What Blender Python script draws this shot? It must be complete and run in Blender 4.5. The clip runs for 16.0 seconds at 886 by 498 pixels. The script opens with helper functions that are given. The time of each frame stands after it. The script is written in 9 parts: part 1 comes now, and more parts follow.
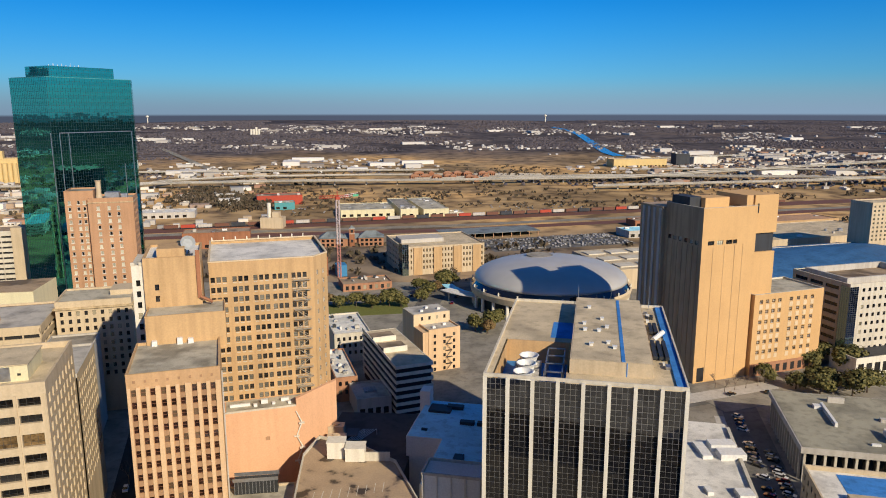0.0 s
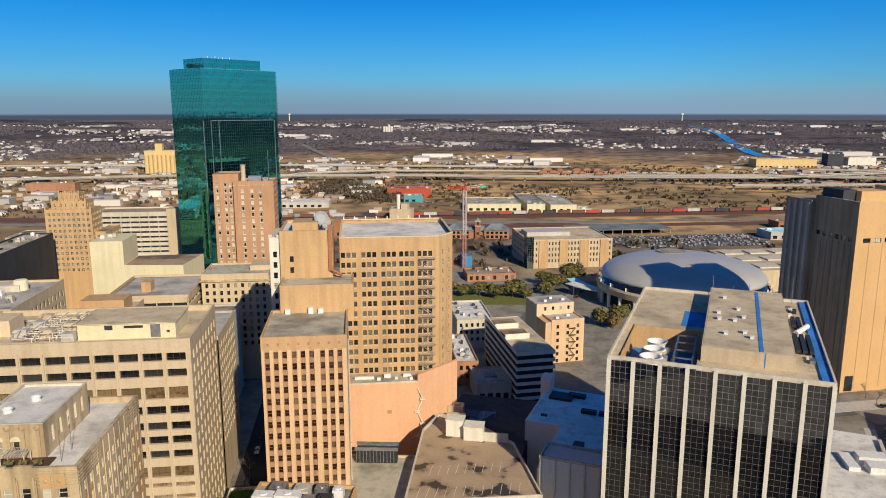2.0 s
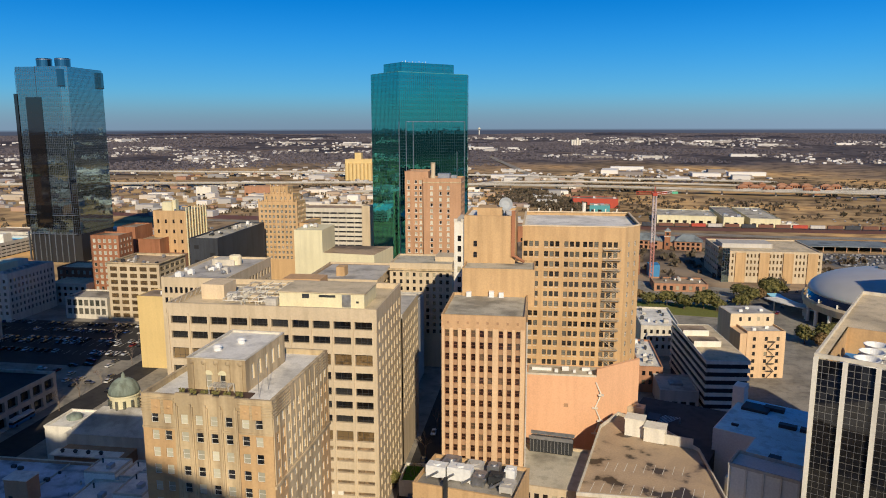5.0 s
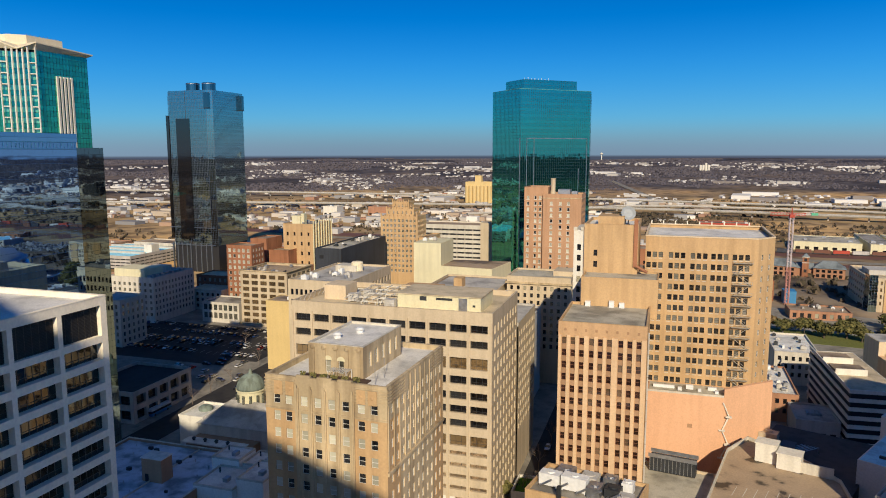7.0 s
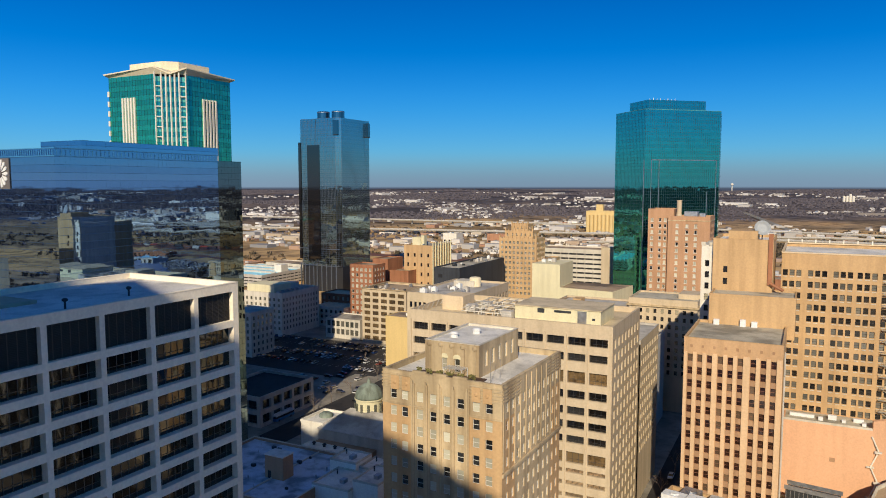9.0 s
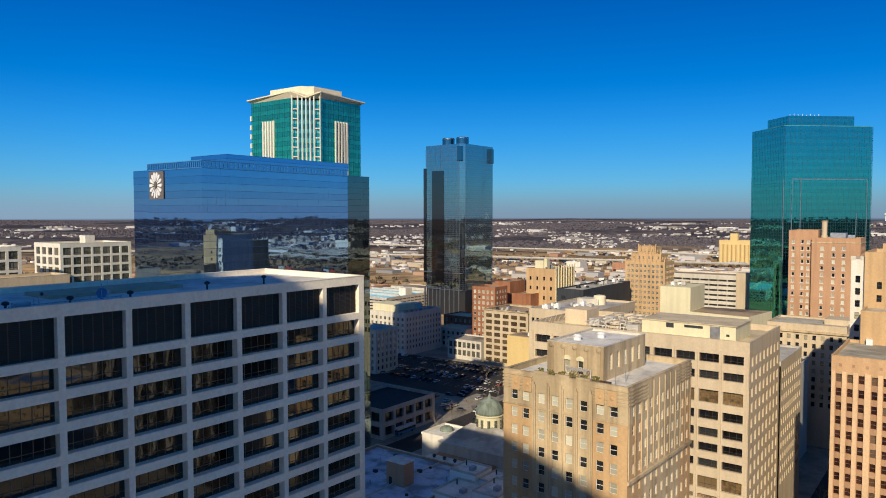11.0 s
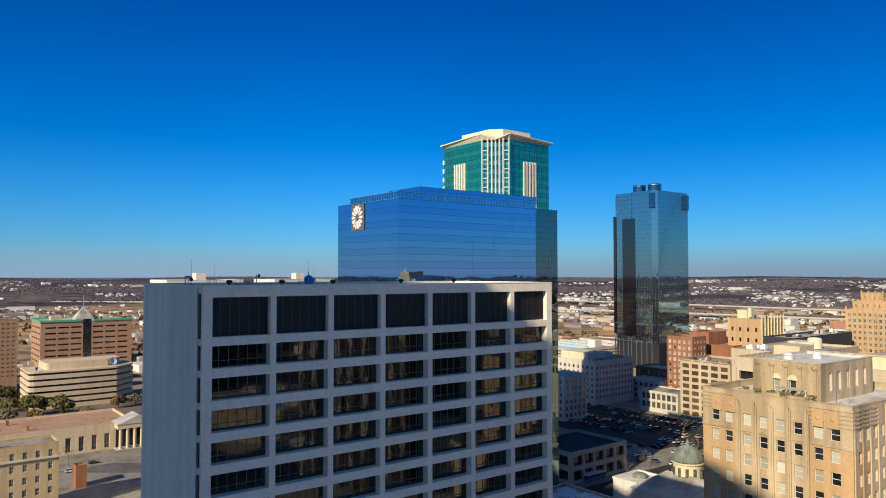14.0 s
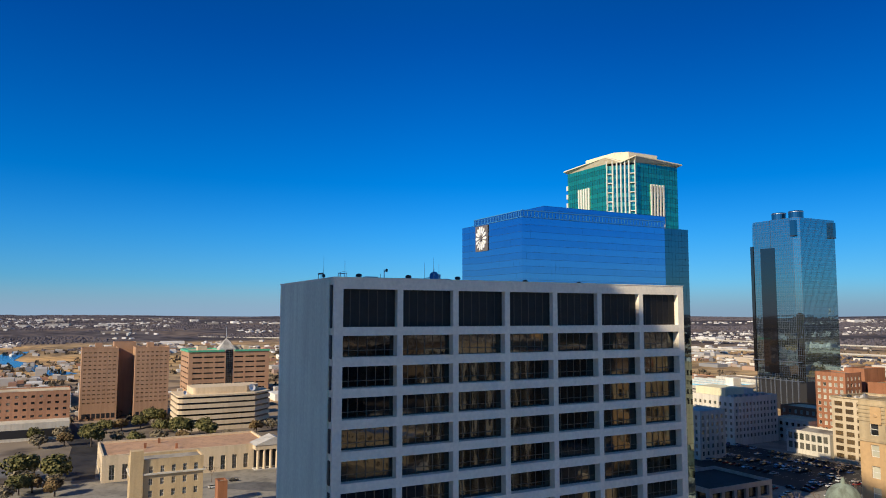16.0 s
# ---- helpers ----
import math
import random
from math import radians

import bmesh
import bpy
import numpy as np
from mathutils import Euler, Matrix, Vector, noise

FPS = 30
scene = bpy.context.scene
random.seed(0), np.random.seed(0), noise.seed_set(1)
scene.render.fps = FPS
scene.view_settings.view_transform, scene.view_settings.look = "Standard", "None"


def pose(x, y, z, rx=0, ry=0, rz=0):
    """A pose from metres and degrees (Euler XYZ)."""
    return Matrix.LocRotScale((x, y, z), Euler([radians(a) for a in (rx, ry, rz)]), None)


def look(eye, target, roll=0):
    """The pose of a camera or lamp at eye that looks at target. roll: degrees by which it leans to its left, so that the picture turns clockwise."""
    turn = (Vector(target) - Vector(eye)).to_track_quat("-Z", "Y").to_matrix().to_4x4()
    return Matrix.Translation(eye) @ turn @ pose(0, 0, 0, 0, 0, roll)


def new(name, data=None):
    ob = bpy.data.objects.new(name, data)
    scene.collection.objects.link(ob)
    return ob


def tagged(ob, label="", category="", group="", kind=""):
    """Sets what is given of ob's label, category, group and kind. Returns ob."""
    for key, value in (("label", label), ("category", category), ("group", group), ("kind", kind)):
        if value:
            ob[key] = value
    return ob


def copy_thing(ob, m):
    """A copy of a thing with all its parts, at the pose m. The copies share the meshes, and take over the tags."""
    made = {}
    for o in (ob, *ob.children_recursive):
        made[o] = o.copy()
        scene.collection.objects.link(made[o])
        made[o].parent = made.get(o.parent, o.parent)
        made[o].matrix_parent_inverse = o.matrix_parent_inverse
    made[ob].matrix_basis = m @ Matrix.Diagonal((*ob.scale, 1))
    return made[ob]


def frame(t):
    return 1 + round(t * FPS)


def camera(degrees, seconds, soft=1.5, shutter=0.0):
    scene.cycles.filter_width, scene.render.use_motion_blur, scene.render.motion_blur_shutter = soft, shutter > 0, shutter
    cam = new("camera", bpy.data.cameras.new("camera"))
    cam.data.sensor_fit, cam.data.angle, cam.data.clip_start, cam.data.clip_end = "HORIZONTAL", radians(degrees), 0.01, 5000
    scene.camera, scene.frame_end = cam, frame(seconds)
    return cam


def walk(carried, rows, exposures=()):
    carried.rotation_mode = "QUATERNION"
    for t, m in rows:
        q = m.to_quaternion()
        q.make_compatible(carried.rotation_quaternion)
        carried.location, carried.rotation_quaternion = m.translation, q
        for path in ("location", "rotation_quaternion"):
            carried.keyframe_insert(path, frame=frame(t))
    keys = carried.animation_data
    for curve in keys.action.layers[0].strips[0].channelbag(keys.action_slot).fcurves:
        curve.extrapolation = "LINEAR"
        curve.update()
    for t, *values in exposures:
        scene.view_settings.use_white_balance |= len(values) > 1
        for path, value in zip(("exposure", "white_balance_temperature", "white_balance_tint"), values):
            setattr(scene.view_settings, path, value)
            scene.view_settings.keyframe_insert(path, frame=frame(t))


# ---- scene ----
# ---- camera: a straight sink of 48 m while the view swings to the left
cam = camera(63.6, 16.0, 1.0)
# seconds, height of the eye, yaw, pitch, roll
ROWS = [
    (0.0, 128.20, 0.00, -10.94, 0.07),
    (0.5, 126.69, 2.55, -10.93, 0.01),
    (1.0, 125.18, 5.11, -10.93, -0.04),
    (1.5, 123.67, 7.65, -10.93, 0.04),
    (2.0, 122.16, 10.20, -10.98, 0.02),
    (2.5, 120.65, 12.70, -10.99, -0.01),
    (3.0, 119.13, 15.19, -10.95, -0.02),
    (3.5, 117.62, 17.67, -10.82, -0.04),
    (4.0, 116.11, 20.14, -10.59, -0.00),
    (6.5, 108.56, 32.17, -8.20, 0.16),
    (7.0, 107.05, 34.55, -7.71, 0.10),
    (7.5, 105.54, 36.93, -7.08, 0.03),
    (8.0, 104.02, 39.33, -6.44, 0.06),
    (8.5, 102.51, 41.72, -5.78, 0.11),
    (9.0, 101.00, 44.09, -5.21, 0.04),
    (11.5, 93.45, 56.41, -1.96, 0.04),
    (12.0, 91.94, 58.91, -1.15, -0.02),
    (12.5, 90.43, 61.39, -0.34, 0.01),
    (13.0, 88.92, 63.88, 0.43, 0.02),
    (13.5, 87.40, 66.38, 1.24, 0.03),
    (14.0, 85.89, 68.89, 2.01, -0.00),
    (14.5, 84.38, 71.38, 2.80, -0.02),
    (15.0, 82.87, 73.87, 3.60, -0.02),
    (15.5, 81.36, 76.35, 4.39, -0.06),
    (16.0, 79.85, 78.80, 5.17, -0.11),
]
walk(cam, [(t, pose(0, 0, z, 90 + pitch, roll, yaw)) for t, z, yaw, pitch, roll in ROWS],
     [(0.0, 0.06), (4.0, -0.02), (7.5, -0.03), (9.0, 0.0), (12.5, 0.12), (16.0, 0.22)])

# ---- world, sun and exposure
SUN_AZ, SUN_EL = 145.0, 28.0   # compass bearing from +y, height
scene.view_settings.exposure = 0.0
world = bpy.data.worlds.new("world")
scene.world = world
world.use_nodes = True
wn, wl = world.node_tree.nodes, world.node_tree.links
sky = wn.new("ShaderNodeTexSky")
sky.sky_type, sky.sun_disc = "NISHITA", False
sky.sun_elevation, sky.sun_rotation = radians(SUN_EL), radians(SUN_AZ)
sky.air_density, sky.dust_density, sky.ozone_density = 1.0, 0.3, 5.0
hsv = wn.new("ShaderNodeHueSaturation")
hsv.inputs["Saturation"].default_value, hsv.inputs["Value"].default_value = 1.15, 1.0
tint = wn.new("ShaderNodeMix")
tint.data_type, tint.blend_type = "RGBA", "MULTIPLY"
tint.inputs["Factor"].default_value = 1.0
shade = wn.new("ShaderNodeMix")
shade.data_type = "RGBA"
shade.inputs[6].default_value, shade.inputs[7].default_value = (0.37, 0.665, 1.0, 1), (0.42, 0.57, 1.0, 1)
wl.new(shade.outputs[2], tint.inputs[7])
wl.new(sky.outputs[0], tint.inputs[6])
wl.new(tint.outputs[2], hsv.inputs["Color"])
# the land beyond the ground sheet, under the skyline
wcoord, wsep = wn.new("ShaderNodeTexCoord"), wn.new("ShaderNodeSeparateXYZ")
wl.new(wcoord.outputs["Generated"], wsep.inputs[0])
wramp = wn.new("ShaderNodeMapRange")
wramp.inputs["From Min"].default_value, wramp.inputs["From Max"].default_value = -0.0065, -0.0035
wl.new(wsep.outputs["Z"], wramp.inputs["Value"])
wmix = wn.new("ShaderNodeMix")
wmix.data_type = "RGBA"
wl.new(wramp.outputs[0], wmix.inputs["Factor"])
wmix.inputs["A"].default_value = (0.80, 0.98, 1.45, 1)
# the cast fades towards the zenith
wcast = wn.new("ShaderNodeMapRange")
wcast.inputs["From Min"].default_value, wcast.inputs["From Max"].default_value = 0.38, 0.75
wcast.inputs["To Min"].default_value, wcast.inputs["To Max"].default_value = 1.0, 0.25
wl.new(wsep.outputs["Z"], wcast.inputs["Value"])
wl.new(wcast.outputs[0], tint.inputs["Factor"])
# deeper blue with height, and a pale dust haze low over the skyline
wdeep = wn.new("ShaderNodeMapRange")
wdeep.inputs["From Min"].default_value, wdeep.inputs["From Max"].default_value = 0.12, 0.40
wdeep.inputs["To Min"].default_value, wdeep.inputs["To Max"].default_value = 1.0, 0.75
wl.new(wsep.outputs["Z"], wdeep.inputs["Value"])
wl.new(wdeep.outputs[0], hsv.inputs["Value"])
wturn = wn.new("ShaderNodeMapRange")
wturn.inputs["From Min"].default_value, wturn.inputs["From Max"].default_value = 0.10, 0.36
wl.new(wsep.outputs["Z"], wturn.inputs["Value"])
wl.new(wturn.outputs[0], shade.inputs["Factor"])
whaze = wn.new("ShaderNodeMapRange")
whaze.interpolation_type = "SMOOTHSTEP"
whaze.inputs["From Min"].default_value, whaze.inputs["From Max"].default_value = -0.01, 0.05
whaze.inputs["To Min"].default_value, whaze.inputs["To Max"].default_value = 0.9, 0.0
wl.new(wsep.outputs["Z"], whaze.inputs["Value"])
wdust = wn.new("ShaderNodeMix")
wdust.data_type = "RGBA"
wl.new(whaze.outputs[0], wdust.inputs["Factor"])
wl.new(hsv.outputs[0], wdust.inputs["A"])
wdust.inputs["B"].default_value = (2.25, 3.15, 4.4, 1)
wl.new(wdust.outputs["Result"], wmix.inputs["B"])
bg = wn["Background"]
# the sky is deepest opposite the sun
wdir = wn.new("ShaderNodeVectorMath")
wdir.operation = "DOT_PRODUCT"
wdir.inputs[1].default_value = (-0.554, 0.791, 0.26)
wl.new(wcoord.outputs["Generated"], wdir.inputs[0])
wpole = wn.new("ShaderNodeMapRange")
wpole.interpolation_type = "SMOOTHSTEP"
wpole.inputs["From Min"].default_value, wpole.inputs["From Max"].default_value = 0.72, 1.0
wpole.inputs["To Min"].default_value, wpole.inputs["To Max"].default_value = 1.08, 0.86
wl.new(wdir.outputs["Value"], wpole.inputs["Value"])
wfade = wn.new("ShaderNodeVectorMath")
wfade.operation = "SCALE"
wl.new(wmix.outputs["Result"], wfade.inputs[0])
wl.new(wpole.outputs[0], wfade.inputs["Scale"])
bg.inputs["Strength"].default_value = 0.104
wl.new(wfade.outputs[0], bg.inputs["Color"])

sun = new("sun", bpy.data.lights.new("sun", "SUN"))
sun.data.energy, sun.data.angle, sun.data.color = 5.0, radians(0.6), (1.0, 0.86, 0.64)
a, e = radians(SUN_AZ), radians(SUN_EL)
sun.matrix_world = look((300 * math.sin(a) * math.cos(e), 300 * math.cos(a) * math.cos(e), 300 * math.sin(e)), (0, 0, 0))

# ---- materials


class Nodes:
    """A node material under construction."""

    def __init__(self, name, rough=0.8, metal=0.0, spec=0.5):
        self.m = bpy.data.materials.new(name)
        self.m.use_nodes = True
        self.n, self.l = self.m.node_tree.nodes, self.m.node_tree.links
        self.b = self.n["Principled BSDF"]
        self.b.inputs["Roughness"].default_value = rough
        self.b.inputs["Metallic"].default_value = metal
        self.b.inputs["Specular IOR Level"].default_value = spec
        self.geo = self.n.new("ShaderNodeNewGeometry")

    def noise(self, scale, stretch=(1, 1, 1), detail=4.0):
        mp, tx = self.n.new("ShaderNodeMapping"), self.n.new("ShaderNodeTexNoise")
        mp.inputs["Scale"].default_value = stretch
        self.l.new(self.geo.outputs["Position"], mp.inputs[0])
        self.l.new(mp.outputs[0], tx.inputs["Vector"])
        tx.inputs["Scale"].default_value, tx.inputs["Detail"].default_value = scale, detail
        return tx.outputs["Fac"]

    def ramp(self, fac, stops):
        r = self.n.new("ShaderNodeValToRGB")
        el = r.color_ramp.elements
        while len(el) < len(stops):
            el.new(0.5)
        for k, (p, c) in zip(el, stops):
            k.position, k.color = p, (*c, 1) if len(c) == 3 else c
        self.l.new(fac, r.inputs[0])
        return r.outputs[0]

    def mix(self, fac, a, b, how="MIX"):
        x = self.n.new("ShaderNodeMix")
        x.data_type, x.blend_type = "RGBA", how
        for key, v in (("Factor", fac), ("A", a), ("B", b)):
            s = x.inputs[key] if key == "Factor" else x.inputs[6 if key == "A" else 7]
            if isinstance(v, (int, float)):
                s.default_value = v
            elif isinstance(v, tuple):
                s.default_value = (*v, 1)
            else:
                self.l.new(v, s)
        return x.outputs[2]

    def color(self, c):
        if isinstance(c, tuple):
            self.b.inputs["Base Color"].default_value = (*c, 1)
        else:
            self.l.new(c, self.b.inputs["Base Color"])

    def rough(self, fac, lo, hi):
        r = self.n.new("ShaderNodeMapRange")
        r.inputs["To Min"].default_value, r.inputs["To Max"].default_value = lo, hi
        self.l.new(fac, r.inputs["Value"])
        self.l.new(r.outputs[0], self.b.inputs["Roughness"])

    def bump(self, fac, strength, dist):
        x = self.n.new("ShaderNodeBump")
        x.inputs["Strength"].default_value, x.inputs["Distance"].default_value = strength, dist
        self.l.new(fac, x.inputs["Height"])
        self.l.new(x.outputs[0], self.b.inputs["Normal"])


def grey(v):
    return (v, v, v)


def masonry(name, c, stain=0.25, streak=0.25, grain=2.0, rough=0.88):
    """Painted or bare masonry with grain, broad stains and rain streaks."""
    k = Nodes(name, rough, spec=0.25)
    fine, broad = k.noise(grain, detail=6), k.noise(0.07, detail=5)
    run = k.noise(0.5, (1, 1, 0.06), 4)
    col = k.mix(1.0, c, k.ramp(fine, [(0.3, grey(0.91)), (0.7, grey(1.05))]), "MULTIPLY")
    col = k.mix(1.0, col, k.ramp(broad, [(0.35, grey(1 - stain)), (0.6, grey(1.0))]), "MULTIPLY")
    col = k.mix(1.0, col, k.ramp(run, [(0.35, (1 - streak, 1 - streak * 1.08, 1 - streak * 1.15)), (0.55, grey(1.0))]), "MULTIPLY")
    k.color(col)
    k.bump(fine, 0.12, 0.03)
    return k.m


def membrane(name, c, dark=0.5, rough=0.85, patches=0.09):
    """A flat roof: membrane or gravel with ponding stains and seams."""
    k = Nodes(name, rough, spec=0.12)
    fine, pond, mid = k.noise(3.0, detail=6), k.noise(patches, detail=3), k.noise(0.35, detail=5)
    col = k.mix(1.0, c, k.ramp(fine, [(0.3, grey(0.88)), (0.7, grey(1.08))]), "MULTIPLY")
    col = k.mix(1.0, col, k.ramp(pond, [(0.36, grey(dark)), (0.5, grey(0.95)), (0.62, grey(1.05))]), "MULTIPLY")
    col = k.mix(1.0, col, k.ramp(mid, [(0.34, grey(0.78)), (0.5, grey(1.0))]), "MULTIPLY")
    k.color(col)
    k.rough(pond, rough - 0.35, rough)
    k.bump(fine, 0.3, 0.03)
    return k.m


def metal(name, c, rough=0.4, met=0.9):
    k = Nodes(name, rough, met)
    f = k.noise(0.8, detail=5)
    k.color(k.mix(1.0, c, k.ramp(f, [(0.3, grey(0.75)), (0.7, grey(1.1))]), "MULTIPLY"))
    k.rough(f, rough - 0.08, rough + 0.2)
    return k.m


def plain(name, c, rough=0.6, spec=0.4, vary=0.12):
    k = Nodes(name, rough, spec=spec)
    f = k.noise(1.1, detail=6)
    k.color(k.mix(1.0, c, k.ramp(f, [(0.3, grey(1 - vary)), (0.7, grey(1 + vary * 0.6))]), "MULTIPLY"))
    return k.m


def window_glass(name, dark, blind, share=0.35, rough=0.06):
    """Panes: most show a dark room, some a drawn blind; each pane differs."""
    k = Nodes(name, rough, spec=0.6)
    info = k.n.new("ShaderNodeObjectInfo")
    pick = k.ramp(info.outputs["Random"], [(share - 0.02, grey(1.0)), (share + 0.02, grey(0.0))])
    tone = k.n.new("ShaderNodeMath")
    tone.operation = "FRACT"
    mul = k.n.new("ShaderNodeMath")
    mul.operation, mul.inputs[1].default_value = "MULTIPLY", 37.3
    k.l.new(info.outputs["Random"], mul.inputs[0])
    k.l.new(mul.outputs[0], tone.inputs[0])
    shade = k.ramp(tone.outputs[0], [(0.0, grey(0.55)), (1.0, grey(1.15))])
    inner = k.noise(0.9, detail=3)
    room = k.mix(1.0, dark, k.ramp(inner, [(0.3, grey(0.5)), (0.75, grey(2.2))]), "MULTIPLY")
    k.color(k.mix(1.0, k.mix(pick, room, blind), shade, "MULTIPLY"))
    k.b.inputs["Coat Weight"].default_value = 0.6
    k.b.inputs["Coat Roughness"].default_value = 0.03
    return k.m


def mirror_glass(name, tint, dark, amount=0.8, rough=0.02, ripple=0.0, vary=0.1, waves=0.05):
    """Coated curtain-wall glass: a tinted mirror over a dark room."""
    k = Nodes(name, rough, 1.0)
    isl = k.geo.outputs["Random Per Island"]
    k.color(k.mix(1.0, tint, k.ramp(isl, [(0.0, grey(1 - vary)), (1.0, grey(1 + vary * 0.5))]), "MULTIPLY"))
    if ripple:
        k.bump(k.noise(waves, (1, 1, 5.0 if waves < 0.1 else 0.6), 2), ripple, 0.5)
    under = k.n.new("ShaderNodeBsdfPrincipled")
    under.inputs["Base Color"].default_value = (*dark, 1)
    under.inputs["Roughness"].default_value = 0.05
    blend = k.n.new("ShaderNodeMixShader")
    blend.inputs[0].default_value = amount
    k.l.new(under.outputs[0], blend.inputs[1])
    k.l.new(k.b.outputs[0], blend.inputs[2])
    k.l.new(blend.outputs[0], k.n["Material Output"].inputs["Surface"])
    return k.m


def leaf_mat(name, a, b, rough=0.7):
    k = Nodes(name, rough, spec=0.2)
    isl = k.geo.outputs["Random Per Island"]
    k.color(k.ramp(isl, [(0.0, a), (1.0, b)]))
    return k.m


M = {}
M["tan_brick"] = masonry("tan_brick", (0.56, 0.37, 0.19), 0.12, 0.15)
M["peach_brick"] = masonry("peach_brick", (0.55, 0.35, 0.19), 0.12, 0.12)
M["terracotta_panel"] = masonry("terracotta_panel", (0.42, 0.255, 0.145), 0.15, 0.2)
M["orange_stucco"] = masonry("orange_stucco", (0.72, 0.42, 0.25), 0.08, 0.06)
M["cream_concrete"] = masonry("cream_concrete", (0.58, 0.47, 0.32), 0.1, 0.12)
M["pale_concrete"] = masonry("pale_concrete", (0.52, 0.49, 0.44), 0.12, 0.15)
M["white_stone"] = masonry("white_stone", (0.62, 0.57, 0.47), 0.12, 0.15)
M["grey_frame"] = masonry("grey_frame", (0.94, 0.84, 0.66), 0.04, 0.05)
M["end_paint"] = masonry("end_paint", (0.80, 0.84, 0.66), 0.08, 0.1)
M["grey_panel"] = masonry("grey_panel", (0.82, 0.80, 0.72), 0.04, 0.04)
M["yellow_stucco"] = masonry("yellow_stucco", (0.66, 0.49, 0.22), 0.06, 0.06)
M["ivory_paint"] = masonry("ivory_paint", (0.70, 0.64, 0.42), 0.08, 0.08)
M["hotel_brick"] = masonry("hotel_brick", (0.56, 0.37, 0.19), 0.12, 0.15)
M["hotel_stone"] = masonry("hotel_stone", (0.60, 0.47, 0.29), 0.34, 0.34)
M["deck_brown"] = plain("deck_brown", (0.085, 0.05, 0.035), 0.7)
M["red_brick"] = masonry("red_brick", (0.36, 0.16, 0.085), 0.2, 0.2)
M["rose_brick"] = masonry("rose_brick", (0.42, 0.22, 0.13), 0.15, 0.15)
M["salmon_brick"] = masonry("salmon_brick", (0.50, 0.29, 0.165), 0.12, 0.12)
M["pale_peach"] = masonry("pale_peach", (0.68, 0.47, 0.28), 0.08, 0.1)
M["tower_stucco"] = masonry("tower_stucco", (0.62, 0.39, 0.18), 0.05, 0.04)
M["bronze_panel"] = masonry("bronze_panel", (0.075, 0.065, 0.055), 0.15, 0.2, rough=0.5)
M["charcoal"] = masonry("charcoal", (0.05, 0.055, 0.065), 0.2, 0.2, rough=0.6)
M["white_pier"] = masonry("white_pier", (0.74, 0.70, 0.60), 0.08, 0.1)
M["roof_pale"] = membrane("roof_pale", (0.62, 0.51, 0.34), 0.74)
M["roof_grey"] = membrane("roof_grey", (0.34, 0.31, 0.26), 0.5)
M["roof_green"] = membrane("roof_green", (0.50, 0.46, 0.36), 0.55)
M["roof_white"] = membrane("roof_white", (0.76, 0.73, 0.66), 0.75)
# sky-blue shade put into the colour of pale roofs; also blue garage decks
M["roof_shade_blue"] = membrane("roof_shade_blue", (0.40, 0.84, 1.0), 0.9)
# deep blue of shade on pale roofs, put into the colour
M["roof_shade_deep"] = membrane("roof_shade_deep", (0.06, 0.24, 0.62), 0.85)
M["roof_patched"] = membrane("roof_patched", (0.50, 0.58, 0.66), 0.45, patches=0.16)
M["roof_tar"] = membrane("roof_tar", (0.075, 0.07, 0.065), 0.6)
M["roof_olive"] = membrane("roof_olive", (0.36, 0.34, 0.26), 0.7)
# navy that stands for shade over the hall roof
M["roof_shade_navy"] = membrane("roof_shade_navy", (0.05, 0.15, 0.32), 0.8)
M["dish_grey"] = plain("dish_grey", (0.34, 0.36, 0.37), 0.6)
M["roof_silver"] = membrane("roof_silver", (0.50, 0.47, 0.42), 0.6)
M["roof_brown"] = membrane("roof_brown", (0.40, 0.30, 0.20), 0.4, patches=0.06)
M["roof_tile"] = membrane("roof_tile", (0.52, 0.32, 0.19), 0.85)
M["yellow_stone"] = masonry("yellow_stone", (0.56, 0.42, 0.24), 0.12, 0.15)
M["brown_brick"] = masonry("brown_brick", (0.44, 0.265, 0.16), 0.1, 0.12)
M["cream_band"] = masonry("cream_band", (0.68, 0.54, 0.36), 0.06, 0.1)
k = Nodes("wet_deck", 0.85, spec=0.4)
fine, wet = k.noise(2.0, detail=6), k.noise(0.16, detail=5)
col = k.mix(1.0, (0.42, 0.31, 0.20), k.ramp(fine, [(0.3, grey(0.85)), (0.7, grey(1.08))]), "MULTIPLY")
k.color(k.mix(1.0, col, k.ramp(wet, [(0.37, grey(0.16)), (0.40, grey(0.6)), (0.45, grey(0.95)), (0.6, grey(1.1))]), "MULTIPLY"))
k.rough(wet, 0.15, 1.1)
M["wet_deck"] = k.m
k = Nodes("dome_skin", 0.42, 0.2)
k.color(k.mix(1.0, (0.50, 0.485, 0.455), k.ramp(k.noise(0.09, detail=5), [(0.3, grey(0.93)), (0.7, grey(1.04))]), "MULTIPLY"))
M["dome_skin"] = k.m
M["copper"] = masonry("copper", (0.25, 0.30, 0.25), 0.3, 0.4)
M["asphalt"] = membrane("asphalt", (0.05, 0.047, 0.045), 0.7, 0.9)
M["road_grey"] = membrane("road_grey", (0.16, 0.155, 0.145), 0.75, 0.9)
M["paving"] = membrane("paving", (0.29, 0.265, 0.22), 0.7, 0.9)
M["highway_deck"] = membrane("highway_deck", (0.30, 0.27, 0.21), 0.8, 0.9)
M["white_metal"] = plain("white_metal", (0.72, 0.72, 0.70), 0.45)
M["steel"] = metal("steel", (0.45, 0.46, 0.48), 0.4)
M["dark_metal"] = metal("dark_metal", (0.06, 0.065, 0.07), 0.5, 0.6)
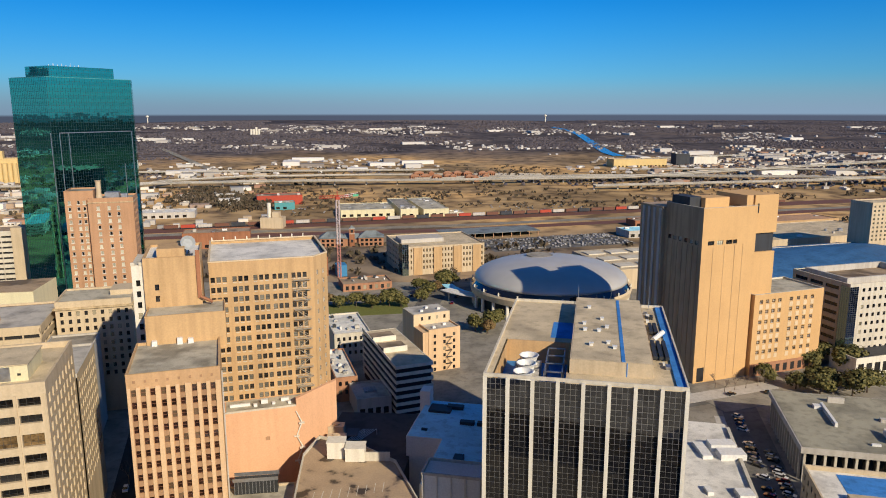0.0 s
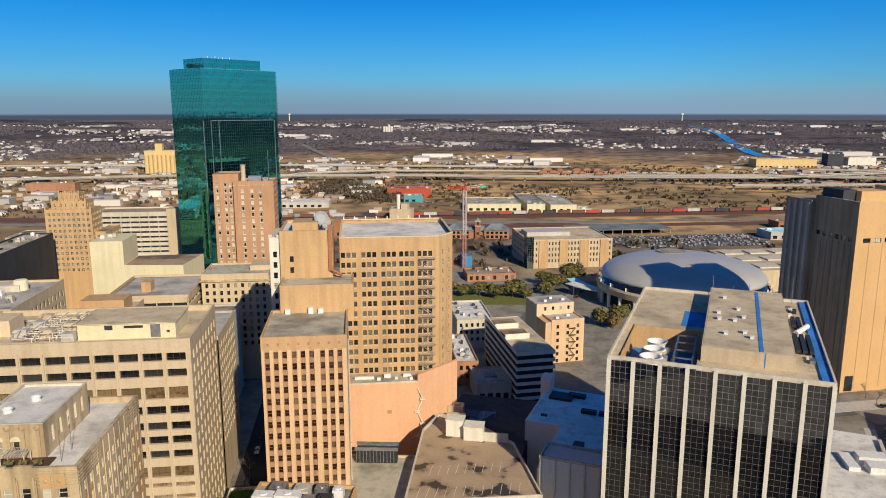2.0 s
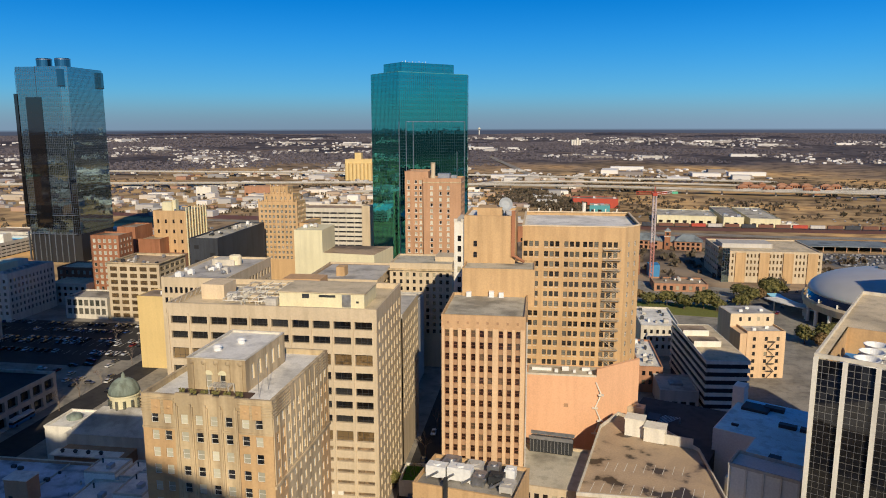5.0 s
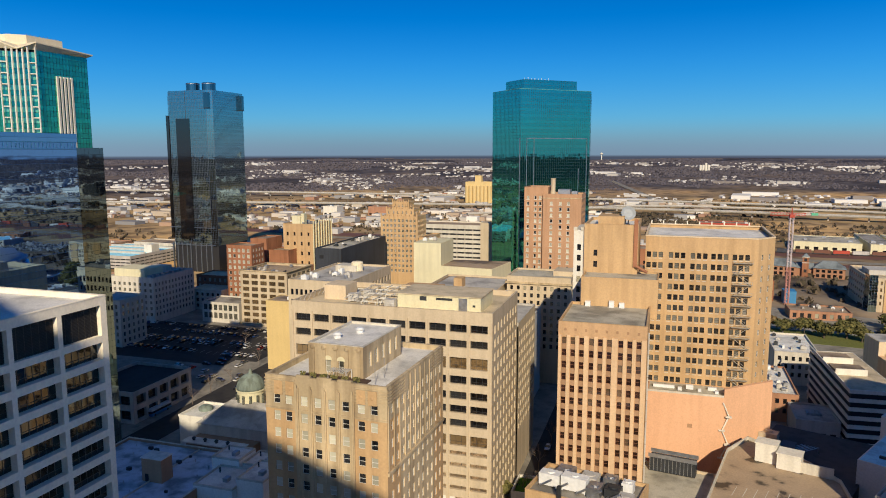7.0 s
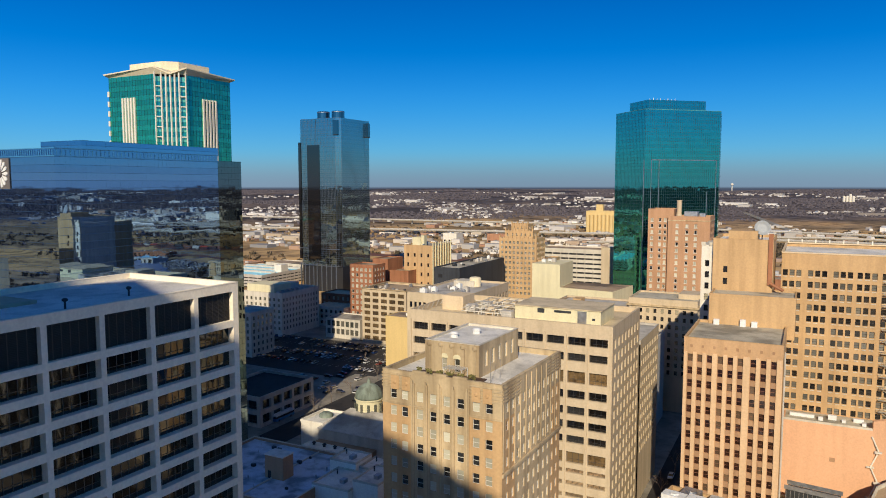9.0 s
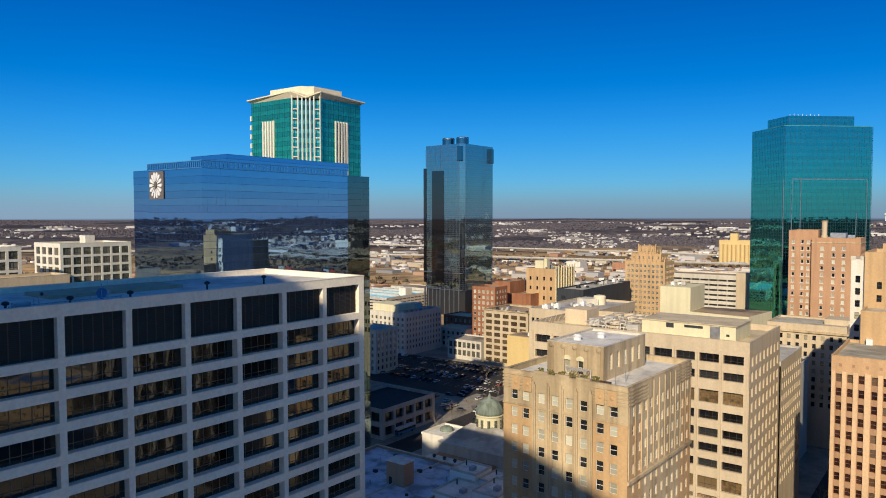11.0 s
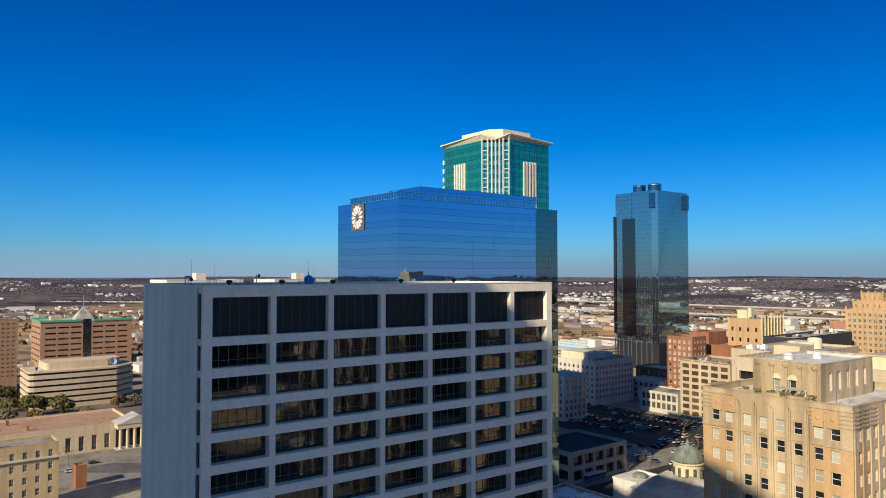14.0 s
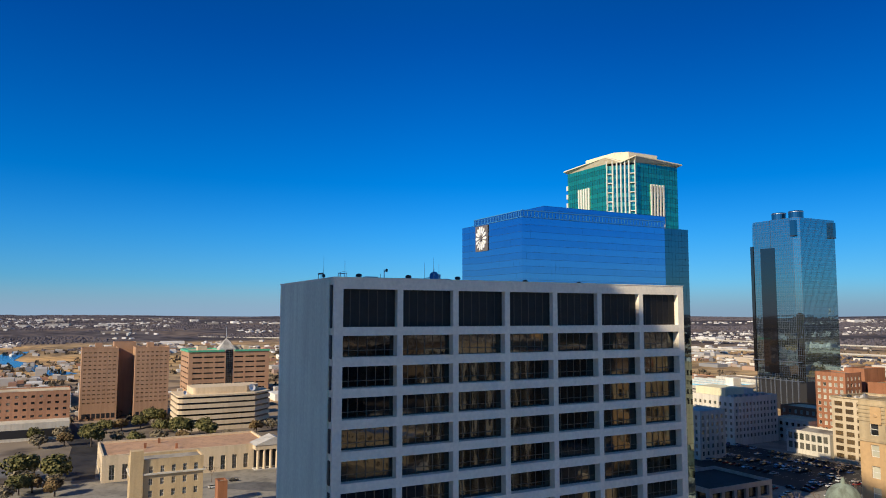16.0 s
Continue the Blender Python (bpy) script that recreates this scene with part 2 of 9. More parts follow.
# near-black for rubber, gaps and openings, and for the shade inside open decks
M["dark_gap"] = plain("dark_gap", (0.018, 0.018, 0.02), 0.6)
M["rust_paint"] = plain("rust_paint", (0.42, 0.06, 0.03), 0.5)
M["rail_rust"] = plain("rail_rust", (0.16, 0.07, 0.045), 0.8)
M["lattice_white"] = plain("lattice_white", (0.66, 0.55, 0.52), 0.5)
M["lattice_pink"] = plain("lattice_pink", (0.58, 0.27, 0.22), 0.5)
M["slate_roof"] = membrane("slate_roof", (0.21, 0.24, 0.25), 0.6)
M["blue_paint"] = plain("blue_paint", (0.05, 0.22, 0.42), 0.5)
M["teal_paint"] = plain("teal_paint", (0.08, 0.30, 0.32), 0.5)
M["green_roof_trim"] = plain("green_roof_trim", (0.10, 0.42, 0.24), 0.5)
M["line_paint"] = plain("line_paint", (0.62, 0.60, 0.52), 0.7)
M["win_dark"] = window_glass("win_dark", (0.012, 0.012, 0.013), (0.38, 0.34, 0.24), 0.12)
M["win_mixed"] = window_glass("win_mixed", (0.02, 0.02, 0.02), (0.56, 0.54, 0.42), 0.62)
M["win_blind"] = window_glass("win_blind", (0.05, 0.05, 0.04), (0.50, 0.48, 0.38), 0.7)
M["win_grey"] = window_glass("win_grey", (0.07, 0.075, 0.06), (0.16, 0.15, 0.12), 0.5)
M["win_hotel"] = window_glass("win_hotel", (0.02, 0.018, 0.015), (0.17, 0.16, 0.13), 0.45)
M["win_black"] = window_glass("win_black", (0.008, 0.008, 0.009), (0.03, 0.03, 0.03), 0.2, 0.03)
M["win_bronze"] = window_glass("win_bronze", (0.13, 0.085, 0.04), (0.19, 0.13, 0.065), 0.5, 0.15)
M["win_tan"] = window_glass("win_tan", (0.24, 0.16, 0.09), (0.34, 0.24, 0.14), 0.5, 0.3)
M["win_brown"] = window_glass("win_brown", (0.10, 0.065, 0.03), (0.13, 0.085, 0.04), 0.5, 0.1)
M["iron_pale"] = plain("iron_pale", (0.40, 0.36, 0.29), 0.6)
M["frame_white"] = plain("frame_white", (0.62, 0.60, 0.54), 0.5)
M["frame_dark"] = plain("frame_dark", (0.04, 0.038, 0.035), 0.45)
M["teal_glass"] = mirror_glass("teal_glass", (0.10, 0.64, 0.54), (0.004, 0.02, 0.02), 0.85, 0.02, 0.02, 0.05)
M["teal_band"] = mirror_glass("teal_band", (0.092, 0.60, 0.51), (0.004, 0.02, 0.02), 0.82, 0.02, 0.02, 0.05)
M["steel_glass"] = mirror_glass("steel_glass", (0.40, 0.58, 0.60), (0.01, 0.012, 0.015), 0.78, 0.02, 0.02, 0.05)
M["steel_band"] = mirror_glass("steel_band", (0.365, 0.535, 0.555), (0.01, 0.012, 0.015), 0.77, 0.02, 0.02, 0.06)
M["blue_glass"] = mirror_glass("blue_glass", (0.30, 0.50, 0.77), (0.01, 0.02, 0.05), 0.86, 0.015, 0.02, 0.02)
M["blue_band"] = mirror_glass("blue_band", (0.27, 0.46, 0.74), (0.01, 0.02, 0.05), 0.84, 0.015, 0.02, 0.03)
M["green_glass"] = mirror_glass("green_glass", (0.04, 0.54, 0.40), (0.02, 0.30, 0.19), 0.55, 0.04, 0.02, 0.25)
M["tint_glass"] = mirror_glass("tint_glass", (0.20, 0.20, 0.20), (0.01, 0.01, 0.011), 0.35, 0.03, 0.02)
M["mullion"] = metal("mullion", (0.22, 0.24, 0.26), 0.4, 0.8)
M["maroon_trim"] = plain("maroon_trim", (0.22, 0.10, 0.06), 0.5)
M["win_maroon"] = window_glass("win_maroon", (0.03, 0.014, 0.010), (0.16, 0.11, 0.07), 0.15)
M["smoke_glass"] = mirror_glass("smoke_glass", (0.20, 0.27, 0.29), (0.01, 0.012, 0.013), 0.75, 0.02, 0.02, 0.05)
M["gold_trim"] = plain("gold_trim", (0.13, 0.105, 0.075), 0.45)
M["mullion_pale"] = plain("mullion_pale", (0.17, 0.165, 0.155), 0.45)
M["brown_panel"] = masonry("brown_panel", (0.46, 0.33, 0.20), 0.15, 0.25, rough=0.6)
M["emblem_grey"] = plain("emblem_grey", (0.13, 0.115, 0.11), 0.5)
M["louvre_brown"] = plain("louvre_brown", (0.050, 0.044, 0.038), 0.7)
M["mullion_teal"] = metal("mullion_teal", (0.11, 0.20, 0.20), 0.4, 0.8)
M["cap_cream"] = masonry("cap_cream", (0.78, 0.68, 0.48), 0.06, 0.08)
M["mullion_dark"] = metal("mullion_dark", (0.05, 0.07, 0.075), 0.4, 0.8)
M["blue_bar"] = metal("blue_bar", (0.10, 0.20, 0.34), 0.3, 0.9)
M["win_office"] = mirror_glass("win_office", (0.80, 0.80, 0.78), (0.004, 0.004, 0.004), 0.06, 0.02, 0.03, 0.1, 0.35)
M["green_band"] = mirror_glass("green_band", (0.04, 0.45, 0.34), (0.015, 0.23, 0.15), 0.55, 0.05, 0.02, 0.2)
M["green_pale"] = mirror_glass("green_pale", (0.30, 0.72, 0.55), (0.16, 0.52, 0.32), 0.35, 0.1, 0.0, 0.4)
M["scrub"] = leaf_mat("scrub", (0.05, 0.045, 0.028), (0.15, 0.11, 0.075))
k = Nodes("town_mix", 0.85, spec=0.2)
k.color(k.ramp(k.geo.outputs["Random Per Island"], [(0.0, (0.66, 0.63, 0.57)), (0.25, (0.30, 0.27, 0.24)), (0.38, (0.36, 0.20, 0.13)), (0.5, (0.42, 0.34, 0.25)), (0.75, (0.76, 0.73, 0.67)), (1.0, (0.12, 0.12, 0.13))]))
M["town_mix"] = k.m
M["lot_paint"] = leaf_mat("lot_paint", (0.02, 0.02, 0.025), (0.42, 0.41, 0.40), 0.35)
M["leaf_live"] = leaf_mat("leaf_live", (0.05, 0.055, 0.018), (0.19, 0.165, 0.055))
M["leaf_tan"] = leaf_mat("leaf_tan", (0.10, 0.085, 0.055), (0.26, 0.21, 0.13))
M["leaf_dry"] = leaf_mat("leaf_dry", (0.12, 0.07, 0.03), (0.20, 0.14, 0.06))
M["bark"] = plain("bark", (0.10, 0.075, 0.055), 0.9)
M["twig"] = leaf_mat("twig", (0.13, 0.10, 0.085), (0.24, 0.19, 0.15), 0.9)
# bare-wood grey, lightened and tinted in place of distance haze
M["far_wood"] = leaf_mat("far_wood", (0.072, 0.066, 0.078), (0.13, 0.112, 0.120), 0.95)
M["far_house"] = leaf_mat("far_house", (0.20, 0.17, 0.15), (0.74, 0.71, 0.66), 0.8)
M["grass"] = plain("grass", (0.16, 0.17, 0.05), 0.95, 0.1, 0.35)
M["turf"] = plain("turf", (0.06, 0.16, 0.02), 0.9, 0.1, 0.3)
M["water"] = metal("water", (0.08, 0.22, 0.36), 0.12, 0.7)


# ---- building helpers
class Geo:
    """Vertices and faces of one mesh, with a material slot per face."""

    def __init__(self):
        self.v, self.f, self.k = [], [], []

    def tri(self, a, b, c, k=0):
        n = len(self.v)
        self.v += [tuple(a), tuple(b), tuple(c)]
        self.f.append((n, n + 1, n + 2))
        self.k.append(k)

    def quad(self, a, b, c, d, k=0):
        n = len(self.v)
        self.v += [tuple(a), tuple(b), tuple(c), tuple(d)]
        self.f.append((n, n + 1, n + 2, n + 3))
        self.k.append(k)

    def prism(self, poly, z0, z1, k=0, top=None, ends=True):
        """An upright prism over a counterclockwise outline."""
        n, m = len(self.v), len(poly)
        self.v += [(x, y, z0) for x, y in poly] + [(x, y, z1) for x, y in poly]
        for i in range(m):
            j = (i + 1) % m
            self.f.append((n + i, n + j, n + m + j, n + m + i))
            self.k.append(k)
        if ends:
            self.f.append(tuple(n + m + i for i in range(m)))
            self.f.append(tuple(n + i for i in reversed(range(m))))
            self.k += [k if top is None else top, k]

    def box(self, x0, y0, z0, x1, y1, z1, k=0, top=None):
        self.prism([(x0, y0), (x1, y0), (x1, y1), (x0, y1)], z0, z1, k, top)

    def sweep(self, x0, y0, x1, y1, prof, k=0):
        """A closed profile of (inset, height) pairs run round a rectangle, mitred at its corners."""
        b, n = len(self.v), len(prof)
        for o, z in prof:
            self.v += [(x0 + o, y0 + o, z), (x1 - o, y0 + o, z), (x1 - o, y1 - o, z), (x0 + o, y1 - o, z)]
        for h in range(n):
            p, q = b + 4 * h, b + 4 * ((h + 1) % n)
            for i in range(4):
                j = (i + 1) % 4
                self.f.append((p + i, p + j, q + j, q + i))
                self.k.append(k)

    def ring(self, x0, y0, x1, y1, t, z0, z1, k=0):
        """A low wall of thickness t round a rectangle."""
        self.sweep(x0, y0, x1, y1, [(0, z0), (0, z1), (t, z1), (t, z0)], k)

    def tube(self, p, q, r, k=0, n=6, r2=None):
        p, q = Vector(p), Vector(q)
        d = (q - p).normalized()
        s = d.cross(Vector((0, 0, 1)) if abs(d.z) < 0.9 else Vector((1, 0, 0))).normalized()
        t, b, r2 = d.cross(s), len(self.v), r if r2 is None else r2
        for c, rr in ((p, r), (q, r2)):
            for i in range(n):
                a = 2 * math.pi * i / n
                self.v.append(tuple(c + (s * math.cos(a) + t * math.sin(a)) * rr))
        for i in range(n):
            j = (i + 1) % n
            self.f.append((b + j, b + i, b + n + i, b + n + j))
            self.k.append(k)
        self.f += [tuple(b + i for i in range(n)), tuple(b + n + i for i in reversed(range(n)))]
        self.k += [k, k]

    def lathe(self, prof, n=16, k=0, cx=0.0, cy=0.0):
        """A solid of revolution from (radius, height) pairs, bottom first."""
        b = len(self.v)
        for r, z in prof:
            for i in range(n):
                a = 2 * math.pi * i / n
                self.v.append((cx + r * math.cos(a), cy + r * math.sin(a), z))
        for h in range(len(prof) - 1):
            for i in range(n):
                j = (i + 1) % n
                self.f.append((b + h * n + i, b + h * n + j, b + (h + 1) * n + j, b + (h + 1) * n + i))
                self.k.append(k)
        self.f.append(tuple(b + i for i in reversed(range(n))))
        self.f.append(tuple(b + (len(prof) - 1) * n + i for i in range(n)))
        self.k += [k, k]

    def mesh(self, name, mats):
        me = bpy.data.meshes.new(name)
        me.from_pydata(self.v, [], self.f)
        for m in mats:
            me.materials.append(m)
        me.polygons.foreach_set("material_index", self.k)
        me.update()
        return me


def thing(name, label, category, x=0.0, y=0.0, ang=0.0, z=0.0, group="", kind=""):
    ob = new(name)
    ob.matrix_basis = pose(x, y, z, 0, 0, ang)
    return tagged(ob, label, category, group, kind)


def part(name, g, mats, parent, label="", kind=""):
    mats = mats if isinstance(mats, (list, tuple)) else [mats]
    ob = new(name, g.mesh(name, mats) if isinstance(g, Geo) else g)
    ob.parent = parent
    return tagged(ob, label, "", "", kind)


WIN = {}


def window_mesh(w, h, style, glass, trim):
    """One window: glass set back in a frame with bars; origin at its lower left, facing -y."""
    key = (round(w, 2), round(h, 2), style, glass.name, trim.name)
    if key in WIN:
        return WIN[key]
    t = 0.07 if style != "bold" else 0.16
    ub, vb = [(0.0, t), (w - t, w)], [(0.0, t), (h - t, h)]
    if style == "sash":
        vb.insert(1, (h * 0.5 - 0.04, h * 0.5 + 0.04))
    if style == "pair":
        ub.insert(1, (w * 0.5 - 0.05, w * 0.5 + 0.05))
        vb.insert(1, (h * 0.5 - 0.035, h * 0.5 + 0.035))
    if style[:3] == "bay":
        n = int(style[3:])
        ub[1:1] = [(w * i / n - 0.045, w * i / n + 0.045) for i in range(1, n)]
        vb.insert(1, (h * 0.3 - 0.04, h * 0.3 + 0.04))
    if style[:3] == "fin":
        n = int(style[3:])
        ub[1:1] = [(w * i / n - 0.06, w * i / n + 0.06) for i in range(1, n)]
    us, vs = [x for p in ub for x in p], [x for p in vb for x in p]
    g, at = Geo(), {}

    def vert(i, j, y):
        if (i, j, y) not in at:
            at[i, j, y] = len(g.v)
            g.v.append((us[i], y, vs[j]))
        return at[i, j, y]

    def pane(i, j):
        return i % 2 == 1 and j % 2 == 1

    nu, nv, f = len(us) - 1, len(vs) - 1, -0.06
    for i in range(nu):
        for j in range(nv):
            y = 0.0 if pane(i, j) else f
            g.f.append((vert(i, j, y), vert(i + 1, j, y), vert(i + 1, j + 1, y), vert(i, j + 1, y)))
            g.k.append(0 if pane(i, j) else 1)
            for di, dj, p, q in ((1, 0, (i + 1, j), (i + 1, j + 1)), (-1, 0, (i, j + 1), (i, j)), (0, 1, (i + 1, j + 1), (i, j + 1)), (0, -1, (i, j), (i + 1, j))):
                inside = 0 <= i + di < nu and 0 <= j + dj < nv
                if not pane(i, j) and (not inside or pane(i + di, j + dj)):
                    g.f.append((vert(*p, f), vert(*p, 0.0), vert(*q, 0.0), vert(*q, f)))
                    g.k.append(1)
    WIN[key] = g.mesh("window", [glass, trim])
    return WIN[key]


def even(n, a, b, w):
    """n spans of width w spread evenly from a to b."""
    step = (b - a) / n
    return [(a + step * (i + 0.5) - w / 2, a + step * (i + 0.5) + w / 2) for i in range(n)]


def facade(parent, o, ang, length, z0, z1, us, vs, depth, wall, glass, trim, style="pane", skip=None, name="window"):
    """A wall along ang from o (local), facing to its right-hand side, with recessed windows at us x vs.
    Each window is an object of its own; the wall is one mesh."""
    c, s = math.cos(radians(ang)), math.sin(radians(ang))

    def at(u, v, d=0.0):
        return (o[0] + c * u - s * d, o[1] + s * u + c * d, v)

    g = Geo()
    ucuts = sorted({0.0, length, *[x for p in us for x in p]})
    vcuts = sorted({z0, z1, *[x for p in vs for x in p]})
    uset, vset = {round(a, 4): i for i, (a, _) in enumerate(us)}, {round(a, 4): j for j, (a, _) in enumerate(vs)}
    for v0, v1 in zip(vcuts, vcuts[1:]):
        j = vset.get(round(v0, 4))
        if j is None:
            g.quad(at(0, v0), at(length, v0), at(length, v1), at(0, v1))
            continue
        run = 0.0
        for u0, u1 in zip(ucuts, ucuts[1:]):
            i = uset.get(round(u0, 4))
            if i is None or (skip and skip(i, j)):
                continue
            if u0 > run:
                g.quad(at(run, v0), at(u0, v0), at(u0, v1), at(run, v1))
            run = u1
            g.quad(at(u0, v0), at(u1, v0), at(u1, v0, depth), at(u0, v0, depth))
            g.quad(at(u0, v1, depth), at(u1, v1, depth), at(u1, v1), at(u0, v1))
            g.quad(at(u0, v0), at(u0, v0, depth), at(u0, v1, depth), at(u0, v1))
            g.quad(at(u1, v0, depth), at(u1, v0), at(u1, v1), at(u1, v1, depth))
            w = part(name, window_mesh(u1 - u0, v1 - v0, style, glass, trim), None, parent)
            w.matrix_basis = pose(*at(u0, v0, depth), 0, 0, ang)
        if run < length:
            g.quad(at(run, v0), at(length, v0), at(length, v1), at(run, v1))
    return part("wall", g, wall, parent)


def blank(parent, o, ang, length, z0, z1, wall):
    return facade(parent, o, ang, length, z0, z1, [], [], 0.1, wall, None, None)


def roof(parent, w, d, z, deck, rim, lift=1.0, t=0.4, x0=0.0, y0=0.0, cap=0.06):
    """A flat roof deck below a parapet with a coping."""
    g = Geo()
    g.box(x0 + t, y0 + t, z - lift - 0.4, x0 + w - t, y0 + d - t, z - lift)
    part("roof", g, deck, parent)
    g = Geo()
    e = 0.004
    g.sweep(x0, y0, x0 + w, y0 + d, [(e, z - lift - 0.6), (e, z), (-cap, z), (-cap, z + 0.12), (t + cap, z + 0.12), (t + cap, z), (t, z), (t, z - lift - 0.6)])
    part("parapet", g, rim, parent)


def curtain(parent, o, ang, length, z0, z1, du, dv, glass, bar, tilt=0.004, gap=0.06, bars=True, uprights=True, band=None, side=None):
    """A curtain wall of separate panes, each a little out of true, before a grid of bars.
    band: the glass of every second row, over the floor edges."""
    c, s = math.cos(radians(ang)), math.sin(radians(ang))

    def at(u, v, d=0.0):
        return (o[0] + c * u - s * d, o[1] + s * u + c * d, v)

    n, m = max(1, round(length / du)), max(1, round((z1 - z0) / dv))
    du, dv, g = length / n, (z1 - z0) / m, Geo()
    rnd, e = random.Random(int(length * 100 + z1 * 7 + ang)), gap if side is None else side
    for i in range(n):
        for j in range(m):
            a, b = rnd.uniform(-tilt, tilt) * du, rnd.uniform(-tilt, tilt) * dv
            g.quad(at(i * du + e, z0 + j * dv + gap, -a - b), at((i + 1) * du - e, z0 + j * dv + gap, a - b),
                   at((i + 1) * du - e, z0 + (j + 1) * dv - gap, a + b), at(i * du + e, z0 + (j + 1) * dv - gap, -a + b), j % 2 if band else 0)
    part("curtain_wall_panes", g, [glass, band] if band else glass, parent, kind="stuff")
    g = Geo()
    g.quad(at(0, z0, 0.1), at(length, z0, 0.1), at(length, z1, 0.1), at(0, z1, 0.1))
    if bars:
        for i in range(n + 1 if uprights else 0):
            u = min(max(i * du, gap), length - gap)
            g.quad(at(u - gap, z0, -0.05), at(u + gap, z0, -0.05), at(u + gap, z1, -0.05), at(u - gap, z1, -0.05))
        for j in range(m + 1):
            v = z0 + j * dv
            g.quad(at(0, v - gap, -0.045), at(length, v - gap, -0.045), at(length, v + gap, -0.045), at(0, v + gap, -0.045))
    part("mullion_grid", g, bar, parent, kind="stuff")

# ---- the ground: one sheet to the skyline, rising gently far out
GRID = 17.0


def land_height(x, y):
    r = math.hypot(x, y)
    k = min(max((r - 1500.0) / 3500.0, 0.0), 1.0)
    return 62.0 * k * k * (3 - 2 * k) + (4.0 * k * noise.noise(Vector((x, y, 0)) * 0.0012) * 3)


def land():
    k = Nodes("land", 0.95, spec=0.1)
    ln = k.n.new("ShaderNodeVectorMath")
    ln.operation = "LENGTH"
    k.l.new(k.geo.outputs["Position"], ln.inputs[0])
    warp = k.noise(0.0016, detail=4)
    add = k.n.new("ShaderNodeMath")
    add.operation = "MULTIPLY_ADD"
    add.inputs[1].default_value = 1500.0
    k.l.new(warp, add.inputs[0])
    k.l.new(ln.outputs["Value"], add.inputs[2])
    rng = k.n.new("ShaderNodeMapRange")
    rng.inputs["From Min"].default_value, rng.inputs["From Max"].default_value = 750.0, 5750.0
    k.l.new(add.outputs[0], rng.inputs["Value"])
    # the far stops' purplish tint puts distance haze into the colour
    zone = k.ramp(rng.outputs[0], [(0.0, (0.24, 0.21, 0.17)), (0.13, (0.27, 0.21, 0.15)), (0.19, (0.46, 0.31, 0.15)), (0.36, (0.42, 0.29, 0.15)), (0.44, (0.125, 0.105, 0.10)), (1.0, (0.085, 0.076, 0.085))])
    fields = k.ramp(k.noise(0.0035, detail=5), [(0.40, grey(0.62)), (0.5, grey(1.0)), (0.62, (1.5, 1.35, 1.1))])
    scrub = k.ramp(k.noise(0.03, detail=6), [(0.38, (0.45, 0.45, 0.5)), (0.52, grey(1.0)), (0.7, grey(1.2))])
    # land out of view to the east and south, darkened for the mirror glass
    sep, lean = k.n.new("ShaderNodeSeparateXYZ"), k.n.new("ShaderNodeMath")
    k.l.new(k.geo.outputs["Position"], sep.inputs[0])
    lean.operation, lean.inputs[1].default_value = "MULTIPLY_ADD", -0.62
    k.l.new(sep.outputs["Y"], lean.inputs[0])
    k.l.new(sep.outputs["X"], lean.inputs[2])
    east = k.n.new("ShaderNodeMapRange")
    east.inputs["From Min"].default_value, east.inputs["From Max"].default_value = 300.0, 650.0
    k.l.new(lean.outputs[0], east.inputs["Value"])
    unseen_dark = k.ramp(east.outputs[0], [(0.0, grey(1.0)), (1.0, (0.22, 0.24, 0.28))])
    k.color(k.mix(1.0, k.mix(1.0, k.mix(1.0, zone, fields, "MULTIPLY"), scrub, "MULTIPLY"), unseen_dark, "MULTIPLY"))
    g = Geo()
    radii = [0, 150, 300, 500, 800, 1200, 1600, 2000, 2400, 2800, 3200, 3600, 4000, 4400, 4800, 5200]
    n = 96
    g.v.append((0, 0, 0))
    for r in radii[1:]:
        for i in range(n):
            a = 2 * math.pi * i / n
            x, y = r * math.cos(a), r * math.sin(a)
            g.v.append((x, y, land_height(x, y)))
    for i in range(n):
        g.f.append((0, 1 + i, 1 + (i + 1) % n))
        for j in range(len(radii) - 2):
            p, q = 1 + j * n, 1 + (j + 1) * n
            g.f.append((p + i, q + i, q + (i + 1) % n, p + (i + 1) % n))
    g.k = [0] * len(g.f)
    ob = new("ground", g.mesh("ground", [k.m]))
    for p in ob.data.polygons:
        p.use_smooth = True
    tagged(ob, "brown winter plain with fields, scrub and city ground", "ground", kind="structure")


land()


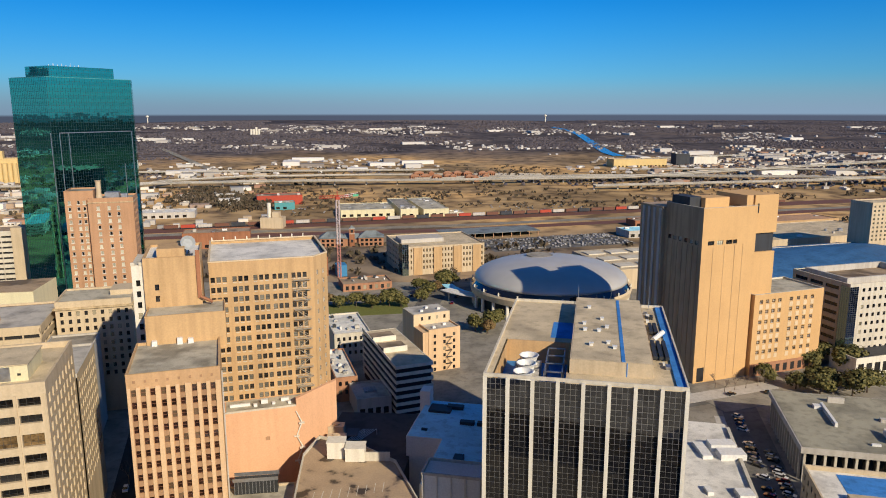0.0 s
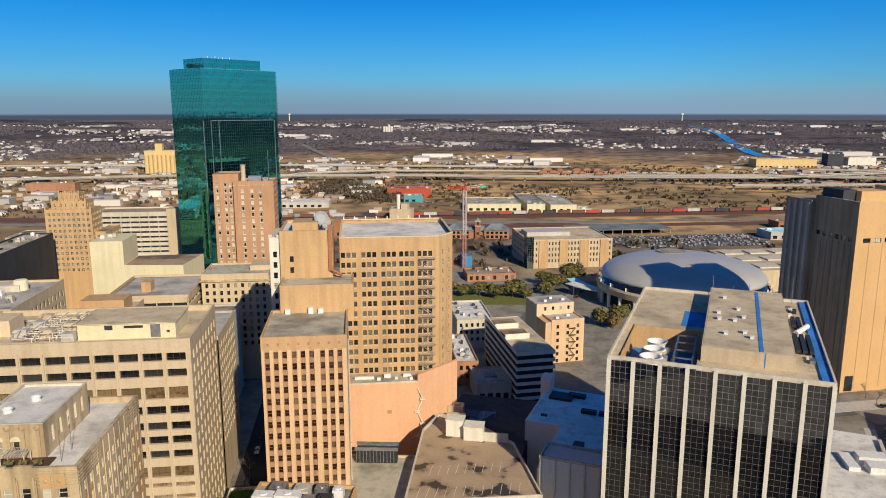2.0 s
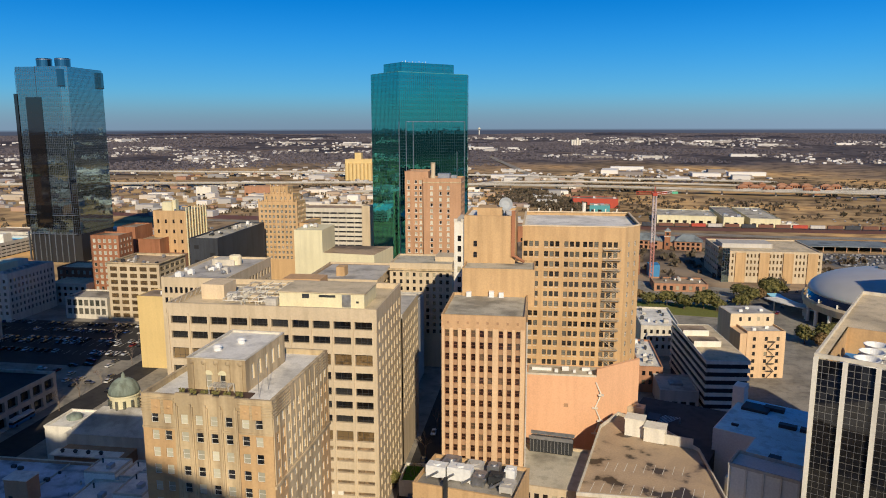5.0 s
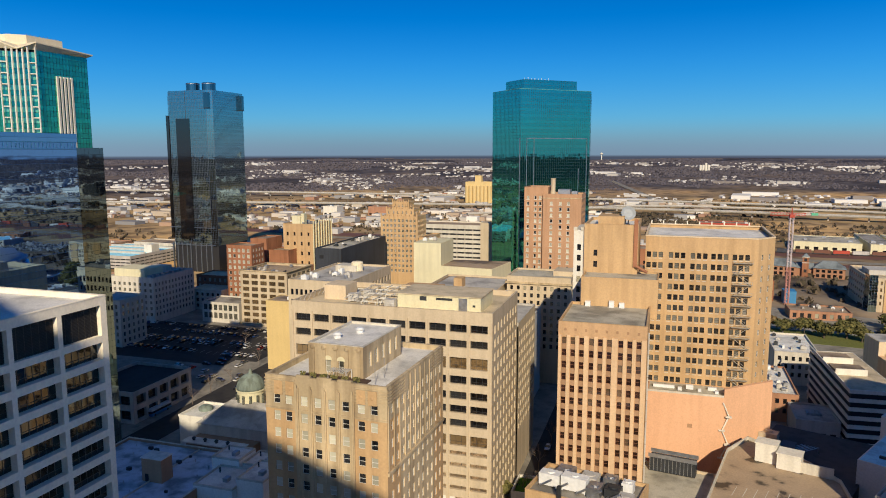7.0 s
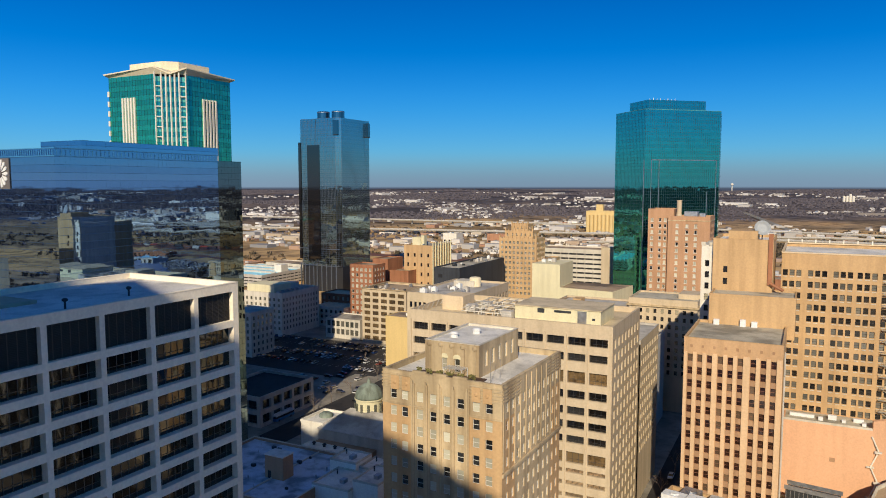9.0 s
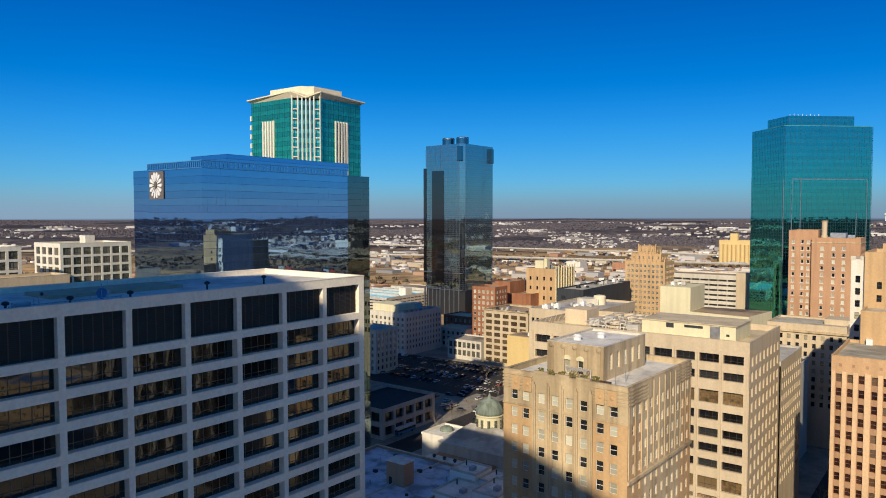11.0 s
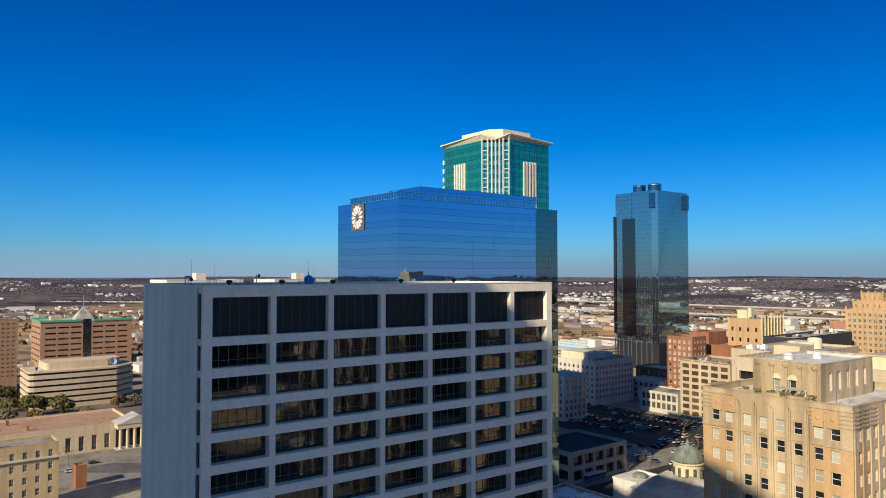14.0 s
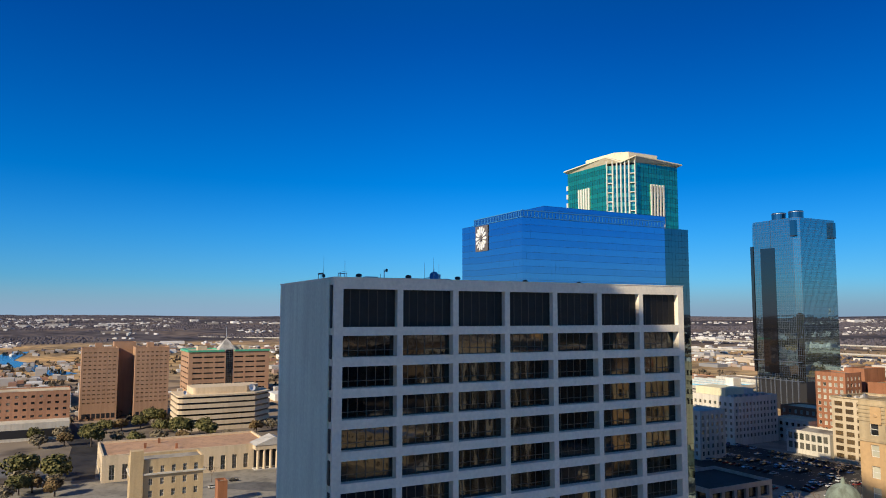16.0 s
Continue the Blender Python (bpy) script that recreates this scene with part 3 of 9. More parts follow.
# ---- the black-glass office block with white piers
def black_office():
    b = thing("office_building", "black glass office block with tall white piers", "office building", 9.7, 165.4, -12)
    w, d, h, n = 48.2, 73.0, 64.2, 8
    step = w / n
    g = Geo()
    g.box(0.3, 0.5, 0, w - 0.3, d, 57.5)
    part("core", g, M["dark_gap"], b)
    # glazing: four panes to a bay
    rows, z0 = 44, 0.2
    dv = (h - z0) / rows
    pane = Geo()
    pw = (step - 0.9) / 4
    pane.quad((0.05, 0, 0.05), (pw - 0.05, 0, 0.05), (pw - 0.05, 0, dv - 0.05), (0.05, 0, dv - 0.05))
    pane.box(0, -0.05, 0, 0.05, 0.02, dv, 1)
    pane.box(pw - 0.05, -0.05, 0, pw, 0.02, dv, 1)
    pane.box(0.05, -0.045, 0, pw - 0.05, 0.02, 0.05, 1)
    pane.box(0.05, -0.045, dv - 0.05, pw - 0.05, 0.02, dv, 1)
    me = pane.mesh("pane", [M["win_black"], M["mullion_pale"]])
    rest = Geo()
    rnd = random.Random(4)
    for r in range(rows):
        for i in range(n):
            for j in range(4):
                x, z = i * step + 0.45 + j * pw, z0 + r * dv
                if r >= rows - 9:
                    o = part("pane", me, None, b)
                    o.matrix_basis = pose(x, 0.42, z)
                else:
                    t = rnd.uniform(-0.01, 0.01)
                    rest.quad((x + 0.05, 0.42 + t, z + 0.05), (x + pw - 0.05, 0.42 - t, z + 0.05), (x + pw - 0.05, 0.42 - t, z + dv - 0.05), (x + 0.05, 0.42 + t, z + dv - 0.05), 0)
                    rest.box(x, 0.37, z, x + 0.05, 0.44, z + dv, 1)
                    rest.box(x + 0.05, 0.375, z, x + pw, 0.44, z + 0.05, 1)
    part("lower_glazing", rest, [M["win_black"], M["mullion_pale"]], b, kind="stuff")
    for i in range(n + 1):
        g = Geo()
        x = min(max(i * step, 0.45), w - 0.45)
        g.box(x - 0.45, -0.35, 0, x + 0.45, 0.45, h + 0.4)
        part("pier", g, M["white_pier"], b)
    g = Geo()
    g.box(0, 0.46, 0, 0.3, d, h)
    g.box(w - 0.3, 0.46, 0, w, d, h)
    g.box(0.3, d - 0.3, 0, w - 0.3, d, h)
    part("side_wall", g, M["bronze_panel"], b)
    # roof: deck round a sunken plant well, a raised penthouse, painted shade along one side
    deck = h + 0.2
    g = Geo()
    g.box(0.3, 31, deck - 0.6, 20.5, d - 0.3, deck)
    g.box(40.5, 0.5, deck - 0.6, w - 0.3, d - 0.3, deck)
    g.box(19.8, 0.5, deck - 0.6, 40.5, 7, deck)
    g.box(0.3, 0.5, deck - 0.6, 2.3, 31, deck)
    part("roof", g, M["roof_pale"], b)
    # floor of the well and a roof patch, painted as blue shade
    g = Geo()
    g.box(2.3, 0.5, 57.5, 19.8, 31, 58.0)
    g.box(14.2, 34.5, deck + 0.004, 20.3, 50, deck + 0.06)
    part("well_floor", g, M["roof_shade_deep"], b)
    g = Geo()
    g.box(2.3, 30.6, 58, 19.8, 31.0, deck)
    g.box(2.0, 0.6, 58, 2.3, 31, deck)
    g.box(19.8, 7, 58, 20.1, 31, deck)
    part("well_wall", g, M["tan_brick"], b)
    g = Geo()
    g.ring(0.0, 0.47, w, d, 0.45, deck, deck + 0.9)
    part("parapet", g, M["white_stone"], b)
    # the parapet's shadow drawn as a blue strip along the roof edge
    g = Geo()
    g.box(w - 2.6, 2.0, deck + 0.004, w - 0.46, d - 0.6, deck + 0.4)
    part("shade_strip", g, M["roof_shade_deep"], b)
    rnd = random.Random(12)
    for i in range(14):
        g = Geo()
        x, y = 41.2 + rnd.random() * 3.6, 9 + rnd.random() * 56
        if 18 < y < 36 or 40 < y < 53:
            continue
        g.box(x, y, deck, x + rnd.uniform(0.5, 1.3), y + rnd.uniform(0.6, 2.4), deck + rnd.uniform(0.4, 1.1))
        part("roof_unit", g, M[rnd.choice(("steel", "white_metal", "dark_metal"))], b)
    g = Geo()
    g.box(20.5, 7, deck, 40.5, 68, deck + 3.6)
    part("penthouse", g, M["cream_concrete"], b)
    g = Geo()
    g.box(20.8, 7.3, deck + 3.6, 40.2, 67.7, deck + 3.65)
    pent = part("penthouse_roof", g, M["roof_pale"], b)
    # blue line in place of a kerb's shadow on the penthouse
    g = Geo()
    g.box(34.2, 6.9, deck, 34.4, 7.0, deck + 3.6)
    g.box(33.0, 7.3, deck + 3.66, 33.9, 66, deck + 3.75)
    part("shade_line", g, M["roof_shade_deep"], b)
    rnd = random.Random(9)
    for i in range(9):
        g = Geo()
        x, y = 23 + rnd.random() * 9, 13 + rnd.random() * 48
        g.box(x, y, deck + 3.64, x + 0.9, y + 0.9, deck + 4.3)
        g.box(x - 0.15, y - 0.15, deck + 4.3, x + 1.05, y + 1.05, deck + 4.45)
        part("roof_vent", g, M["white_metal"], pent)
    for i, (x, y) in enumerate([(41.5, 20), (43, 20), (44.5, 20), (42, 42), (43.3, 42)]):
        g = Geo()
        g.box(x, y, deck + 0.5, x + 1.0, y + (14 if i < 3 else 9), deck + 1.3)
        for k in range(3):
            g.box(x + 0.1, y + 1 + k * 3, deck, x + 0.9, y + 1.3 + k * 3, deck + 0.5)
        part("air_duct", g, M["dark_metal"], b)
    g = Geo()
    g.tube((42.5, 36, deck + 0.7), (45.5, 41, deck + 1.6), 0.7, n=10)
    part("exhaust_pipe", g, M["white_metal"], b)
    for i in range(3):
        t = thing("cooling_tower", "round white cooling tower in a roof plant well", "cooling tower", group="cooling towers in the plant well")
        t.matrix_basis = b.matrix_basis @ pose(9.2 + 0.15 * i, 6.5 + i * 6.2, 58)
        g = Geo()
        g.box(-3.2, -2.6, 0, 3.2, 2.6, 4.0)
        part("casing", g, M["pale_concrete"], t)
        g = Geo()
        g.lathe([(2.3, 4.0), (2.0, 4.7), (2.1, 5.4), (2.6, 6.3), (2.4, 6.3), (1.9, 5.4), (1.7, 5.0)], 24)
        cowl = part("fan_cowl", g, M["white_metal"], t)
        g = Geo()
        g.lathe([(1.75, 4.95), (1.7, 5.02)], 24)
        part("fan_hub", g, M["dark_metal"], cowl)
    g = Geo()
    for y in (5, 11, 17, 23):
        for x in (14.2, 18.6):
            g.box(x, y, 58, x + 0.3, y + 0.3, deck + 0.8)
        g.box(14.2, y, deck + 0.5, 18.9, y + 0.3, deck + 0.8)
    g.box(14.2, 5, deck + 0.2, 14.5, 23.3, deck + 0.5)
    g.box(18.6, 5, deck + 0.2, 18.9, 23.3, deck + 0.5)
    part("pipe_rack", g, M["steel"], b)
    for x, y, hh in ((21, 71.5, 7), (27, 71, 4), (31.5, 71, 5), (38, 70, 5), (43.5, 70.5, 8)):
        g = Geo()
        g.tube((x, y, deck), (x, y, deck + hh), 0.12, r2=0.05)
        part("antenna", g, M["steel"], b)


black_office()


# ---- the narrow brick office tower and the big brick hotel behind it
def slim_tower():
    b = thing("brick_tower", "narrow peach brick office tower with rust spandrels", "office building", -81.7, 173.8, GRID)
    w, d, h = 23.3, 27.0, 61.6
    us = [(c + k * 2.34 - 0.6, c + k * 2.34 + 0.6) for c in (1.6, 8.9, 16.55) for k in range(3)]
    rows = 16
    vs = [(55.4 - i * 3.38, 57.4 - i * 3.38) for i in range(rows)][::-1]
    front = facade(b, (0, 0), 0, w, 0, h, us, vs, 0.45, M["peach_brick"], M["win_maroon"], M["maroon_trim"], "sash")
    # rust panels between the windows, set back between brick ribs
    pan = Geo()
    pan.box(0, -0.05, 0, 1.2, 0.02, 1.34)
    pm = pan.mesh("spandrel", [M["terracotta_panel"]])
    for u0, _ in us:
        for v0, _ in vs[1:]:
            o = part("spandrel", pm, None, front)
            o.matrix_basis = pose(u0, 0, v0 - 1.36)
    for x0, x1 in [(0.0, us[0][0])] + [(us[i][1], us[i + 1][0]) for i in range(8)] + [(us[8][1], w)]:
        g = Geo()
        g.box(x0 + 0.1, -0.3, 0, x1 - 0.1, 0.0, 58.0)
        part("pilaster", g, M["pale_peach"], front)
    for i in range(8):
        g = Geo()
        g.box(1.6 + i * 2.75, -0.12, 59.2, 2.2 + i * 2.75, 0, 59.9)
        part("wall_anchor", g, M["terracotta_panel"], front)
    blank(b, (w, 0), 90, d, 0, h, M["tan_brick"])
    blank(b, (0, d), 270, d, 0, h, M["peach_brick"])
    blank(b, (w, d), 180, w, 0, h, M["peach_brick"])
    roof(b, w, d, h, M["roof_green"], M["tan_brick"], 0.7)
    g = Geo()
    for i in range(9):
        g.tube((w + 0.35, 2 + 0.35 * (i % 3), 4 + i * 6.2), (w + 0.35, 2 + 0.35 * ((i + 1) % 3), 10 + i * 6.2), 0.22)
    part("drain_pipe", g, M["pale_concrete"], b)
    # upper box at the back of the roof
    m = thing("roof_block", "blank tan brick stair block on a tower roof", "roof block", -86.6, 199.5, GRID)
    g = Geo()
    g.box(0, 0, 58, 22.4, 14, 69.2)
    part("wall", g, M["tan_brick"], m)
    g = Geo()
    g.box(0.4, 0.4, 69.2, 22.0, 13.6, 69.25)
    part("roof", g, M["roof_green"], m)
    g = Geo()
    g.ring(-0.05, -0.05, 22.45, 14.05, 0.4, 69.2, 69.7)
    part("parapet", g, M["tan_brick"], m)
    for x, z in ((1.5, 61.8), (8.5, 62.2), (11.5, 61.8)):
        g = Geo()
        g.box(x, -1.3, 60.9, x + 1.5, -0.01, z + 0.6)
        part("air_conditioner", g, M["white_metal"], m)


slim_tower()


def big_hotel():
    b = thing("brick_hotel", "large tan brick hotel with ranks of small windows", "hotel", -75.5, 224.4, GRID)
    w, h, side = 33.4, 80.3, 34.0
    ch = 8.5
    us = [(c + k * 1.83 - 0.66, c + k * 1.83 + 0.66) for c in (2.9, 9.7, 16.3, 22.4, 28.6) for k in (-1, 0, 1)]
    vs = [(73.6 - i * 3.4, 75.4 - i * 3.4) for i in range(13)][::-1]
    front = facade(b, (0, 0), 0, w, 0, h, us, vs, 0.4, M["tan_brick"], M["win_hotel"], M["frame_dark"], "sash")
    # light sill under each window
    sg = Geo()
    sg.box(0, -0.14, 0, 1.1, 0, 0.2)
    sm = sg.mesh("sill", [M["white_stone"]])
    for v0, _ in vs:
        for k in range(15):
            o = part("sill", sm, None, front)
            o.matrix_basis = pose(us[k][0] + 0.11, 0, v0 - 0.4)
    # splayed corner and side
    cx, cy = w + ch * math.cos(radians(50)), ch * math.sin(radians(50))
    facade(b, (w, 0), 50, ch, 0, h, even(2, 0.6, ch - 0.6, 1.2), vs, 0.35, M["tan_brick"], M["win_grey"], M["frame_white"], "pair")
    facade(b, (cx, cy), 90, side, 0, h, even(9, 0.6, side - 0.6, 1.25), vs, 0.35, M["tan_brick"], M["win_grey"], M["frame_white"], "pair")
    blank(b, (cx, cy + side), 180, cx, 0, h, M["tan_brick"])
    blank(b, (0, cy + side), 270, cy + side, 0, h, M["tan_brick"])
    poly = [(0, 0), (w, 0), (cx, cy), (cx, cy + side), (0, cy + side)]
    g = Geo()
    g.prism([(x * 0.985 + 0.3, y * 0.985 + 0.3) for x, y in poly], h - 1.6, h - 1.1)
    part("roof", g, M["roof_white"], b)
    g = Geo()
    for (x0, y0), (x1, y1) in zip(poly, poly[1:] + poly[:1]):
        L = math.hypot(x1 - x0, y1 - y0)
        ux, uy = (x1 - x0) / L, (y1 - y0) / L
        q = [(x0 + uy * 0.15, y0 - ux * 0.15), (x1 + uy * 0.15, y1 - ux * 0.15), (x1 - uy * 0.5, y1 + ux * 0.5), (x0 - uy * 0.5, y0 + ux * 0.5)]
        g.prism(q, h, h + 0.4)
    part("coping", g, M["cream_band"], b)
    for i in range(9):
        g = Geo()
        g.box(0.6 + i * 4.2, cy + side - 0.5, h + 0.4, 1.0 + i * 4.2, cy + side - 0.1, h + 1.5)
        part("parapet_post", g, M["white_pier"], b)
    # fire escape
    e = thing("fire_escape", "zigzag steel fire escape down a hotel wall", "fire escape")
    e.matrix_basis = b.matrix_basis @ pose(0, 0, 0)
    for i in range(12):
        z = 72.8 - i * 3.4
        g = Geo()
        g.box(26.6, -1.3, z, 32.2, -0.02, z + 0.07)
        for x in (26.6, 29.4, 32.1):
            g.box(x, -1.4, z + 0.1, x + 0.08, -1.32, z + 1.1)
        g.box(26.6, -1.4, z + 1.02, 32.2, -1.33, z + 1.1)
        part("landing", g, M["iron_pale"], e)
        g = Geo()
        a, c = (27.2, 31.6) if i % 2 else (31.6, 27.2)
        g.tube((a, -0.75, z), (c, -0.75, z - 3.3), 0.10, n=4)
        g.tube((a, -1.2, z + 0.9), (c, -1.2, z - 2.4), 0.04, n=4)
        part("flight", g, M["iron_pale"], e)
    # blank-walled wing
    m = thing("hotel_wing", "blank tan brick hotel wing with a pale side wall", "hotel wing", -86.2, 201.5 + 11.0, GRID)
    m.matrix_basis = pose(-86.2, 201.5, 0, 0, 0, GRID) @ pose(-1.6, 9.5, 0)
    us = [(3.0, 4.2)]
    facade(m, (0, 0), 0, 16.5, 0, 84.6, us, [(71.0, 72.9), (74.6, 76.5)], 0.35, M["tan_brick"], M["win_dark"], M["frame_dark"], "sash")
    blank(m, (16.5, 0), 90, 20, 0, 84.6, M["tan_brick"])
    facade(m, (0, 24), 270, 24, 0, 84.6, even(5, 2, 22, 1.3), [(71.0 - i * 3.42, 72.9 - i * 3.42) for i in range(8)][::-1], 0.3, M["white_stone"], M["win_dark"], M["frame_dark"], "sash")
    facade(m, (-3.4, 1.2), 0, 3.4, 0, 82.5, [(1.1, 2.3)], [(76.0 - i * 3.42, 77.9 - i * 3.42) for i in range(8)][::-1], 0.3, M["white_pier"], M["win_dark"], M["frame_dark"], "sash")
    g = Geo()
    g.box(-3.4, 1.6, 0, -0.01, 20, 82.5)
    part("pale_bay", g, M["white_stone"], m)
    for x in (-3.5, -1.2):
        g = Geo()
        g.box(x, -0.3 if x > 0 else 1.0, 82.4, x + 1.2, 0.6 if x > 0 else 1.8, 83.4 if x < 0 else 85.6)
        part("parapet_block", g, M["white_stone"], m)
    roof(m, 16.5, 24, 84.6, M["roof_white"], M["tan_brick"], 0.8)
    g = Geo()
    g.box(15.2, -0.5, 71.5, 16.4, 0.0, 86.5)
    g.tube((16.0, -0.7, 72), (19.5, -1.4, 70.2), 0.5)
    part("flue", g, M["red_brick"], m)
    for i, (x, y, r, z) in enumerate(((13.0, 6.0, 2.3, 87.2), (6.2, 10.0, 2.1, 84.2))):
        t = thing("satellite_dish", "grey round satellite dish on a hotel roof", "satellite dish", group="rooftop dishes")
        t.matrix_basis = m.matrix_basis @ pose(x, y, z)
        g = Geo()
        g.lathe([(0.1, -0.5), (r * 0.6, -0.3), (r, 0.25), (r * 0.97, 0.3), (r * 0.6, -0.2), (0.1, -0.4)], 20)
        o = part("reflector", g, M["dish_grey"], t)
        o.matrix_basis = pose(0, 0, 0.6, 70, 0, 15)
        g = Geo()
        g.tube((0, 0.5, -3.2), (0, 0.5, 0.3), 0.2)
        g.box(-1.2, -0.6, -3.4, 1.2, 1.6, -3.1)
        part("mount", g, M["dark_metal"], t)
    g = Geo()
    g.box(4, 2, 83.8, 12, 12, 87.0)
    part("lift_house", g, M["tan_brick"], m)
    # orange stucco annex under the big wall
    a = thing("stucco_annex", "blank orange stucco wall of an annex with a flat roof", "annex", -71.9, 225.0, GRID)
    a.matrix_basis = b.matrix_basis @ pose(2.5, -10.5, 0)
    g = Geo()
    g.prism([(0, 0), (22.5, 0), (37.6, 13.0), (37.6, 20), (0, 10)], 0, 32.6)
    part("wall", g, M["orange_stucco"], a)
    g = Geo()
    g.prism([(0.4, 0.4), (22.3, 0.4), (31, 8), (30, 9.9), (0.4, 9.9)], 32.6, 32.66)
    part("roof", g, M["roof_green"], a)
    g = Geo()
    g.box(0, 0, 32.6, 22.4, 0.35, 33.2)
    part("parapet", g, M["white_stone"], a)
    for x, y, w2, d2, h2 in ((1.5, 4.5, 6.5, 0.8, 0.9), (9.0, 3.0, 1.2, 1.0, 1.0), (11.5, 5.0, 2.2, 1.2, 1.3), (15.0, 3.5, 1.0, 1.0, 0.8), (18.0, 5.5, 2.6, 1.0, 1.0), (20.0, 2.5, 1.0, 1.4, 0.9)):
        g = Geo()
        g.box(x, y, 32.66, x + w2, y + d2, 32.66 + h2)
        part("roof_unit", g, M["white_metal"], a)
    g = Geo()
    g.prism([(22.5, -0.004), (37.61, 13.0), (37.6, 14.5), (22.4, 1.5)], 32.5, 35.2)
    part("raised_wall", g, M["orange_stucco"], a)
    for i in range(5):
        g = Geo()
        s = 0.9 if i % 2 else -0.9
        g.tube((23.2 + s, -0.35 + max(s, 0) * 0.8, 31.0 - i * 4.4), (23.2 - s, -0.35 + max(-s, 0) * 0.8, 26.8 - i * 4.4), 0.22)
        g.box(22.2 - s, -0.7, 26.5 - i * 4.4, 24.0 - s, 0.5, 26.8 - i * 4.4)
        part("outside_stair", g, M["white_pier"], a)
    g = Geo()
    g.box(12.2, -0.12, 22.0, 13.6, 0.0, 23.2)
    part("vent_grille", g, M["terracotta_panel"], a)


big_hotel()


# ---- the broad cream office block with long dark window bands
def cream_office():
    b = thing("cream_office", "broad cream concrete office block with dark window bands", "office building", -157.5, 148.1, GRID)
    w, d, h = 62.2, 34.0, 62.9
    us = even(10, 0.6, w - 0.8, 5.0)
    fl = 3.95
    vs = [(56.9, 59.2), (52.5, 54.7), (46.3, 49.7), (41.9, 44.3), (37.4, 39.7), (33.4, 35.7), (29.3, 31.5), (23.6, 26.8)]
    vs = sorted(vs + [(20.8 - 3.5 * i, 22.0 - 3.5 * i) for i in range(6)])
    tall = [(46.3, 49.7), (23.6, 26.8)]
    cuts = [0.0, 22.8, 27.8, 45.4, 50.6, h]
    for z0, z1 in zip(cuts, cuts[1:]):
        rows = [v for v in vs if z0 < v[0] < z1]
        glass = "win_bronze" if rows[0] in tall else "win_tan" if z1 < 23 else "win_black"
        front = facade(b, (0, 0), 0, w, z0, z1, us, rows, 0.9, M["cream_concrete"], M[glass], M["frame_dark" if glass == "win_black" else "bronze_panel"], "bay3")
    sv = [(56.4 - i * fl, 59.0 - i * fl) for i in range(15)][::-1]
    facade(b, (w, 0), 90, d, 0, h, even(8, 1.0, d - 0.8, 1.7), [v for v in sv if v[0] > 0.5], 0.7, M["cream_concrete"], M["win_dark"], M["frame_dark"], "sash")
    blank(b, (w, d), 180, w, 0, h, M["cream_concrete"])
    blank(b, (0, d), 270, d, 0, h, M["cream_concrete"])
    for x in [0.25] + [0.6 + (w - 1.4) / 10 * i for i in range(1, 10)] + [w - 0.35]:
        g = Geo()
        g.box(x - 0.22, -0.25, 0, x + 0.22, 0, 60.0)
        part("rib", g, M["cream_concrete"], front)
    roof(b, w, d, h, M["roof_pale"], M["cream_concrete"], 1.6, 0.5)
    # penthouse and plant on the roof
    z = h - 1.6
    g = Geo()
    g.box(31.5, 7, z, 57.0, 22, z + 4.2)
    pent = part("penthouse", g, M["ivory_paint"], b)
    g = Geo()
    g.box(31.2, 6.7, z + 4.2, 57.3, 22.3, z + 4.45)
    part("penthouse_roof", g, M["roof_pale"], b)
    for x0, x1, z0, z1, m in ((38.5, 40.6, 2.6, 3.9, "dark_metal"), (43.5, 48.5, 3.0, 3.7, "dark_metal"), (50.4, 53.0, 0.2, 3.9, "steel"), (54.6, 55.4, 1.5, 2.1, "dark_metal")):
        g = Geo()
        g.box(x0, 6.93, z + z0, x1, 7.0, z + z1)
        part("louvre" if m != "steel" else "door", g, M[m], pent)
    g = Geo()
    g.box(4.7, 12.5, z, 12.0, 21, z + 4.5)
    part("lift_house", g, M["cream_band"], b)
    rnd = random.Random(3)
    for i in range(13):
        g = Geo()
        y = 3 + i * 2.1
        g.tube((13 + 2 * (i % 4), y, z + 0.9 + 0.7 * (i % 3)), (31.0, y, z + 0.9 + 0.7 * (i % 3)), 0.13)
        for x in (20.5, 25, 30):
            g.box(x, y - 0.1, z, x + 0.2, y + 0.1, z + 0.9 + 0.7 * (i % 3))
        if i % 3 == 0:
            g.tube((16 + i, 3, z + 2.6), (16 + i, 27, z + 2.6), 0.13)
        part("roof_pipe", g, M["white_pier"], b)
    for x, y in ((14, 10), (21, 9), (25, 15), (28, 5), (23, 21), (16, 17), (15, 24), (27, 25)):
        g = Geo()
        g.box(x, y, z + 0.4, x + 3.2, y + 2.4, z + 2.6)
        g.box(x + 0.2, y + 0.2, z, x + 0.5, y + 2.2, z + 0.4)
        g.box(x + 2.7, y + 0.2, z, x + 3.0, y + 2.2, z + 0.4)
        part("air_handler", g, M["cream_concrete"] if x % 2 else M["pale_concrete"], b)
    for i in range(9):
        g = Geo()
        g.tube((1.0, 2 + i * 3.2, z), (2.2, 2 + i * 3.2, z + 2.3), 0.09)
        part("parapet_brace", g, M["pale_concrete"], b)
    # a plain yellow block behind, at the end of the parking lot
    y = thing("yellow_block", "blank yellow stucco block at the end of a parking lot", "commercial building", -268.0, 235.0, 17)
    g = Geo()
    g.box(0, 0, 0, 34, 15, 34.6)
    part("wall", g, M["yellow_stucco"], y)
    g = Geo()
    g.box(0.3, 0.3, 34.6, 33.7, 14.7, 34.7)
    part("roof", g, M["roof_brown"], y)
    g = Geo()
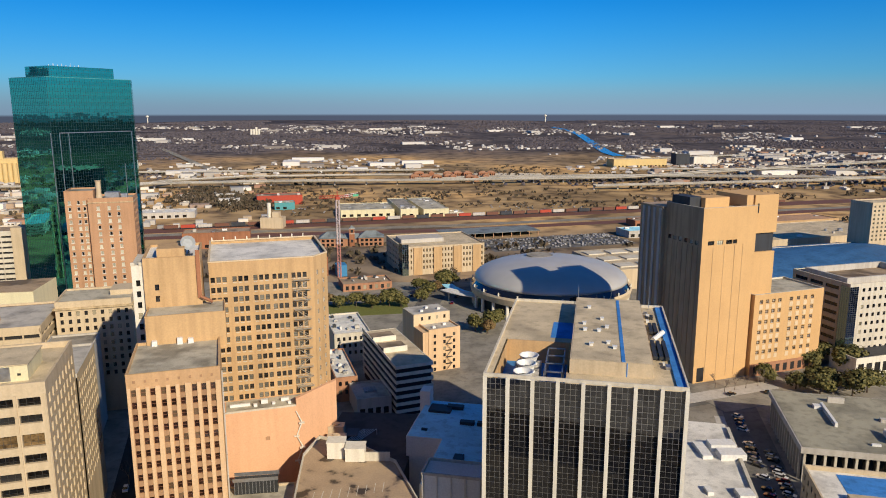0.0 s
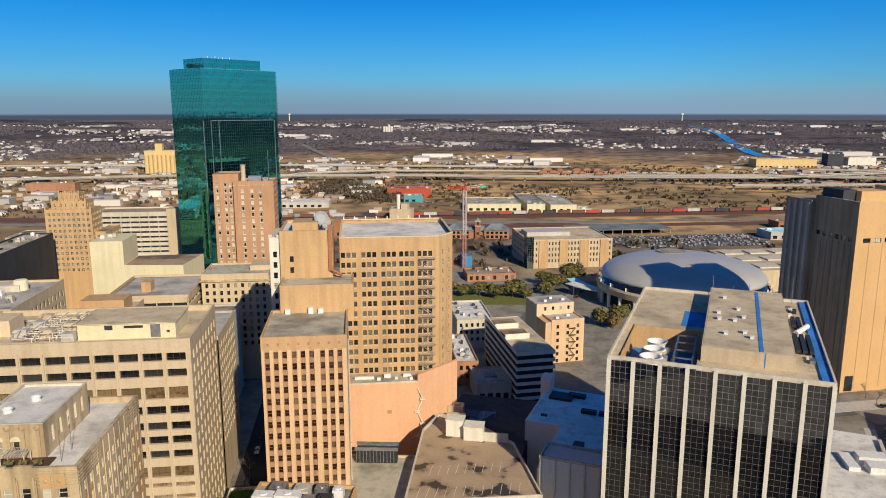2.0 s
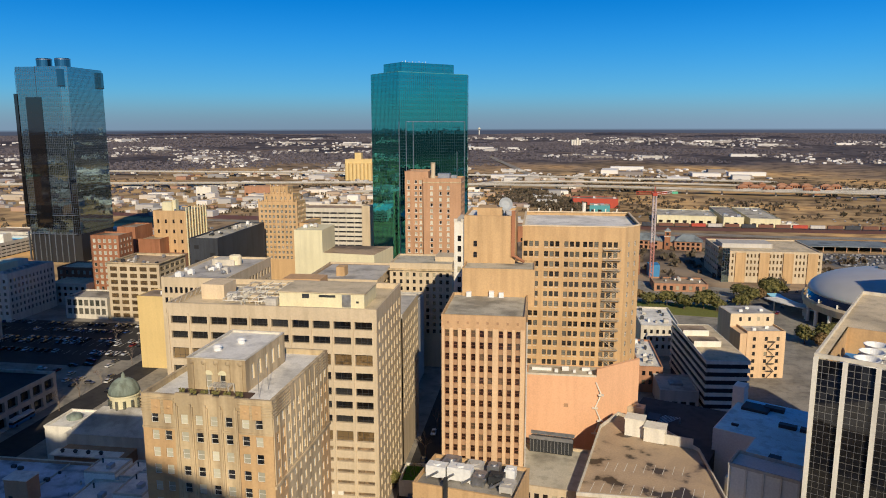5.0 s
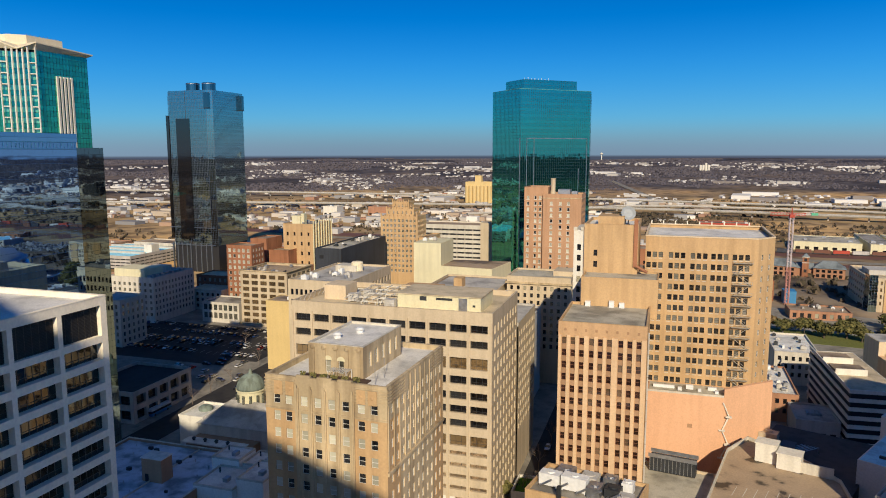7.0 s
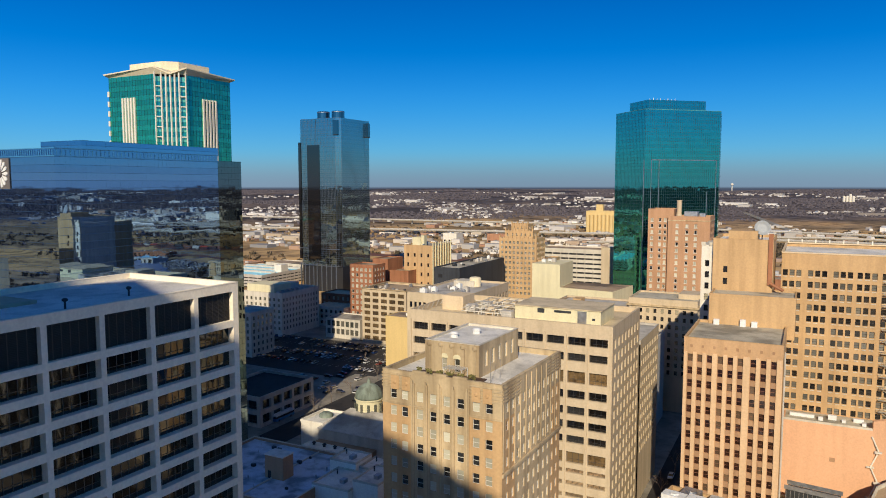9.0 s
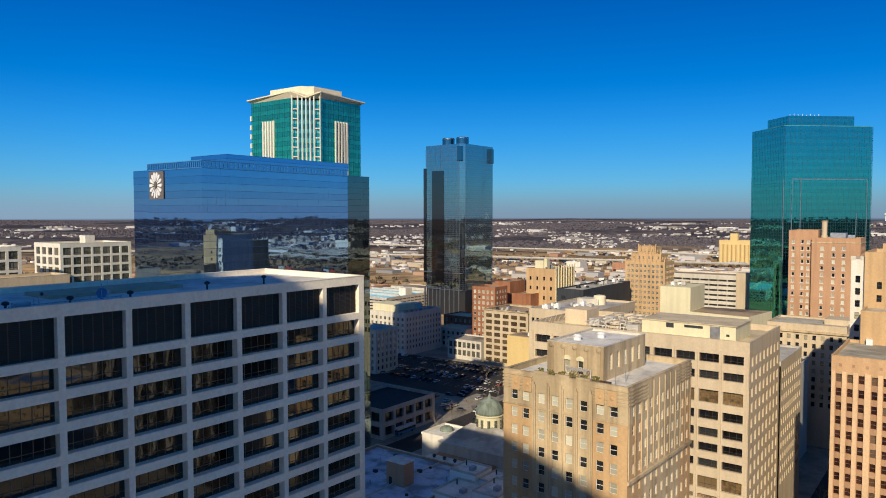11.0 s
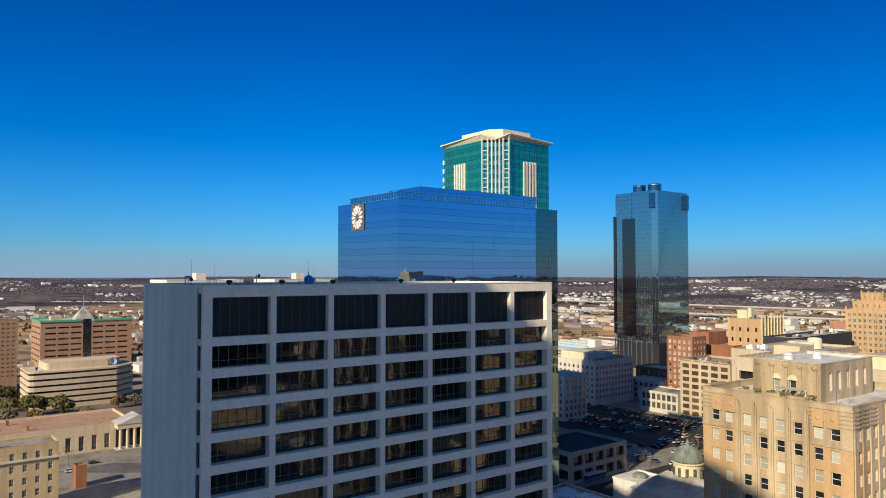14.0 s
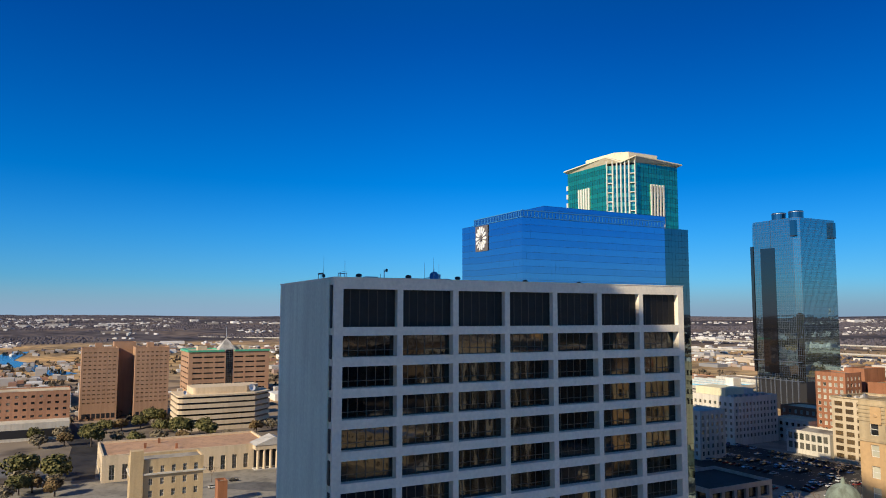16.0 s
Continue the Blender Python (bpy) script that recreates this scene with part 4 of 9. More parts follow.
    g.ring(0, 0, 34, 15, 0.3, 34.6, 35.0)
    part("parapet", g, M["yellow_stucco"], y)
    g = Geo()
    g.box(9, 5, 34.7, 12, 8, 36.2)
    part("roof_unit", g, M["white_metal"], y)
    # lower wing behind, along the street
    k = thing("street_wing", "cream stone office wing with small windows along a street", "office wing")
    k.matrix_basis = b.matrix_basis @ pose(w - 22, d + 0.01, 0)
    facade(k, (22.4, 0), 90, 30, 0, 52.5, even(10, 0.8, 29.4, 1.2), [(47.5 - i * 3.5, 49.4 - i * 3.5) for i in range(10)][::-1], 0.35, M["cream_concrete"], M["win_mixed"], M["frame_dark"], "sash")
    blank(k, (22.4, 30), 180, 22.4, 0, 52.5, M["cream_concrete"])
    blank(k, (0, 30), 270, 30, 0, 52.5, M["cream_concrete"])
    roof(k, 22.4, 30, 52.5, M["roof_silver"], M["pale_concrete"], 0.6)


cream_office()


# ---- the old brick hotel tower with a stone crown
def old_hotel():
    b = thing("old_hotel", "old tan brick hotel tower with stained stone crown and sash windows", "hotel", -99.7, 86.6, 15)
    w, d, h = 24.6, 29.0, 66.5
    fl = 3.25
    vs = [(61.2 - i * fl, 63.05 - i * fl) for i in range(15)][::-1]
    us = [(c - 0.68, c + 0.68) for c in (2.4, 4.85, 8.1, 10.9, 13.7, 16.5, 19.6, 22.1)]
    low, high = [v for v in vs if v[1] < 60.3], [v for v in vs if v[1] > 60.3]
    # brick corners either side of stone centre bays, all in stone at the crown
    for x0, x1, stuff in ((0.0, 6.3, "hotel_brick"), (6.3, 18.1, "hotel_stone"), (18.1, w, "hotel_brick")):
        cols = [(a - x0, c - x0) for a, c in us if x0 < a < x1]
        facade(b, (x0, 0), 0, x1 - x0, 0, 60.3, cols, low, 0.25, M[stuff], M["win_mixed"], M["frame_white"], "sash")
    crown = facade(b, (0, 0), 0, w, 60.3, h, us, high, 0.25, M["hotel_stone"], M["win_mixed"], M["frame_white"], "sash")
    su = even(11, 1.0, d - 0.8, 1.05)
    for y0, y1, stuff in ((0.0, 5.9, "hotel_brick"), (5.9, 23.4, "hotel_stone"), (23.4, d, "hotel_brick")):
        cols = [(a - y0, c - y0) for a, c in su if y0 < a < y1]
        facade(b, (w, y0), 90, y1 - y0, 0, 60.3, cols, low, 0.25, M[stuff], M["win_mixed"], M["frame_white"], "sash")
    facade(b, (w, 0), 90, d, 60.3, h, su, high, 0.25, M["hotel_stone"], M["win_mixed"], M["frame_white"], "sash")
    blank(b, (w, d), 180, w, 0, h, M["hotel_brick"])
    blank(b, (0, d), 270, d, 0, h, M["hotel_brick"])
    # stone centre bays, fluted piers, carved corner panels
    for x in (6.3, 9.15, 11.95, 14.75, 17.6):
        g = Geo()
        g.box(x, -0.3, 0, x + 0.7, 0, 64.6)
        g.box(x + 0.2, -0.45, 20, x + 0.5, -0.3, 65.2)
        part("pier", g, M["hotel_stone"], b)
    for k in range(5):
        g = Geo()
        z = 63.3 + k * 0.6
        for q in ((-0.12, -0.14, 6.3, 0), (18.2, -0.14, w + 0.12, 0), (w, 0.004, w + 0.14, d * 0.28), (w, d * 0.72, w + 0.14, d)):
            g = Geo()
            g.box(q[0], q[1], z, q[2], q[3], z + 0.3)
            part("stone_course", g, M["hotel_stone"], crown)
    for x in (2.0, 4.4, 18.8, 21.0):
        g = Geo()
        g.box(x, -0.22, 63.0, x + 1.7, -0.14, 65.6)
        g.lathe([(0.35, 0), (0.2, 0.12)], 8)
        for i in range(len(g.v) - 16, len(g.v)):
            px, py, pz = g.v[i]
            g.v[i] = (x + 0.85 + px, -0.22 - pz, 64.3 + py)
        part("rosette_panel", g, M["hotel_brick"], crown)
    for i in range(12):
        g = Geo()
        y = 0.3 + i * (d - 0.9) / 11
        g.box(w, y, 51, w + 0.14, y + 0.34, 66.0)
        part("side_rib", g, M["hotel_stone"], b)
    g = Geo()
    g.box(w, 0, 50.2, w + 0.35, d, 50.8)
    g.box(-0.1, -0.16, 60.2, w + 0.1, 0, 60.5)
    part("belt_course", g, M["hotel_stone"], b)
    roof(b, w, d, h, M["roof_white"], M["hotel_stone"], 1.0, 0.5)
    for x in (8.0, 12.3, 16.4):
        g = Geo()
        g.prism([(x - 1.4, -0.1), (x + 1.4, -0.1), (x + 1.4, 0.4), (x - 1.4, 0.4)], h + 0.12, h + 0.5)
        part("crest", g, M["hotel_stone"], b)
    p = thing("hotel_penthouse", "stone penthouse with arched doors on a hotel roof", "penthouse")
    p.matrix_basis = b.matrix_basis @ pose(6.0, 5.6, h - 1.0)
    pw, pd, ph = 11.4, 18.0, 6.1
    facade(p, (0, 0), 0, pw, 0, ph, [(3.6, 4.7), (6.3, 7.4)], [(0.6, 3.1)], 0.3, M["hotel_stone"], M["win_blind"], M["frame_white"], "sash", name="french_door")
    facade(p, (pw, 0), 90, pd, 0, ph, even(5, 1.5, pd - 1.5, 1.2), [(1.6, 4.6)], 0.3, M["hotel_stone"], M["win_blind"], M["frame_white"], "sash")
    blank(p, (pw, pd), 180, pw, 0, ph, M["hotel_stone"])
    blank(p, (0, pd), 270, pd, 0, ph, M["hotel_stone"])
    for x in (4.15, 6.85):
        g = Geo()
        g.lathe([(0.85, 0), (0.85, 0.12)], 16)
        for i in range(len(g.v)):
            px, py, pz = g.v[i]
            g.v[i] = (x + px, -pz, 3.1 + max(py, 0))
        part("arch", g, M["ivory_paint"], p)
    for i in range(5):
        x = 0.6 + i * (pw - 1.9) / 4
        g = Geo()
        g.box(x, -0.2, 0, x + 0.7, 0, 5.2)
        g.lathe([(0.55, 0), (0.25, 0.3)], 8)
        for j in range(len(g.v) - 16, len(g.v)):
            px, py, pz = g.v[j]
            g.v[j] = (x + 0.35 + px, -0.1 - pz, 5.4 + py)
        part("buttress", g, M["hotel_stone"], p)
    roof(p, pw, pd, ph, M["roof_white"], M["white_stone"], 0.35, 0.3)
    for x, y in ((5.4, 11), (3, 6)):
        g = Geo()
        g.lathe([(0.75, ph - 0.35), (0.75, ph + 0.3), (0.95, ph + 0.35), (0.5, ph + 0.75)], 12, 0, x, y)
        part("roof_vent", g, M["white_metal"], p)
    t = thing("roof_terrace", "brown timber roof terrace with a white pergola", "terrace")
    t.matrix_basis = b.matrix_basis @ pose(5.6, 1.0, h - 1.0)
    g = Geo()
    g.box(0, 0, 0, 13.5, 4.4, 0.25)
    part("deck", g, M["deck_brown"], t)
    g = Geo()
    for i in range(9):
        g.box(6.0 + i * 0.45, 1.5, 1.9, 6.1 + i * 0.45, 4.0, 2.05)
    for x in (6.0, 9.7):
        for y in (1.6, 3.8):
            g.box(x, y, 0.25, x + 0.12, y + 0.12, 1.9)
    part("pergola", g, M["frame_white"], t)
    for i in range(6):
        g = Geo()
        x = 0.6 + i * 2.2
        g.box(x, 0.3, 0.25, x + 1.2, 0.9, 0.8)
        part("planter", g, M["dark_metal"], t)
        g = Geo()
        for j in range(30):
            q = Vector((x + random.random() * 1.2, 0.3 + random.random() * 0.6, 0.8 + random.random() * 0.7))
            g.quad(q, q + Vector((0.25, 0.1, 0.1)), q + Vector((0.2, 0.1, 0.3)), q + Vector((-0.05, 0, 0.22)))
        part("shrub", g, M["leaf_live"], t)
    g = Geo()
    for y in (4.0, 8.0):
        g.tube((20.5, y, h - 1), (20.8, y - 0.6, h + 5.5), 0.05, n=4)
    part("aerial", g, M["steel"], b)


old_hotel()


# ---- the grey concrete grid office, nearest of all
def grid_office():
    b = thing("grid_office", "grey concrete grid office block with dark windows and rooftop aerials", "office building", -92.0, 4.5, 106)
    # local x runs along the long face; the face looks towards +x of the world
    L, d, h = 60.2, 26.8, 84.4
    n = 7
    step = (L - 1.6) / n
    b.matrix_basis = pose(-92.0, 4.5, 0, 0, 0, 106) @ pose(-0.4, 0, 0)
    us = [(0.8 + i * step + 0.42, 0.8 + (i + 1) * step - 0.42) for i in range(n)]
    fl = 3.92
    top = (h - 6.3, h - 1.0)
    vs = [(h - 7.4 - fl * i - 2.75, h - 7.4 - fl * i) for i in range(19)]
    vs = sorted([v for v in vs if v[0] > 0.4])
    facade(b, (0, 0), 0, L, 0, h - 6.8, us, vs, 1.3, M["grey_frame"], M["win_office"], M["gold_trim"], "bay6")
    facade(b, (0, 0), 0, L, h - 6.8, h, us, [top], 0.9, M["grey_frame"], M["louvre_brown"], M["gold_trim"], "fin6", name="louvre_bay")
    lg = Geo()
    wv = us[0][1] - us[0][0]
    for k in range(22):
        lg.box(0.1, -0.12, 0.12 + k * 0.22, wv - 0.1, 0, 0.16 + k * 0.22)
    lm = lg.mesh("louvre_slats", [M["louvre_brown"]])
    for i, (u0, u1) in enumerate(us):
        o = part("louvre_slats", lm, None, b)
        o.matrix_basis = pose(u0, 0.86, top[0])
    blank(b, (L, 0), 90, d, 0, h, M["grey_frame"])
    blank(b, (L, d), 180, L, 0, h, M["grey_panel"])
    g = Geo()
    g.box(-0.25, 1.4, 0, 0.0, d - 1.4, h - 0.2)
    part("end_panel", g, M["end_paint"], b)
    end = blank(b, (0, d), 270, d, 0, h, M["grey_frame"])
    for z0, z1 in [top] + [v for v in vs[::-1]]:
        g = Geo()
        g.box(-0.15, 0.6, z0 - 0.15, 0.0, 1.25, z1 + 0.1)
        part("end_slot", g, M["dark_gap"], end)
    roof(b, L, d, h, M["roof_white"], M["grey_frame"], 0.8, 0.55)
    z = h - 0.8
    g = Geo()
    g.box(14, 14, z, 34, 22, z + 0.5)
    part("plant_room", g, M["cream_concrete"], b)
    # roof-edge kerbs with blue shade put into their colour
    for x, w in ((3.0, 5.0), (13.5, 4.6)):
        g = Geo()
        g.box(x, 1.2, z, x + w, 2.4, z + 0.75)
        part("roof_curb", g, M["roof_shade_blue"], b)
    g = Geo()
    g.tube((4.2, 1.6, z + 0.95), (17.5, 1.6, z + 1.05), 0.05, n=5)
    for x in (4.2, 6.4, 9.0, 12.2, 15.0, 17.4):
        g.tube((x, 1.6, z), (x, 1.6, z + 1.0), 0.05, n=5)
    g.box(5.2, 2.6, z + 0.5, 7.0, 3.6, z + 1.2)
    part("pipe_run", g, M["steel"], b)
    # aerials and vents along the roof edge
    for x, y, k in ((2.0, 12, 3), (2.0, 3.6, 4), (4.2, 2.5, 0), (7.8, 2.4, 1), (11.4, 2.4, 0), (15.6, 3.0, 2), (19.2, 2.6, 0), (33, 6, 0), (45, 8, 0)):
        t = thing("roof_aerial" if k else "roof_vent", "thin steel aerial mast on an office roof" if k else "small dark mushroom vent on an office roof", "aerial" if k else "vent", group="rooftop aerials" if k else "rooftop vents")
        t.matrix_basis = b.matrix_basis @ pose(x, y, z)
        g = Geo()
        if k == 0:
            g.lathe([(0.14, 0), (0.14, 1.0), (0.40, 1.15), (0.42, 1.35), (0.28, 1.5), (0.06, 1.55)], 14)
            part("cowl", g, M["dark_metal"], t)
            continue
        tall = {1: 2.2, 2: 2.6, 3: 1.9, 4: 1.7}[k]
        g.tube((0, 0, 0), (0, 0, tall), 0.06)
        part("mast", g, M["steel"], t)
        g = Geo()
        if k == 3:
            g.tube((0, -0.9, 1.9), (0, 1.3, 1.9), 0.07)
            g.box(-0.09, -0.7, 1.85, 0.09, 1.2, 2.05)
            g.tube((0, 1.3, 0), (0, 1.3, 1.9), 0.05)
            g.tube((0, -1.2, 0), (0, -1.2, 4.4), 0.035, r2=0.015)
            g.lathe([(0.05, 1.3), (0.24, 1.4), (0.24, 1.75), (0.05, 1.85)], 10, 0, 0, -1.2)
            part("boom", g, M["dark_metal"], t)
        elif k == 4:
            for p in ((0.0, 0.8), (0.9, 0.0), (0.9, 0.8)):
                g.tube((*p, 0), (*p, 1.7), 0.04, n=5)
            g.tube((0, 0, 1.6), (0.9, 0, 1.6), 0.035, n=5)
            g.tube((0, 0.8, 1.6), (0.9, 0.8, 1.6), 0.035, n=5)
            g.tube((0.9, 0.8, 1.2), (0.9, 0.8, 3.4), 0.02, n=5)
            g.tube((0.9, 0, 1.9), (0.9, 1.9, 1.9), 0.02, n=5)
            part("frame", g, M["steel"], t)
        elif k == 2:
            n0 = len(g.v)
            g.lathe([(0.15, -0.25), (0.55, -0.12), (0.72, 0.1), (0.66, 0.14), (0.1, -0.1)], 18)
            for q in range(n0, len(g.v)):
                px, py, pz = g.v[q]
                g.v[q] = (px, -pz, 1.45 + py)
            part("dish", g, M["blue_paint"], t)
            g = Geo()
            for px, top in ((-1.35, 3.4), (0.05, 4.2), (0.9, 3.3)):
                g.tube((px, 0.2, 0.4), (px, 0.2, top), 0.03, r2=0.015, n=5)
            g.tube((-1.4, 0.2, 1.2), (0.95, 0.2, 1.5), 0.04, n=5)
            g.box(0.75, 0.05, 1.2, 1.1, 0.4, 1.8)
            part("whips", g, M["steel"], t)
        else:
            g.tube((0, 0, tall - 0.3), (0.35, 0, tall - 0.1), 0.035, n=5)
            g.lathe([(0.05, tall - 0.35), (0.17, tall - 0.25), (0.17, tall + 0.02), (0.05, tall + 0.1)], 10, 0, 0.35, 0)
            g.tube((-0.55, 0, 0), (-0.55, 0, tall * 0.7), 0.03, n=5)
            part("lamp", g, M["dark_metal"], t)


grid_office()


# ---- glass towers
def teal_tower():
    b = thing("teal_glass_tower", "tall teal mirror-glass office tower with a stepped crown", "skyscraper", -223.2, 411.0, 60)
    w, d, h = 58.3, 33.0, 147.2
    poly = [(1, 0), (w - 3, 0), (w, 3), (w, d), (0.2, d)]
    g = Geo()
    g.prism([(x * 0.99 + 0.3, y * 0.98 + 0.3) for x, y in poly], 0, h - 0.2)
    part("core", g, M["dark_gap"], b)
    curtain(b, (0.8, 0), 0, w - 3.8, 0, h, 1.55, 1.95, M["teal_glass"], M["mullion_teal"], 0.0008, 0.05, band=M["teal_band"])
    curtain(b, (w - 3, 0), 45, 3 * 2 ** 0.5, 0, h, 1.55, 1.95, M["teal_glass"], M["mullion_teal"], 0.0008, 0.05, band=M["teal_band"])
    curtain(b, (w, 3), 90, d - 3, 0, h, 1.55, 1.95, M["teal_glass"], M["mullion_teal"], 0.0008, 0.05, band=M["teal_band"])
    # the end wall runs a little out of square
    curtain(b, (-1.2, d), 270 + math.degrees(math.atan2(2.0, d)), math.hypot(2.0, d), 0, h, 1.55, 1.95, M["teal_glass"], M["mullion_teal"], 0.0008, 0.05, band=M["teal_band"])
    curtain(b, (w, d), 180, w + 1.2, 0, h, 3.0, 3.9, M["teal_glass"], M["mullion_teal"], 0.0008, 0.05, band=M["teal_band"])
    g = Geo()
    g.ring(-0.1, -0.1, w - 2.9, d, 0.4, h, h + 0.3)
    part("coping", g, M["teal_paint"], b)
    for i, (x0, y0, x1, y1, z1) in enumerate(((6.0, 5.0, w - 11, d - 5, 153.8),)):
        c = Geo()
        c.box(x0 + 0.3, y0 + 0.3, h, x1 - 0.3, y1 - 0.3, z1 - 0.1)
        part("crown_core", c, M["roof_grey"], b)
        curtain(b, (x0, y0), 0, x1 - x0, h, z1, 1.55, 1.7, M["teal_glass"], M["mullion_teal"], 0.0008, 0.05, band=M["teal_band"])
        curtain(b, (x1, y0), 90, y1 - y0, h, z1, 1.55, 1.7, M["teal_glass"], M["mullion_teal"], 0.0008, 0.05, band=M["teal_band"])
        curtain(b, (x0, y1), 270, y1 - y0, h, z1, 1.55, 1.7, M["teal_glass"], M["mullion_teal"], 0.0008, 0.05, band=M["teal_band"])
        curtain(b, (x1, y1), 180, x1 - x0, h, z1, 1.55, 1.7, M["teal_glass"], M["mullion_teal"], 0.0008, 0.05, band=M["teal_band"])
    # bright metal strips framing the glass
    for x, z0, z1 in ((0.15, 0, 116), (5.5, 60, 116), (11.0, 60, 116), (46.5, 60, 96), (53.0, 60, 116)):
        g = Geo()
        g.box(x - 0.2, -0.18, z0, x + 0.2, -0.06, z1)
        part("metal_strip", g, M["steel"], b)
    g = Geo()
    g.box(5.5, -0.18, 115.7, 53.0, -0.06, 116.2)
    part("metal_strip", g, M["steel"], b)
    for i in range(8):
        g = Geo()
        x = 7 + i * 2.6
        g.tube((x, 6, 153.7), (x, 6, 154.6 + 0.5 * (i % 2)), 0.15)
        part("roof_vent", g, M["white_metal"], b)


teal_tower()


def brick_high():
    b = thing("brick_high_rise", "slender rose brick high-rise with pale window surrounds and a tall flue", "high-rise", -188.0, 375.5, GRID)
    w, d, h = 22.3, 20.0, 82.9
    vs = [(76.6 - i * 3.45, 78.6 - i * 3.45) for i in range(16)][::-1]
    us = [(c - 0.75, c + 0.75) for c in (4.9, 10.2, 14.8)]
    front = facade(b, (0, 0), 0, w, 0, h, us, vs, 0.3, M["salmon_brick"], M["win_mixed"], M["frame_white"], "bold")
    facade(b, (w, 0), 90, d, 0, h, even(4, 2, d - 2, 1.2), vs, 0.3, M["salmon_brick"], M["win_blind"], M["frame_white"], "bold")
    blank(b, (w, d), 180, w, 0, h, M["salmon_brick"])
    blank(b, (0, d), 270, d, 0, h, M["salmon_brick"])
    # pale stone sill at each window
    sg = Geo()
    sg.box(-0.25, -0.14, -0.35, 1.75, 0, 0.0)
    sm = sg.mesh("sill", [M["white_stone"]])
    for u0, _ in us:
        for v0, _ in vs:
            o = part("sill", sm, None, front)
            o.matrix_basis = pose(u0, 0, v0)
    roof(b, w, d, h, M["roof_grey"], M["salmon_brick"], 0.8, 0.4)
    g = Geo()
    g.ring(-0.25, -0.25, w + 0.25, d + 0.25, 0.5, h - 2.6, h - 2.1)
    part("belt_course", g, M["hotel_stone"], b)
    g = Geo()
    g.box(8, 4, h - 0.8, 15, 11, h + 2.6)
    g.box(16, 5, h - 0.8, 19, 9, h + 1.6)
    part("plant_room", g, M["steel"], b)
    g = Geo()
    g.lathe([(1.6, h - 1), (1.6, h + 1.2), (1.35, h + 1.3), (1.35, h + 8.4), (1.55, h + 8.5), (1.55, h + 8.9), (1.2, h + 8.9)], 18, 0, 4.9, 6.0)
    part("flue", g, M["cream_concrete"], b)
    m = thing("brick_high_rise_wing", "taller rose brick wing of a high-rise", "high-rise wing")
    m.matrix_basis = pose(-199.9, 375.0, 0, 0, 0, GRID)
    us = [(c - 0.7, c + 0.7) for c in (2.2, 6.6, 9.4)]
    vs = [(79.6 - i * 3.45, 81.6 - i * 3.45) for i in range(16)][::-1]
    front = facade(m, (0, 0), 0, 14.0, 0, 86.7, us, vs, 0.3, M["salmon_brick"], M["win_mixed"], M["frame_white"], "bold")
    for u0, _ in us:
        for v0, _ in vs:
            o = part("sill", sm, None, front)
            o.matrix_basis = pose(u0 - 0.05, 0, v0)
    blank(m, (14.0, 0), 90, 19, 0, 86.7, M["salmon_brick"])
    blank(m, (14.0, 19), 180, 14.0, 0, 86.7, M["salmon_brick"])
    blank(m, (0, 19), 270, 19, 0, 86.7, M["salmon_brick"])
    roof(m, 14.0, 19, 86.7, M["roof_grey"], M["salmon_brick"], 0.6, 0.4)


brick_high()


